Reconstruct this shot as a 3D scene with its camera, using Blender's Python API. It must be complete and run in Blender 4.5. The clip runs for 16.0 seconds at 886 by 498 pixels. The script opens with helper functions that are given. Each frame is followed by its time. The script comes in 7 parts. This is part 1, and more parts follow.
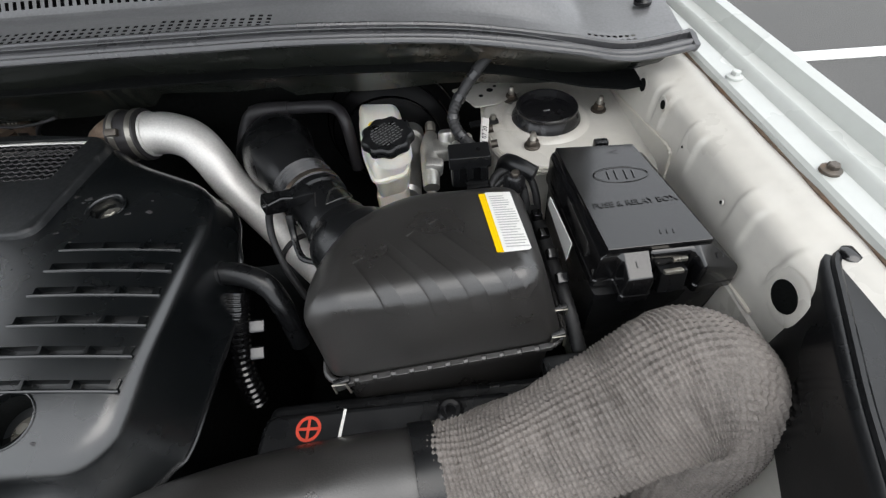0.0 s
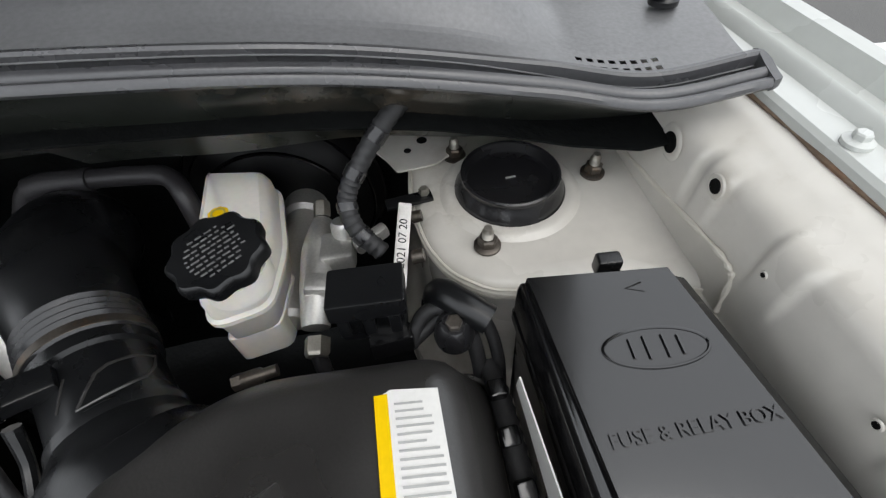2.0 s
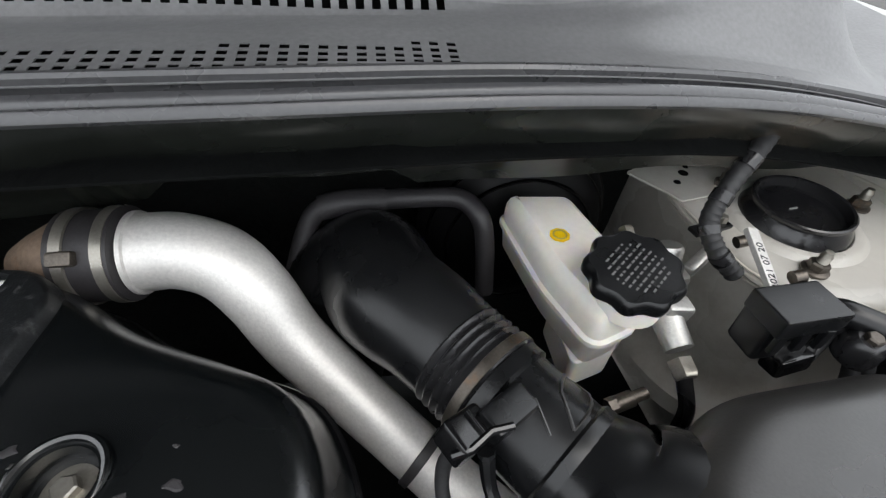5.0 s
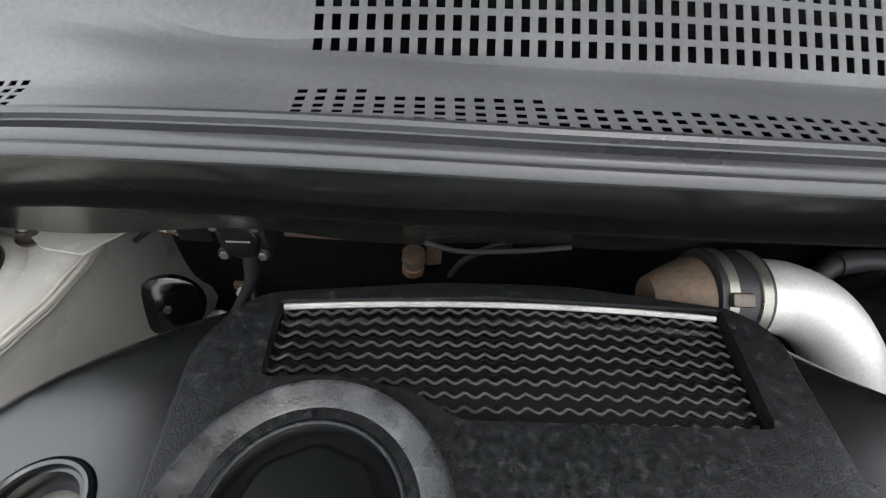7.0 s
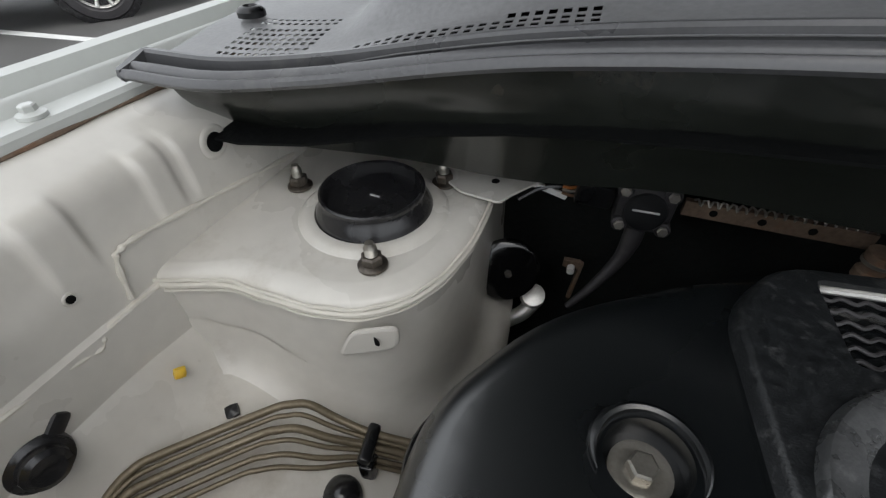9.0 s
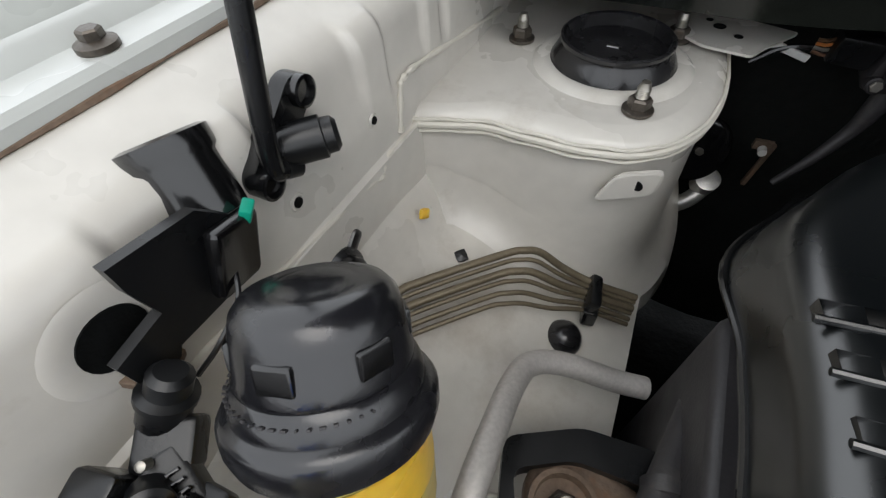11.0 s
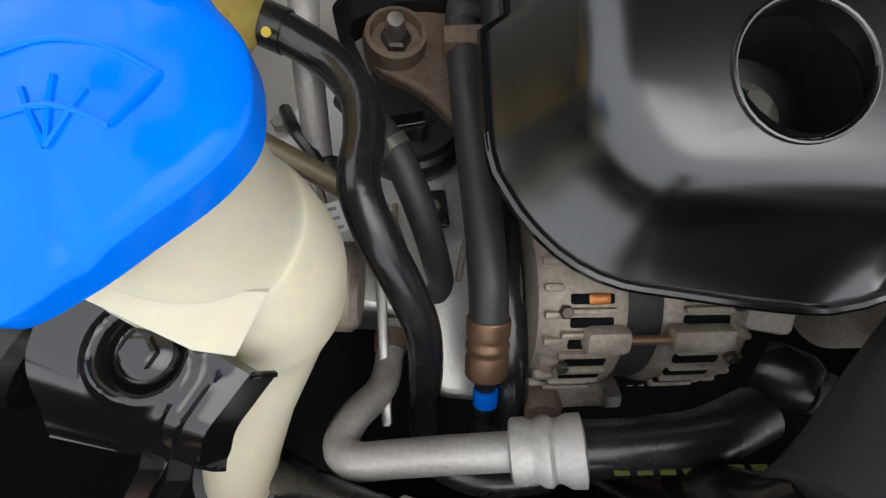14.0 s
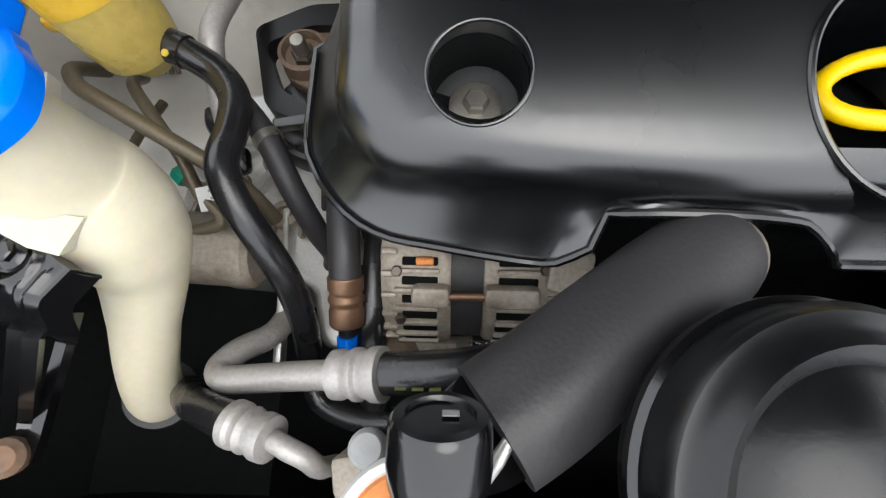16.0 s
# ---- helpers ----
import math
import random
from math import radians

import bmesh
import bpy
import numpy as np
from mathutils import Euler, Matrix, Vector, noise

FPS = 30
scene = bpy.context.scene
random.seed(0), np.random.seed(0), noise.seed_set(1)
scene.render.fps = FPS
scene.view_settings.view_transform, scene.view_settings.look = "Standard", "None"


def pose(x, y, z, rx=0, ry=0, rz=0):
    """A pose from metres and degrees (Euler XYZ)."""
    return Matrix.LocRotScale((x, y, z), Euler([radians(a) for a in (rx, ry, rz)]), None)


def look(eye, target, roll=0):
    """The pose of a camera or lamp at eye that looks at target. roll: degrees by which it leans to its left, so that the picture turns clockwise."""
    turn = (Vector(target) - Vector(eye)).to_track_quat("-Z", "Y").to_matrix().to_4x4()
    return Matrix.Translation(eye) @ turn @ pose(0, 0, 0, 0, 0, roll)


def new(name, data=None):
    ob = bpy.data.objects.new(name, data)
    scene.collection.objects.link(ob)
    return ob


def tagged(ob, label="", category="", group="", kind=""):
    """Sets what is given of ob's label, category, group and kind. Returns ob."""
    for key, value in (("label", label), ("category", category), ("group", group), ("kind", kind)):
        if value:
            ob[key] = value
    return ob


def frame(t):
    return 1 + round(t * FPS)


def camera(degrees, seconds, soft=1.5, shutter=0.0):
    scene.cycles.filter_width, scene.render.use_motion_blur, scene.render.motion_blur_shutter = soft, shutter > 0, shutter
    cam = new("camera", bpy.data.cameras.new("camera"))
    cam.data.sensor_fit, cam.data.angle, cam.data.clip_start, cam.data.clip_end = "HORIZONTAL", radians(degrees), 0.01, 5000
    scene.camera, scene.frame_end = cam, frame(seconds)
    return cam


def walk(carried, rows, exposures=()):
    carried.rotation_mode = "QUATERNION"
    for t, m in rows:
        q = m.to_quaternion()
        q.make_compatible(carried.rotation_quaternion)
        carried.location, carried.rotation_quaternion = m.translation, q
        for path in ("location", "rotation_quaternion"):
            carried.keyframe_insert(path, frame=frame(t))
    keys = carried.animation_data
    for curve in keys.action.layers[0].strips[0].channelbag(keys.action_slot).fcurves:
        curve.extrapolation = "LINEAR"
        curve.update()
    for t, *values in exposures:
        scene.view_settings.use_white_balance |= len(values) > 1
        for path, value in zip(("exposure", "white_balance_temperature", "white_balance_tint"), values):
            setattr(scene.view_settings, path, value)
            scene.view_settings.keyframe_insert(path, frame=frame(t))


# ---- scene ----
cam = camera(90.40, 16.0, soft=1.3)
PATH = [
    (0, pose(0.4399, 0.0829, 1.3060, 39.78, 3.62, -1.44)),
    (0.5, pose(0.4766, 0.1672, 1.2695, 39.54, 3.33, -2.16)),
    (1, pose(0.4920, 0.2429, 1.2437, 39.62, 3.12, -3.14)),
    (1.5, pose(0.5090, 0.3018, 1.2195, 39.62, 2.90, -4.18)),
    (2, pose(0.5045, 0.3356, 1.2061, 39.47, 2.67, -4.92)),
    (2.5, pose(0.4961, 0.3551, 1.1897, 39.27, 2.26, -5.19)),
    (3, pose(0.4726, 0.3592, 1.1885, 39.81, 1.90, -4.97)),
    (5.5, pose(0.1159, 0.3532, 1.2070, 45.70, -2.25, -8.24)),
    (6, pose(0.0118, 0.3654, 1.2140, 45.13, -2.99, -6.77)),
    (6.5, pose(-0.1225, 0.3764, 1.2076, 46.62, -3.90, -5.04)),
    (7, pose(-0.2219, 0.3856, 1.2001, 47.86, -4.06, -1.20)),
    (7.5, pose(-0.3156, 0.3828, 1.1956, 48.08, -3.36, 3.96)),
    (8, pose(-0.3854, 0.3642, 1.1871, 49.48, -1.39, 11.69)),
    (8.5, pose(-0.4108, 0.3648, 1.1615, 50.14, 0.37, 16.86)),
    (9, pose(-0.4240, 0.3607, 1.1526, 48.41, 1.42, 18.89)),
    (9.5, pose(-0.4951, 0.3238, 1.1522, 47.19, 2.19, 23.16)),
    (9.7, pose(-0.5170, 0.3213, 1.1495, 47.02, 3.11, 26.06)),
    (11.8, pose(-0.5559, 0.2094, 1.1142, 32.17, -0.21, 18.82)),
    (12, pose(-0.5465, 0.1975, 1.1164, 30.47, -0.47, 15.14)),
    (12.5, pose(-0.5312, 0.1589, 1.1121, 24.22, -1.33, 7.65)),
    (13, pose(-0.5213, 0.1442, 1.0880, 18.88, -3.53, 0.03)),
    (13.5, pose(-0.5202, 0.1326, 1.0811, 15.84, -4.58, -1.28)),
    (14, pose(-0.5179, 0.1278, 1.0805, 14.03, -5.11, -1.53)),
    (14.5, pose(-0.4841, 0.1161, 1.0819, 13.10, -3.94, -0.10)),
    (15, pose(-0.4599, 0.1115, 1.0882, 12.82, -1.90, 1.74)),
    (15.5, pose(-0.4450, 0.0951, 1.1075, 13.58, -0.76, 2.31)),
    (16, pose(-0.4076, 0.0906, 1.1309, 15.40, 0.19, 1.47)),
]

walk(cam, PATH, exposures=[(0.0, -0.1), (1.0, -0.12), (3.0, -0.22), (5.5, 0.08), (6.5, 0.15), (7.0, 0.33), (7.5, 0.22), (8.0, -0.1), (8.5, -0.35), (9.5, -0.4), (12.0, -0.15), (13.0, -0.28), (14.0, -0.33), (15.0, -0.28), (15.5, -0.1), (16.0, 0.15)])

# ---- world and light: an overcast day on a car park ----
world = bpy.data.worlds.new("sky")
scene.world = world
world.use_nodes = True
wn = world.node_tree
sky = wn.nodes.new("ShaderNodeTexSky")
sky.sky_type, sky.sun_disc = "NISHITA", False
sky.sun_elevation, sky.sun_rotation = radians(67), radians(133)
sky.air_density, sky.dust_density, sky.ozone_density = 1.0, 6.0, 1.0
wmix = wn.nodes.new("ShaderNodeMix")
wmix.data_type, wmix.blend_type = "RGBA", "MIX"
wmix.inputs[0].default_value = 0.85
wn.links.new(sky.outputs[0], wmix.inputs[6])
# even cloud cover, a little brighter overhead
wtc = wn.nodes.new("ShaderNodeTexCoord")
wsep = wn.nodes.new("ShaderNodeSeparateXYZ")
wn.links.new(wtc.outputs["Generated"], wsep.inputs[0])
wup = wn.nodes.new("ShaderNodeMapRange")
wup.inputs[1].default_value, wup.inputs[2].default_value = 0.0, 1.0
wup.inputs[3].default_value, wup.inputs[4].default_value = 14.0, 15.5
wn.links.new(wsep.outputs[2], wup.inputs[0])
wcl = wn.nodes.new("ShaderNodeMix")
wcl.data_type, wcl.blend_type = "RGBA", "MULTIPLY"
wcl.inputs[0].default_value = 1.0
wcl.inputs[6].default_value = (0.955, 0.99, 1.03, 1)
wn.links.new(wup.outputs[0], wcl.inputs[7])
wn.links.new(wcl.outputs[2], wmix.inputs[7])
wn.links.new(wmix.outputs[2], wn.nodes["Background"].inputs[0])
wn.nodes["Background"].inputs[1].default_value = 0.15
sun = new("sun", bpy.data.lights.new("sun", "SUN"))
sun.data.energy, sun.data.angle, sun.data.color = 1.0, radians(45), (1.0, 0.985, 0.96)
sun.matrix_world = look((1.3, -0.9, 5.2), (0, 0.3, 1.0))


# ---- materials ----
def mat(name, color, rough=0.5, metal=0.0, var=0.25, scale=18.0, fine=220.0, bump=0.15, dirt=None, dirt_amount=0.0,
        coat=0.0, sub=0.0, rough_var=0.12, spec=0.5, bump_dist=0.0006, ior=1.5):
    """A procedural surface: base colour varied at two scales, stains, uneven gloss and fine relief."""
    m = bpy.data.materials.new(name)
    m.use_nodes = True
    nt = m.node_tree
    b = nt.nodes["Principled BSDF"]
    tc = nt.nodes.new("ShaderNodeTexCoord")
    n1 = nt.nodes.new("ShaderNodeTexNoise")
    n2 = nt.nodes.new("ShaderNodeTexNoise")
    n1.inputs["Scale"].default_value, n1.inputs["Detail"].default_value = scale, 5
    n2.inputs["Scale"].default_value, n2.inputs["Detail"].default_value = fine, 3
    geo = nt.nodes.new("ShaderNodeNewGeometry")
    nt.links.new(geo.outputs["Position"], n1.inputs["Vector"])
    nt.links.new(geo.outputs["Position"], n2.inputs["Vector"])
    mul = nt.nodes.new("ShaderNodeMath")
    mul.operation = "ADD"
    nt.links.new(n1.outputs[0], mul.inputs[0])
    nt.links.new(n2.outputs[0], mul.inputs[1])
    mr = nt.nodes.new("ShaderNodeMapRange")
    mr.inputs[1].default_value, mr.inputs[2].default_value = 0.6, 1.4
    mr.inputs[3].default_value, mr.inputs[4].default_value = 1 - var, 1 + var
    nt.links.new(mul.outputs[0], mr.inputs[0])
    base = nt.nodes.new("ShaderNodeMix")
    base.data_type, base.blend_type = "RGBA", "MULTIPLY"
    base.inputs[0].default_value = 1.0
    base.inputs[6].default_value = (*color, 1)
    nt.links.new(mr.outputs[0], base.inputs[7])
    out = base.outputs[2]
    if dirt:
        n3 = nt.nodes.new("ShaderNodeTexNoise")
        n3.inputs["Scale"].default_value, n3.inputs["Detail"].default_value, n3.inputs["Roughness"].default_value = scale * 0.6, 8, 0.7
        nt.links.new(geo.outputs["Position"], n3.inputs["Vector"])
        ramp = nt.nodes.new("ShaderNodeMapRange")
        ramp.inputs[1].default_value, ramp.inputs[2].default_value = 0.72 - 0.45 * dirt_amount, 0.95 - 0.45 * dirt_amount
        nt.links.new(n3.outputs[0], ramp.inputs[0])
        dm = nt.nodes.new("ShaderNodeMix")
        dm.data_type = "RGBA"
        dm.inputs[7].default_value = (*dirt, 1)
        nt.links.new(ramp.outputs[0], dm.inputs[0])
        nt.links.new(out, dm.inputs[6])
        out = dm.outputs[2]
    nt.links.new(out, b.inputs["Base Color"])
    rr = nt.nodes.new("ShaderNodeMapRange")
    rr.inputs[1].default_value, rr.inputs[2].default_value = 0.3, 0.7
    rr.inputs[3].default_value, rr.inputs[4].default_value = max(rough - rough_var, 0.03), min(rough + rough_var, 1)
    nt.links.new(n1.outputs[0], rr.inputs[0])
    nt.links.new(rr.outputs[0], b.inputs["Roughness"])
    b.inputs["Metallic"].default_value = metal
    b.inputs["Coat Weight"].default_value = coat
    b.inputs["Specular IOR Level"].default_value = spec
    b.inputs["IOR"].default_value = ior
    if sub:
        b.inputs["Subsurface Weight"].default_value = sub
        b.inputs["Subsurface Radius"].default_value = (0.02, 0.014, 0.006)
        b.inputs["Subsurface Scale"].default_value = 0.4
    bp = nt.nodes.new("ShaderNodeBump")
    bp.inputs["Strength"].default_value, bp.inputs["Distance"].default_value = bump, bump_dist
    nt.links.new(n2.outputs[0], bp.inputs["Height"])
    nt.links.new(bp.outputs[0], b.inputs["Normal"])
    return m


PAINT = mat("cream_paint", (0.60, 0.575, 0.525), 0.32, var=0.07, scale=7, fine=60, bump=0.06, dirt=(0.34, 0.295, 0.235), dirt_amount=0.34, coat=0.3)
FENDER = mat("fender_paint", (0.53, 0.545, 0.52), 0.28, var=0.04, scale=5, fine=80, bump=0.03, dirt=(0.45, 0.43, 0.4), dirt_amount=0.2, coat=0.5)
SEALER = mat("seam_sealer", (0.63, 0.60, 0.53), 0.5, var=0.06, scale=40, fine=120, bump=0.4, bump_dist=0.002)
COVER = mat("cover_plastic", (0.0020, 0.0028, 0.0034), 0.27, var=0.3, scale=9, fine=1400, bump=0.02, dirt=(0.0045, 0.005, 0.005), dirt_amount=0.18, rough_var=0.04, spec=0.9, ior=1.62)
COVER_ROUGH = mat("grained_plastic", (0.008, 0.009, 0.010), 0.40, var=0.6, scale=230, fine=900, bump=0.35, dirt=(0.07, 0.07, 0.07), dirt_amount=0.38, bump_dist=0.0007)
# paler than the cover: dust, and the sky's sheen on the ridge painted in
DUST_SHEEN = mat("dust_and_sheen_plastic", (0.042, 0.043, 0.044), 0.30, var=0.5, scale=90, fine=600, bump=0.2, dirt=(0.15, 0.15, 0.15), dirt_amount=0.40, spec=0.8)
PLASTIC = mat("black_plastic", (0.0065, 0.0068, 0.0075), 0.30, var=0.3, scale=20, fine=500, bump=0.08, dirt=(0.05, 0.048, 0.044), dirt_amount=0.2)
GLOSS = mat("glossy_black_plastic", (0.005, 0.005, 0.0055), 0.15, spec=0.8, var=0.3, scale=14, fine=900, bump=0.03, rough_var=0.05)
DRUM = mat("satin_black_steel", (0.004, 0.004, 0.0045), 0.5, spec=0.25, var=0.3, scale=14, fine=500, bump=0.1)
AIRBOX = mat("air_box_plastic", (0.026, 0.0245, 0.0235), 0.33, spec=0.9, var=0.25, scale=12, fine=600, bump=0.25, dirt=(0.085, 0.08, 0.072), dirt_amount=0.25)
COWL = mat("weathered_grey_plastic", (0.155, 0.155, 0.158), 0.40, var=0.22, scale=8, fine=300, bump=0.2, dirt=(0.19, 0.19, 0.19), dirt_amount=0.35, spec=0.8)
SEAL = mat("rubber_seal", (0.060, 0.060, 0.063), 0.32, spec=0.8, var=0.2, scale=15, fine=350, bump=0.15, dirt=(0.16, 0.155, 0.15), dirt_amount=0.25)
# the apron's brown patches are reflections put into the colour
APRON = mat("dark_panel_brown_reflections", (0.018, 0.020, 0.017), 0.24, var=0.4, scale=7, fine=150, bump=0.15, dirt=(0.16, 0.125, 0.095), dirt_amount=0.34, spec=0.7)
DASH = mat("dash_insulation", (0.013, 0.0145, 0.0142), 0.6, spec=0.3, var=0.4, scale=14, fine=120, bump=0.5, dirt=(0.03, 0.028, 0.025), dirt_amount=0.3, bump_dist=0.003)
# near-black: the bonnet pad's own colour, elsewhere shade painted into pits, holes and recesses
PAD_AND_SHADE = mat("pad_and_shade_black", (0.0035, 0.004, 0.004), 0.8, spec=0.12, var=0.4, scale=14, fine=120, bump=0.5, bump_dist=0.003)
RUBBER = mat("black_rubber", (0.014, 0.0138, 0.015), 0.25, spec=0.7, var=0.3, scale=25, fine=400, bump=0.2, dirt=(0.08, 0.075, 0.07), dirt_amount=0.2)
RUBBER_MATT = mat("matt_grey_rubber", (0.031, 0.029, 0.031), 0.52, var=0.2, scale=18, fine=420, bump=0.3, dirt=(0.11, 0.10, 0.09), dirt_amount=0.25)
ALU = mat("cast_aluminium", (0.66, 0.65, 0.62), 0.42, metal=0.85, var=0.14, scale=30, fine=500, bump=0.35, dirt=(0.3, 0.27, 0.23), dirt_amount=0.18)
ALU_PIPE = mat("aluminium_pipe", (0.74, 0.72, 0.69), 0.50, metal=0.45, var=0.14, scale=22, fine=400, bump=0.3, dirt=(0.38, 0.34, 0.29), dirt_amount=0.25)
ALU_DULL = mat("oxidised_aluminium_pipe", (0.50, 0.475, 0.45), 0.52, metal=0.45, var=0.18, scale=22, fine=400, bump=0.4, dirt=(0.22, 0.18, 0.14), dirt_amount=0.32)
ALT = mat("dirty_aluminium", (0.35, 0.305, 0.25), 0.55, metal=0.3, var=0.3, scale=35, fine=350, bump=0.6, dirt=(0.12, 0.085, 0.06), dirt_amount=0.46)
STEEL = mat("zinc_steel", (0.36, 0.34, 0.30), 0.38, metal=0.85, var=0.15, scale=60, fine=600, bump=0.2, dirt=(0.25, 0.18, 0.12), dirt_amount=0.2)
DARKSTEEL = mat("dark_nut_steel", (0.12, 0.105, 0.09), 0.4, metal=0.8, var=0.3, scale=80, fine=600, bump=0.2, dirt=(0.22, 0.12, 0.06), dirt_amount=0.35)
RUST = mat("rusty_steel", (0.17, 0.12, 0.085), 0.7, metal=0.2, var=0.35, scale=45, fine=300, bump=0.7, dirt=(0.24, 0.11, 0.05), dirt_amount=0.4)
LINE = mat("olive_line_steel", (0.17, 0.14, 0.095), 0.42, metal=0.45, var=0.2, scale=40, fine=400, bump=0.2, dirt=(0.1, 0.07, 0.045), dirt_amount=0.3)
BRASS = mat("copper_brown_metal", (0.20, 0.115, 0.07), 0.42, metal=0.6, var=0.2, scale=50, fine=400, bump=0.3)
COPPER = mat("copper_winding", (0.55, 0.2, 0.06), 0.4, metal=0.6, var=0.25, scale=60, fine=500, bump=0.4)
TANK = mat("cream_polyethylene", (0.68, 0.63, 0.475), 0.42, var=0.05, scale=10, fine=200, bump=0.1, sub=0.5, dirt=(0.5, 0.42, 0.27), dirt_amount=0.14)
RESERVOIR = mat("white_polypropylene", (0.80, 0.765, 0.70), 0.4, var=0.05, scale=14, fine=200, bump=0.1, sub=0.4, dirt=(0.5, 0.33, 0.15), dirt_amount=0.15)
AMBER = mat("amber_reservoir", (0.72, 0.46, 0.05), 0.3, var=0.1, scale=20, fine=200, bump=0.08, sub=0.5)
AMBER_DIM = mat("amber_fluid", (0.52, 0.40, 0.11), 0.3, var=0.15, scale=25, fine=200, bump=0.08, sub=0.4)
BLUE = mat("blue_plastic", (0.0, 0.19, 0.95), 0.22, spec=0.15, var=0.06, scale=15, fine=75, bump=0.35, bump_dist=0.0010)
YELLOW = mat("yellow_plastic", (0.85, 0.55, 0.0), 0.35, var=0.06, scale=20, fine=300, bump=0.1)
WHITE = mat("white_label", (0.78, 0.77, 0.74), 0.45, var=0.05, scale=30, fine=300, bump=0.05)
INK = mat("grey_ink", (0.3, 0.3, 0.3), 0.5, var=0.1)
INKD = mat("worn_print", (0.12, 0.12, 0.12), 0.6, var=0.4, scale=200)
INKW = mat("pale_ink", (0.42, 0.42, 0.41), 0.5, var=0.15)
RED = mat("red_print", (0.6, 0.06, 0.03), 0.5, var=0.12)
GREEN = mat("green_tag", (0.0, 0.3, 0.2), 0.5, var=0.12)
ASPHALT = mat("asphalt", (0.085, 0.083, 0.08), 0.85, var=0.3, scale=3, fine=120, bump=0.6, bump_dist=0.004)
ROADPAINT = mat("road_paint", (0.7, 0.7, 0.68), 0.7, var=0.12, scale=8, fine=90, bump=0.3)
CARPAINT = mat("dark_car_paint", (0.02, 0.022, 0.025), 0.2, var=0.1, coat=0.6)
BRAID = mat("braided_sleeve", (0.165, 0.148, 0.135), 0.75, var=0.45, scale=28, fine=500, bump=0.5, dirt=(0.24, 0.22, 0.2), dirt_amount=0.3)
CAPGREY = mat("dusty_cap_plastic", (0.010, 0.010, 0.012), 0.22, var=0.25, scale=30, fine=500, bump=0.12, dirt=(0.07, 0.07, 0.08), dirt_amount=0.16, spec=0.8)
CLOTH = mat("black_tape", (0.02, 0.02, 0.021), 0.55, var=0.3, scale=40, fine=300, bump=0.5)


# ---- mesh helpers ----
def part(name, bm, material, parent=None, label="", smooth=True):
    """Links a bmesh as one mesh object, under a thing or a part."""
    me = bpy.data.meshes.new(name)
    bmesh.ops.recalc_face_normals(bm, faces=bm.faces)
    if smooth:
        for f in bm.faces:
            f.smooth = len(f.verts) < 7
        for e in bm.edges:
            if len(e.link_faces) == 2 and e.calc_face_angle(0) > radians(38):
                e.smooth = False
    bm.to_mesh(me)
    bm.free()
    me.materials.append(material)
    ob = new(name, me)
    if smooth:
        # large faces keep their own direction, the light turns in the rounded edges
        wn_ = ob.modifiers.new("even_normals", "WEIGHTED_NORMAL")
        wn_.keep_sharp, wn_.weight = True, 60
    if parent:
        ob.parent = parent
    if label:
        ob["label"] = label
    return ob


def thing(name, label, category, group="", kind=""):
    return tagged(new(name), label, category, group, kind)


def spline(pts, n=8, closed=False):
    """Points along a smooth curve through pts (Catmull-Rom)."""
    p = [Vector(q) for q in pts]
    out = []
    m = len(p)
    for i in range(m if closed else m - 1):
        a, b = p[i], p[(i + 1) % m]
        z = p[i - 1] if (i > 0 or closed) else a * 2 - b
        c = p[(i + 2) % m] if (i + 2 < m or closed) else b * 2 - a
        for k in range(n):
            t = k / n
            out.append(0.5 * (2 * a + (b - z) * t + (2 * z - 5 * a + 4 * b - c) * t * t + (3 * a - z - 3 * b + c) * t ** 3))
    if not closed:
        out.append(p[-1])
    return out


def sweep(bm, pts, radius, seg=14, caps=True, flat=1.0):
    """A tube along pts; radius is a number or one a point."""
    pts = [Vector(q) for q in pts]
    rad = radius if isinstance(radius, (list, tuple)) else [radius] * len(pts)
    up, rings = None, []
    for i, q in enumerate(pts):
        d = (pts[min(i + 1, len(pts) - 1)] - pts[max(i - 1, 0)]).normalized()
        if up is None:
            up = d.orthogonal().normalized()
        up = (up - d * up.dot(d)).normalized()
        side = d.cross(up)
        rings.append([bm.verts.new(q + (up * math.cos(a) * flat + side * math.sin(a)) * rad[i])
                      for a in (2 * math.pi * k / seg for k in range(seg))])
    for r0, r1 in zip(rings, rings[1:]):
        for k in range(seg):
            bm.faces.new((r0[k], r0[(k + 1) % seg], r1[(k + 1) % seg], r1[k]))
    if caps:
        bm.faces.new(rings[0][::-1])
        bm.faces.new(rings[-1])
    return bm


def tube(pts, radius, seg=14, n=8, caps=True):
    """A tube along a smooth curve through pts."""
    if isinstance(radius, (list, tuple)):
        k = len(radius) - 1
        line = spline(pts, n)
        radius = [float(np.interp(i / (len(line) - 1) * k, range(k + 1), radius)) for i in range(len(line))]
        return sweep(bmesh.new(), line, radius, seg, caps)
    return sweep(bmesh.new(), spline(pts, n), radius, seg, caps)


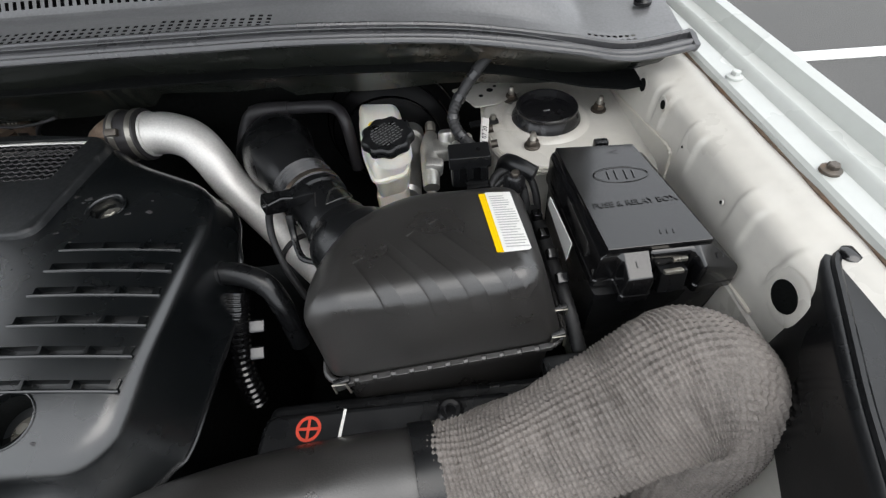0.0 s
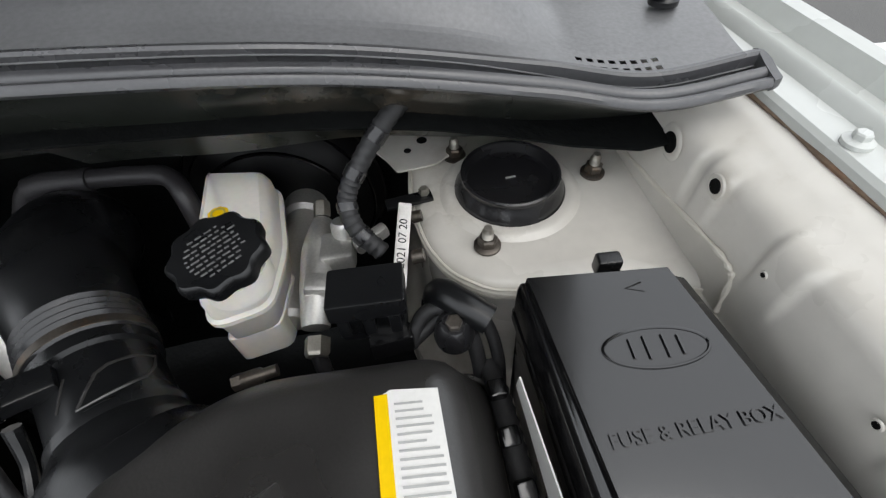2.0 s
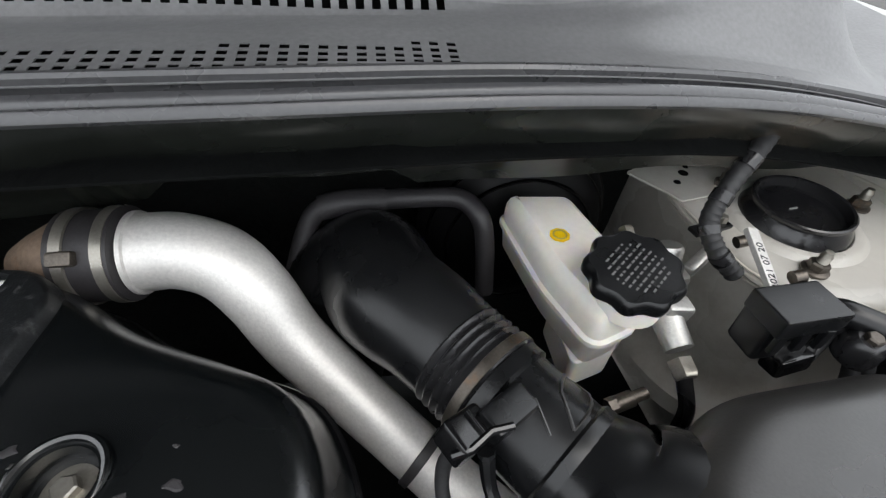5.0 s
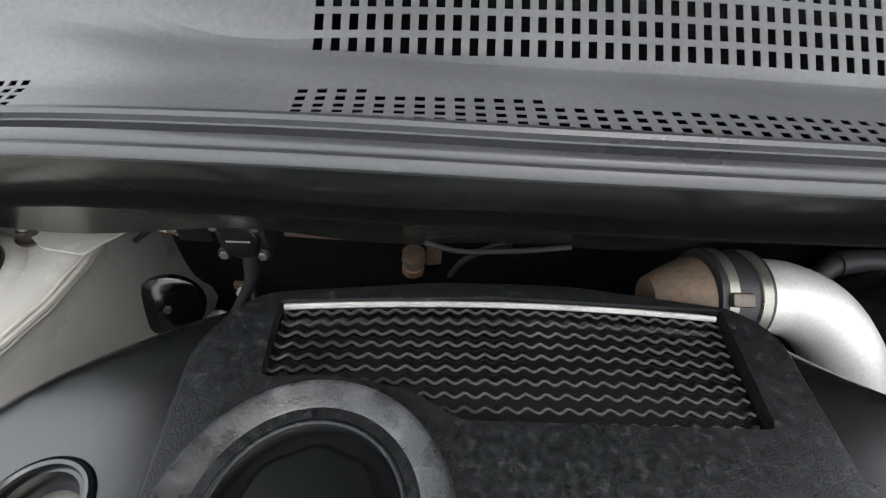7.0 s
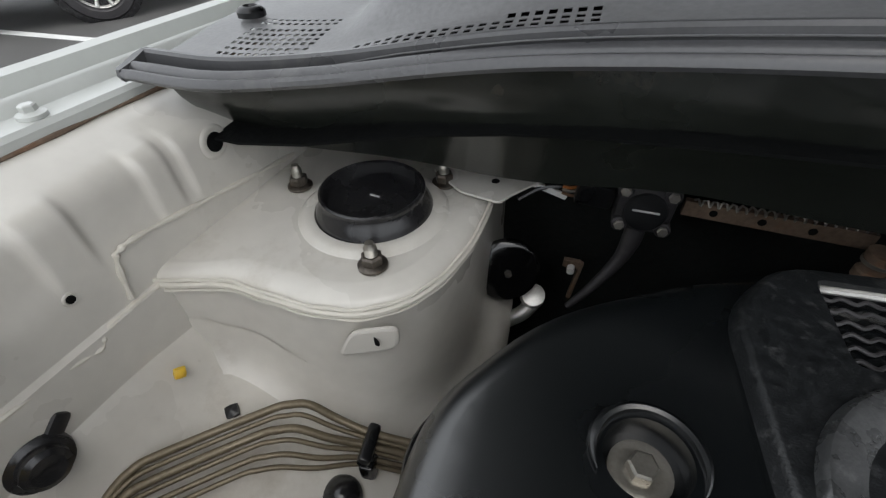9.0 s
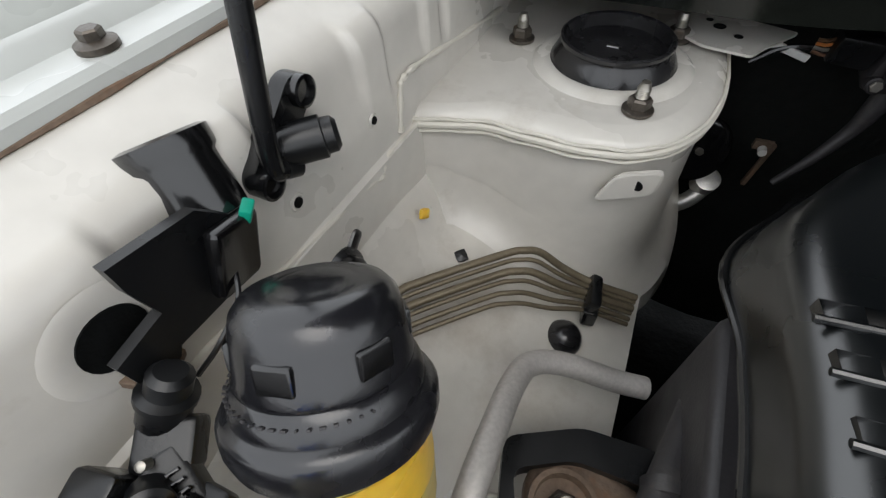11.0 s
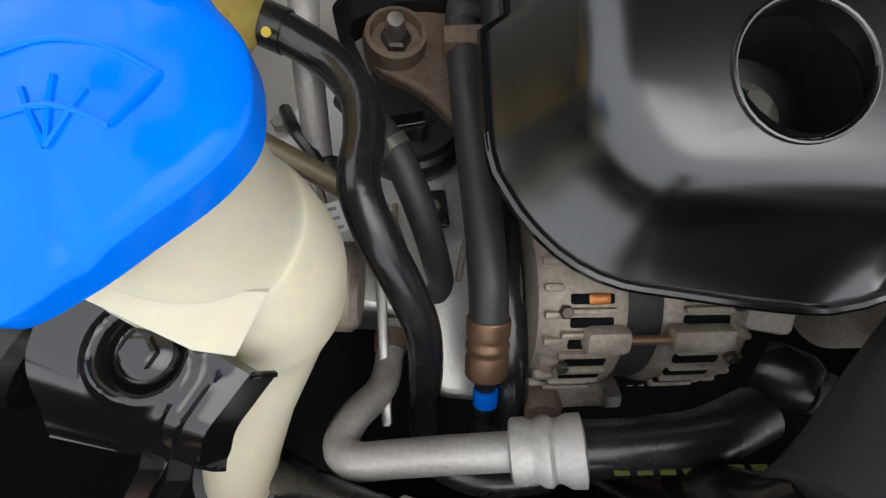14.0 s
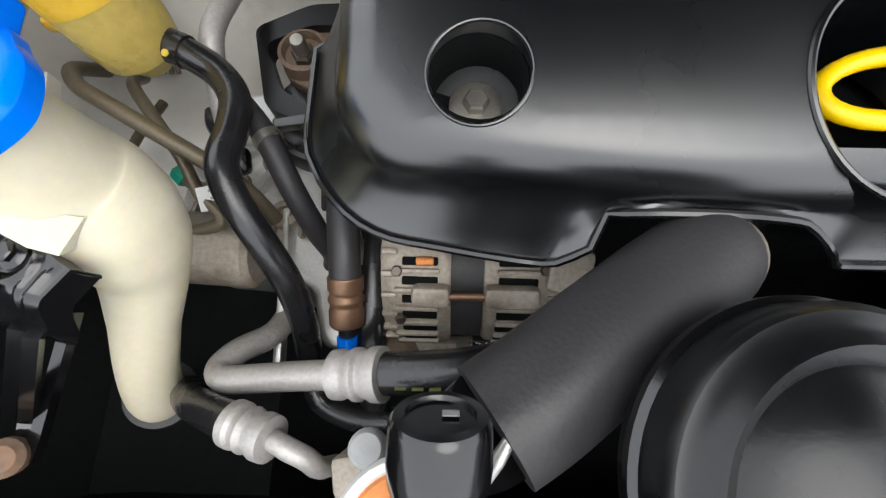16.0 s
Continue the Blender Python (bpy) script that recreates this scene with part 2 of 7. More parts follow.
def lathe(profile, at=(0, 0, 0), axis=(0, 0, 1), seg=32, bm=None, lobes=0, lobe=0.0, lobe_range=(0, 99)):
    """A turned solid: profile of (radius, height) along axis from at. lobes: scallops round the rim."""
    bm = bm or bmesh.new()
    q = Vector((0, 0, 1)).rotation_difference(Vector(axis).normalized()).to_matrix()
    o = Vector(at)
    rings = []
    for i, (r, h) in enumerate(profile):
        if r < 1e-6:
            rings.append([bm.verts.new(o + q @ Vector((0, 0, h)))])
            continue
        ring = []
        for k in range(seg):
            a = 2 * math.pi * k / seg
            rr = r * (1 + lobe * math.cos(a * lobes)) if lobes and lobe_range[0] <= i <= lobe_range[1] else r
            ring.append(bm.verts.new(o + q @ Vector((rr * math.cos(a), rr * math.sin(a), h))))
        rings.append(ring)
    for r0, r1 in zip(rings, rings[1:]):
        if len(r0) == 1 and len(r1) == 1:
            continue
        for k in range(seg):
            j = (k + 1) % seg
            if len(r0) == 1:
                bm.faces.new((r0[0], r1[k], r1[j]))
            elif len(r1) == 1:
                bm.faces.new((r0[k], r0[j], r1[0]))
            else:
                bm.faces.new((r0[k], r0[j], r1[j], r1[k]))
    return bm


def rounded(poly, r, n=4):
    """A polygon (x, y) with its corners rounded."""
    out = []
    m = len(poly)
    for i in range(m):
        a, b, c = Vector(poly[i - 1]), Vector(poly[i]), Vector(poly[(i + 1) % m])
        d1, d2 = (a - b), (c - b)
        k = min(r, d1.length * 0.45, d2.length * 0.45)
        p, s = b + d1.normalized() * k, b + d2.normalized() * k
        for j in range(n + 1):
            t = j / n
            out.append(tuple(p * (1 - t) ** 2 + b * 2 * t * (1 - t) + s * t * t))
    return out


def loft(rings, closed=True, cap_start=True, cap_end=True, bm=None):
    """Skins rings of equally many points."""
    bm = bm or bmesh.new()
    vs = [[bm.verts.new(p) for p in ring] for ring in rings]
    m = len(vs[0])
    for a, b in zip(vs, vs[1:]):
        for k in range(m if closed else m - 1):
            j = (k + 1) % m
            bm.faces.new((a[k], a[j], b[j], b[k]))
    if closed and cap_start:
        bm.faces.new(vs[0][::-1])
    if closed and cap_end:
        bm.faces.new(vs[-1])
    return bm


def inset_ring(ring, d):
    """A ring (list of xy) moved inwards by about d."""
    m = len(ring)
    area = sum(ring[i][0] * ring[(i + 1) % m][1] - ring[(i + 1) % m][0] * ring[i][1] for i in range(m))
    s = 1 if area > 0 else -1
    out = []
    for i in range(m):
        t = (Vector(ring[(i + 1) % m]) - Vector(ring[i - 1]))
        t = t.normalized() if t.length else Vector((1, 0))
        out.append((ring[i][0] - t.y * d * s, ring[i][1] + t.x * d * s))
    return out


def dense(ring, step):
    """A closed ring with points added so that none are further apart than step."""
    out = []
    for i, a in enumerate(ring):
        b = ring[(i + 1) % len(ring)]
        n = max(1, int(math.hypot(b[0] - a[0], b[1] - a[1]) / step))
        out += [(a[0] + (b[0] - a[0]) * k / n, a[1] + (b[1] - a[1]) * k / n) for k in range(n)]
    return out


def evenly(ring, n):
    """A closed ring of n points, evenly spaced along it."""
    pts = np.array(list(ring) + [ring[0]])
    far = np.concatenate([[0], np.cumsum(np.hypot(*np.diff(pts, axis=0).T))])
    at = np.linspace(0, far[-1], n, endpoint=False)
    return [(float(x), float(y)) for x, y in zip(np.interp(at, far, pts[:, 0]), np.interp(at, far, pts[:, 1]))]


def offset_ring(ring, amount):
    """A ring moved outwards by amount(x, y) at each point."""
    far = inset_ring(ring, -1.0)
    return [(x + (u - x) * amount(x, y), y + (v - y) * amount(x, y)) for (x, y), (u, v) in zip(ring, far)]


def slab(poly, z0, z1, edge=0.004, bm=None, tilt=None, steps=3, draft=0.0):
    """An upright prism on a rounded polygon with a rounded top edge. tilt(x, y): height added to the top."""
    tilt = tilt or (lambda x, y: 0.0)
    rings = [[(x, y, z0) for x, y in inset_ring(poly, -draft)]]
    for k in range(steps + 1):
        a = k / steps * math.pi / 2
        ring = inset_ring(poly, edge * (1 - math.cos(a)))
        rings.append([(x, y, z1 - edge * (1 - math.sin(a)) + tilt(x, y)) for x, y in ring])
    return loft(rings, bm=bm)


def box(c, size, m=None, edge=0.003, bm=None):
    """A block with rounded edges."""
    one = bmesh.new()
    bmesh.ops.create_cube(one, size=1.0)
    bmesh.ops.scale(one, vec=size, verts=one.verts)
    if edge:
        bmesh.ops.bevel(one, geom=one.edges[:], offset=edge, segments=2, profile=0.5, affect="EDGES")
    mm = Matrix.Translation(c) @ (m or Matrix())
    bmesh.ops.transform(one, matrix=mm, verts=one.verts)
    if bm is None:
        return one
    vs = [bm.verts.new(v.co) for v in one.verts]
    one.verts.index_update()
    for f in one.faces:
        bm.faces.new([vs[v.index] for v in f.verts])
    one.free()
    return bm


def hexnut(at, r, h, axis=(0, 0, 1), bm=None):
    """A six-sided nut or bolt head with a chamfered crown."""
    return lathe([(0, 0), (r, 0), (r, h * 0.8), (r * 0.82, h), (0, h)], at, axis, 6, bm)


def surface(fn, us, vs, thick=0.0):
    """A sheet through fn(u, v), with a back at thick below it."""
    bm = bmesh.new()
    top = [[bm.verts.new(fn(u, v)) for v in vs] for u in us]
    for a, b in zip(top, top[1:]):
        for k in range(len(vs) - 1):
            bm.faces.new((a[k], a[k + 1], b[k + 1], b[k]))
    if thick:
        bmesh.ops.recalc_face_normals(bm, faces=bm.faces)
        bmesh.ops.solidify(bm, geom=bm.faces[:], thickness=thick)
    return bm


def turned(rx=0, ry=0, rz=0):
    return Euler((radians(rx), radians(ry), radians(rz))).to_matrix().to_4x4()


def bolt(name, at, axis, r, h, flange, material, parent=None, label="", group=""):
    """A flanged hex bolt or nut."""
    bm = lathe([(0, -0.001), (flange, -0.001), (flange, 0.0015), (r, 0.003), (0, 0.003)], at, axis, 20)
    hexnut(Vector(at) + Vector(axis).normalized() * 0.003, r, h, axis, bm)
    return part(name, bm, material, parent, label)

# ---- ground and the car park around ----
tagged(part("ground", surface(lambda u, v: (u, v, 0.0), np.linspace(-60, 60, 9), np.linspace(-60, 60, 9)), ASPHALT),
       "worn grey asphalt of a car park", "asphalt", kind="structure")
for a, b in (((-7.6, 3.26), (-3.9, 3.36)), ((-5.3, 0.1), (-4.2, 3.3)), ((1.2, 2.40), (6.5, 2.37))):
    d = Vector((b[0] - a[0], b[1] - a[1])).normalized()
    n = Vector((-d.y, d.x)) * 0.05
    bm = bmesh.new()
    quad = [Vector(a) + n, Vector(b) + n, Vector(b) - n, Vector(a) - n]
    loft([[(q.x, q.y, 0.001) for q in quad], [(q.x, q.y, 0.005) for q in quad]], bm=bm)
    tagged(part("parking_line", bm, ROADPAINT), "white painted parking bay line on the asphalt", "line", "parking lines", "structure")

# ---- bodywork: inner wings, rails, fenders ----
def wall_x(s, y):
    """Inner wing face, s = +1 or -1 for the two sides."""
    return s * (0.684 + (0.586 - y) * (0.075 if s > 0 else 0.05))


def rail_profile(s, y):
    """Section of the inner wing's face, rail top, bolted flange and fender edge, from the bottom out."""
    x = abs(wall_x(s, y))
    return [(x - 0.03, 0.40), (x - 0.02, 0.72), (x - 0.006, 0.82), (x - 0.0045, 0.90), (x - 0.0040, 0.934), (x - 0.0005, 0.937), (x, 0.960), (x, 0.968), (x, 0.976), (x, 0.985), (x + 0.0005, 1.003), (x + 0.0022, 1.0100), (x + 0.0058, 1.0155), (x + 0.0110, 1.0188), (x + 0.020, 1.0210), (x + 0.030, 1.0250),
            (x + 0.040, 1.0292), (x + 0.056, 1.0312)]


def fender_profile(s, y):
    x = abs(wall_x(s, y))
    return [(x + 0.046, 1.0315), (x + 0.0465, 1.0375), (x + 0.0495, 1.0405), (x + 0.070, 1.0410), (x + 0.0745, 1.0475), (x + 0.079, 1.0495), (x + 0.084, 1.0440),
            (x + 0.098, 1.0350), (x + 0.114, 1.0355), (x + 0.1195, 1.0500), (x + 0.130, 1.0520), (x + 0.155, 1.025), (x + 0.168, 0.96), (x + 0.175, 0.7), (x + 0.16, 0.5)]


YS = np.linspace(0.02, 1.05, 560)


def smooth(a, b, t):
    t = min(1, max(0, (t - a) / (b - a)))
    return t * t * (3 - 2 * t)


for s, side in ((1, "west"), (-1, "east")):
    def skin(y, k, s=s):
        x, z = rail_profile(s, y)[int(k)]
        # pressed panels in the sheet, their edges drawn over some millimetres
        if 0.88 < z < 1.02:
            for y0, y1, d in ((0.300, 0.345, 0.007), (0.372, 0.452, 0.009), (0.478, 0.526, 0.008), (0.546, 0.556, 0.006)):
                x += (0.4 if s > 0 else 0.55) * d * smooth(y0 - 0.0035, y0 + 0.0035, y) * (1 - smooth(y1 - 0.003, y1 + 0.003, y)) * smooth(0.965, 0.985, z)
        x += 0.0005 * math.sin(y * 41) * math.sin(z * 60)
        return (s * x, y, z)
    bm = surface(skin, YS if s > 0 else np.linspace(0.226, 1.05, 460), range(18), 0.0015)
    tagged(part("wall_" + side, bm, PAINT), "cream-painted inner wing panel of the engine bay", "inner wing", kind="structure")
    def outer(y, k, s=s):
        x, z = fender_profile(s, y)[int(k)]
        return (s * x, y, z)
    fen = thing("fender", "white car fender with its bolted inner flange", "fender", "fenders")
    part("inner_flange", surface(outer, np.linspace(0.02, 1.6, 60), range(8), 0.0012), FENDER, fen, "stepped bolting flange")
    part("outer_skin", surface(outer, np.linspace(0.02, 1.6, 60), range(7, 15), 0.0012), FENDER, fen)
    gap = [(s * (abs(wall_x(s, y)) + 0.0462), y, 1.0312) for y in np.linspace(0.24, 1.05, 30)]
    part("edge_sealant", sweep(bmesh.new(), gap, [0.0014 + 0.0008 * math.sin(k * 2.1) for k in range(30)], 6), RUST, fen, "brown dirty sealant in the gap")

# front and back closing sheets, and the floor of the bay
tagged(part("firewall", surface(lambda u, v: (u, 0.76 + 0.05 * (1.0 - v) + 0.008 * math.sin(u * 23), v), np.linspace(-0.72, 0.72, 40), np.linspace(0.45, 1.06, 14), 0.004), DASH),
       "dark insulated firewall behind the engine", "firewall", kind="structure")
# undertray and front panel carry the pit's shade in their near-black colour
tagged(part("undertray", surface(lambda u, v: (u, v, 0.42), np.linspace(-0.86, 0.86, 5), np.linspace(-0.15, 0.95, 5), 0.004), PAD_AND_SHADE),
       "undertray below the engine, coloured near-black for deep shade", "undertray", kind="structure")
tagged(part("front_panel", surface(lambda u, v: (u, -0.06 - 0.02 * (v < 0.8), v), np.linspace(-0.86, 0.86, 9), np.linspace(0.40, 0.93, 8), 0.01), PAD_AND_SHADE),
       "radiator panel at the front, coloured near-black for shade", "radiator panel", kind="structure")


# sheet added to blacken the shaded headlamp corner; the beam is coloured likewise
tagged(part("pit_shade_sheet", surface(lambda u, v: (u, v, 0.70 + 0.25 * smooth(-0.70, -0.86, u)), np.linspace(-0.87, -0.56, 9), np.linspace(-0.14, 0.24, 6), 0.004), PAD_AND_SHADE),
       "added near-black sheet for the shade below the headlamp corner", "splash shield", kind="structure")
tagged(part("front_beam", surface(lambda u, v: (u, -0.02 - 0.05 * v, 0.70 + 0.22 * v), np.linspace(-0.87, 0.87, 11), np.linspace(0, 1, 4), 0.006), PAD_AND_SHADE),
       "upper beam of the radiator support, coloured near-black for shade", "radiator beam", kind="structure")


# ---- strut towers ----
def tower(s):
    t = thing("strut_tower", "cream-painted suspension strut tower with sealed seams", "strut tower", "strut towers")
    # contour round the tower from the wing panel, and how it steps down
    base = [(0.705, 0.497), (0.672, 0.506), (0.640, 0.518), (0.605, 0.517), (0.565, 0.517), (0.534, 0.527), (0.511, 0.552), (0.499, 0.588),
            (0.495, 0.627), (0.496, 0.670), (0.498, 0.720), (0.50, 0.80)]
    path = [(p.x, p.y) for p in spline([(x, y, 0) for x, y in base], 5)]
    c = Vector((0.60, 0.64))
    levels = [(-0.012, 0.944), (-0.004, 0.9432), (0.002, 0.9410), (0.0055, 0.9375), (0.007, 0.9320), (0.0045, 0.9265), (0.003, 0.9210), (0.003, 0.89), (0.004, 0.86)]
    # it flares into the sloping tray below
    levels += [(0.0045, -0.040), (0.006, -0.024), (0.0105, -0.012), (0.019, -0.004), (0.030, 0.001), (0.034, 0.02)]
    rings = []
    for off, z in levels:
        ring = []
        for i, (x, y) in enumerate(path):
            d = (Vector((x, y)) - c).normalized()
            q = Vector((x, y)) + d * off
            zz = z if z > 0.5 else min(0.855, 0.838 - 0.42 * (0.64 - q.x) + 0.05 * smooth(0.66, 0.70, q.x)) - z
            ring.append((s * min(q.x, 0.705), q.y, zz))
        rings.append(ring)
    bm = loft(rings, closed=False)
    bm.verts.ensure_lookup_table()
    n = len(path)
    top = [bm.verts[i] for i in range(n)]
    back = [bm.verts.new((s * 0.705, y, 0.944)) for y in (0.80, 0.70, 0.60, 0.54)]
    f = bm.faces.new(top + back)
    bmesh.ops.inset_region(bm, faces=[f], thickness=0.006, depth=0.0)
    part("shell", bm, PAINT, t)
    # raised collar round the hole and sealer bead along the step
    part("collar", lathe([(0.060, 0.0), (0.056, 0.003), (0.052, 0.0045), (0.047, 0.0035), (0.046, 0)], (s * 0.573, 0.611, 0.944), (0, 0, 1), 40), PAINT, t)
    bead = [(s * min(x + (Vector((x, y)) - c).normalized().x * 0.0065, 0.70), y + (Vector((x, y)) - c).normalized().y * 0.0065, 0.9335 + 0.002 * max(0.0, (x - 0.640) / 0.065)) for x, y in path[:46]]
    part("sealer_bead", sweep(bmesh.new(), bead, 0.0028, 8), SEALER, t, "brushed seam sealer")
    for dz in (0.0045, -0.0050):
        part("sealer_streak", sweep(bmesh.new(), [(x, y - 0.0004, z + dz + 0.0008 * math.sin(k * 1.3)) for k, (x, y, z) in enumerate(bead)], 0.0014, 6), SEALER, t)
    return t


for s in (1, -1):
    tower(s)
    # rubber cap over the strut's top
    bt = thing("rubber_boot", "black rubber boot with a flared rim on the strut top", "rubber boot", "strut boots")
    part("bellows", lathe([(0.0465, -0.002), (0.0472, 0.001), (0.0470, 0.004), (0.0448, 0.0085), (0.0425, 0.0125), (0.0408, 0.0155), (0.0406, 0.0170), (0.0416, 0.0186), (0.0414, 0.0208), (0.0398, 0.0218),
                        (0.0380, 0.0206), (0.0368, 0.0120), (0.034, 0.0095), (0.020, 0.0085), (0, 0.0080)], (s * 0.573, 0.612, 0.9430), (0, 0, 1), 48), RUBBER, bt)
    part("moulded_mark", box((s * 0.575, 0.618, 0.9518), (0.009, 0.0018, 0.0008), turned(0, 0, 8 * s), 0.0002), INKW, bt, "pale moulded mark")
    for x, y in ((0.648, 0.621), (0.545, 0.550), (0.531, 0.661)):
        nt = thing("strut_nut", "rust-tinged flanged nut on a threaded stud", "nut", "strut nuts")
        at = (s * x, y, 0.945)
        bm = lathe([(0, 0), (0.0105, 0), (0.0105, 0.002), (0.008, 0.0035), (0, 0.0035)], at, seg=24)
        hexnut((s * x, y, 0.9485), 0.0078, 0.007, (0, 0, 1), bm)
        part("nut", bm, DARKSTEEL, nt)
        prof = [(0, 0)]
        for k in range(6):
            prof += [(0.0040, 0.0012 * k), (0.0046, 0.0012 * k + 0.0006)]
        part("stud", lathe(prof + [(0.0036, 0.0085), (0.0030, 0.011), (0, 0.0115)], (s * x, y, 0.955), seg=14), STEEL, nt, "bright threaded stud end")

# sloping tray ahead of each tower, with the frame rail under it
for s, side in ((1, "west"), (-1, "east")):
    def tray(u, v, s=s):
        return (s * u, v, 0.838 - 0.42 * (0.64 - u) - 0.10 * max(0, 0.46 - v) - 0.9 * max(0, 0.30 - v) * 0.2 + 0.05 * smooth(0.66, 0.70, u))
    tagged(part("trim_tray_" + side, surface(tray, np.linspace(0.49, 0.705, 16), np.linspace(0.40 if s > 0 else 0.20, 0.56, 20), 0.002), PAINT),
           "cream-painted sloping tray ahead of the strut tower", "inner tray", kind="structure")
    # seam sealer along the wing panel
    for pts in (((0.022, 0.517, 0.935), (0.008, 0.511, 0.935), (0.0035, 0.503, 0.935), (0.002, 0.475, 0.935), (0.002, 0.454, 0.933), (0.003, 0.446, 0.926), (0.002, 0.425, 0.930), (0.002, 0.355, 0.9365), (0.002, 0.29, 0.9400)),
                ((0.001, 0.66, 0.950), (0.001, 0.58, 0.962), (0.001, 0.51, 0.973), (0.001, 0.490, 0.9735), (0.001, 0.484, 0.968), (0.0015, 0.478, 0.940))):
        line = [(s * (abs(wall_x(s, y)) - d), y, z) for d, y, z in pts]
        tagged(part("trim", sweep(bmesh.new(), spline(line, 10), [0.0019 + 0.0006 * math.sin(k * 0.9) for k in range(10 * (len(line) - 1) + 1)], 8), SEALER), "brushed seam sealer line on the wing panel", "seam sealer", "seam sealer lines", "structure")


# ---- cowl ----
LIP = [(-0.722, 0.577, 1.0540), (-0.65, 0.571, 1.0560), (-0.58, 0.583, 1.0610), (-0.45, 0.579, 1.0840), (-0.30, 0.558, 1.1010), (-0.15, 0.547, 1.107), (0.0, 0.544, 1.109),
       (0.15, 0.548, 1.107), (0.30, 0.560, 1.1000), (0.45, 0.580, 1.0810), (0.58, 0.585, 1.0570), (0.65, 0.571, 1.0500), (0.722, 0.577, 1.0550)]
LIPS = spline(LIP, 8)


def lip_at(x):
    xs = [p.x for p in LIPS]
    return float(np.interp(x, xs, [p.y for p in LIPS])), float(np.interp(x, xs, [p.z for p in LIPS]))


def cowl_top(x, yy):
    """The cowl's skin at x; yy runs from 0.556 at the lip back to 0.95 at the windscreen."""
    y0, z0 = lip_at(x)
    ys = y0 + 0.012 + (yy - 0.556) * (0.938 - y0) / 0.394
    d = ys - y0
    low = z0 - 0.002 + 0.006 * smooth(0, 0.1, d) + 0.05 * max(0, d - 0.05)
    keep = 1 - smooth(0.30, 0.42, abs(x))
    ys = ys * (1 - keep) + (yy + (y0 - 0.544) * (1 - smooth(0.556, 0.590, yy))) * keep
    ledge = z0 + 0.002 + (1.1065 - z0) * smooth(0.040, 0.090, ys - y0)
    ledge += 0.0065 * min(1.0, max(0.0, (ys - y0 - 0.012) / 0.05))
    step = ledge + float(np.interp(ys - 0.8 * (y0 - 0.544), (0.606, 0.628, 0.634, 0.640, 0.682, 0.95), (0, -0.0008, 0.0010, 0.0075, 0.0465, 0.0525)))
    hump = 1 - smooth(0.53, 0.61, abs(x))
    return Vector((x, ys, low * (1 - hump) + step * hump))


PITCH = 0.0096
rows_mid = [(0.5692, 0.5735), (0.5762, 0.5805), (0.5832, 0.5875), (0.5902, 0.5943), (0.5968, 0.6005)]
rows_low = [(0.5660, 0.5705), (0.5755, 0.5800), (0.5850, 0.5895), (0.5945, 0.5985)]
rows_side = [(0.6035, 0.608), (0.611, 0.615), (0.619, 0.6235), (0.628, 0.6325), (0.6415, 0.6455), (0.6500, 0.6540)]
rows_up = [(0.6390, 0.6460), (0.6490, 0.6560), (0.6590, 0.6660), (0.6690, 0.6760)]
vs = sorted({0.556, 0.561, 0.606, 0.621, 0.628, 0.634, 0.682, 0.69, 0.71} | {q for r in rows_low + rows_mid + rows_side + rows_up for q in r} | {0.735, 0.76, 0.80, 0.87, 0.95})
us = [-0.722, -0.70, -0.688]
us += [u for k in range(11) for u in (-0.680 + 0.0062 * k, -0.680 + 0.0062 * k + 0.0036)] + [-0.605, -0.595, -0.585]
us += [u for k in range(20) for u in (-0.576 + 0.0075 * k, -0.576 + 0.0075 * k + 0.0045)]
us += [-0.41, -0.395, -0.38, -0.36, -0.34, -0.32, -0.30] + [u for k in range(56) for u in (-0.2825 + PITCH * k, -0.2825 + PITCH * k + 0.0050)]
us += [0.27, 0.29, 0.31, 0.33, 0.35, 0.37, 0.39, 0.41, 0.43, 0.45, 0.47, 0.49, 0.51, 0.53, 0.55, 0.57, 0.59, 0.605]
us += [u for k in range(8) for u in (0.613 + 0.0072 * k, 0.613 + 0.0072 * k + 0.0042)] + [0.68, 0.70, 0.722]


def is_hole(u0, u1, v0, v1):
    """Whether a cell of the cowl's net is an opening of one of its grilles."""
    low = next((k for k, r in enumerate(rows_low) if r[0] - 1e-6 < v0 and v1 < r[1] + 1e-6), None)
    centre = next((k for k, r in enumerate(rows_mid) if r[0] - 1e-6 < v0 and v1 < r[1] + 1e-6), None)
    up = any(r[0] - 1e-6 < v0 and v1 < r[1] + 1e-6 for r in rows_up)
    side = any(r[0] - 1e-6 < v0 and v1 < r[1] + 1e-6 for r in rows_side)
    w = u1 - u0
    c = (u0 + u1) / 2
    if -0.681 < c < -0.612:
        return (side or low is not None) and abs(w - 0.0036) < 2e-4
    if -0.577 < c < -0.425:
        return centre is not None and centre <= 2 + (c > -0.48) and abs(w - 0.0045) < 2e-4
    if up:
        return -0.285 < c < 0.256 and abs(w - 0.0050) < 2e-4
    if -0.285 < c < 0.256:
        return centre is not None and abs(w - 0.0050) < 2e-4 and (centre <= 2 or (centre == 3 and abs(c + 0.0125) > 0.145) or (centre == 4 and abs(c + 0.0125) > 0.232))
    if low is None:
        return False
    return 0.61 < c < 0.672 and abs(w - 0.0042) < 2e-4 and low in (1, 2)


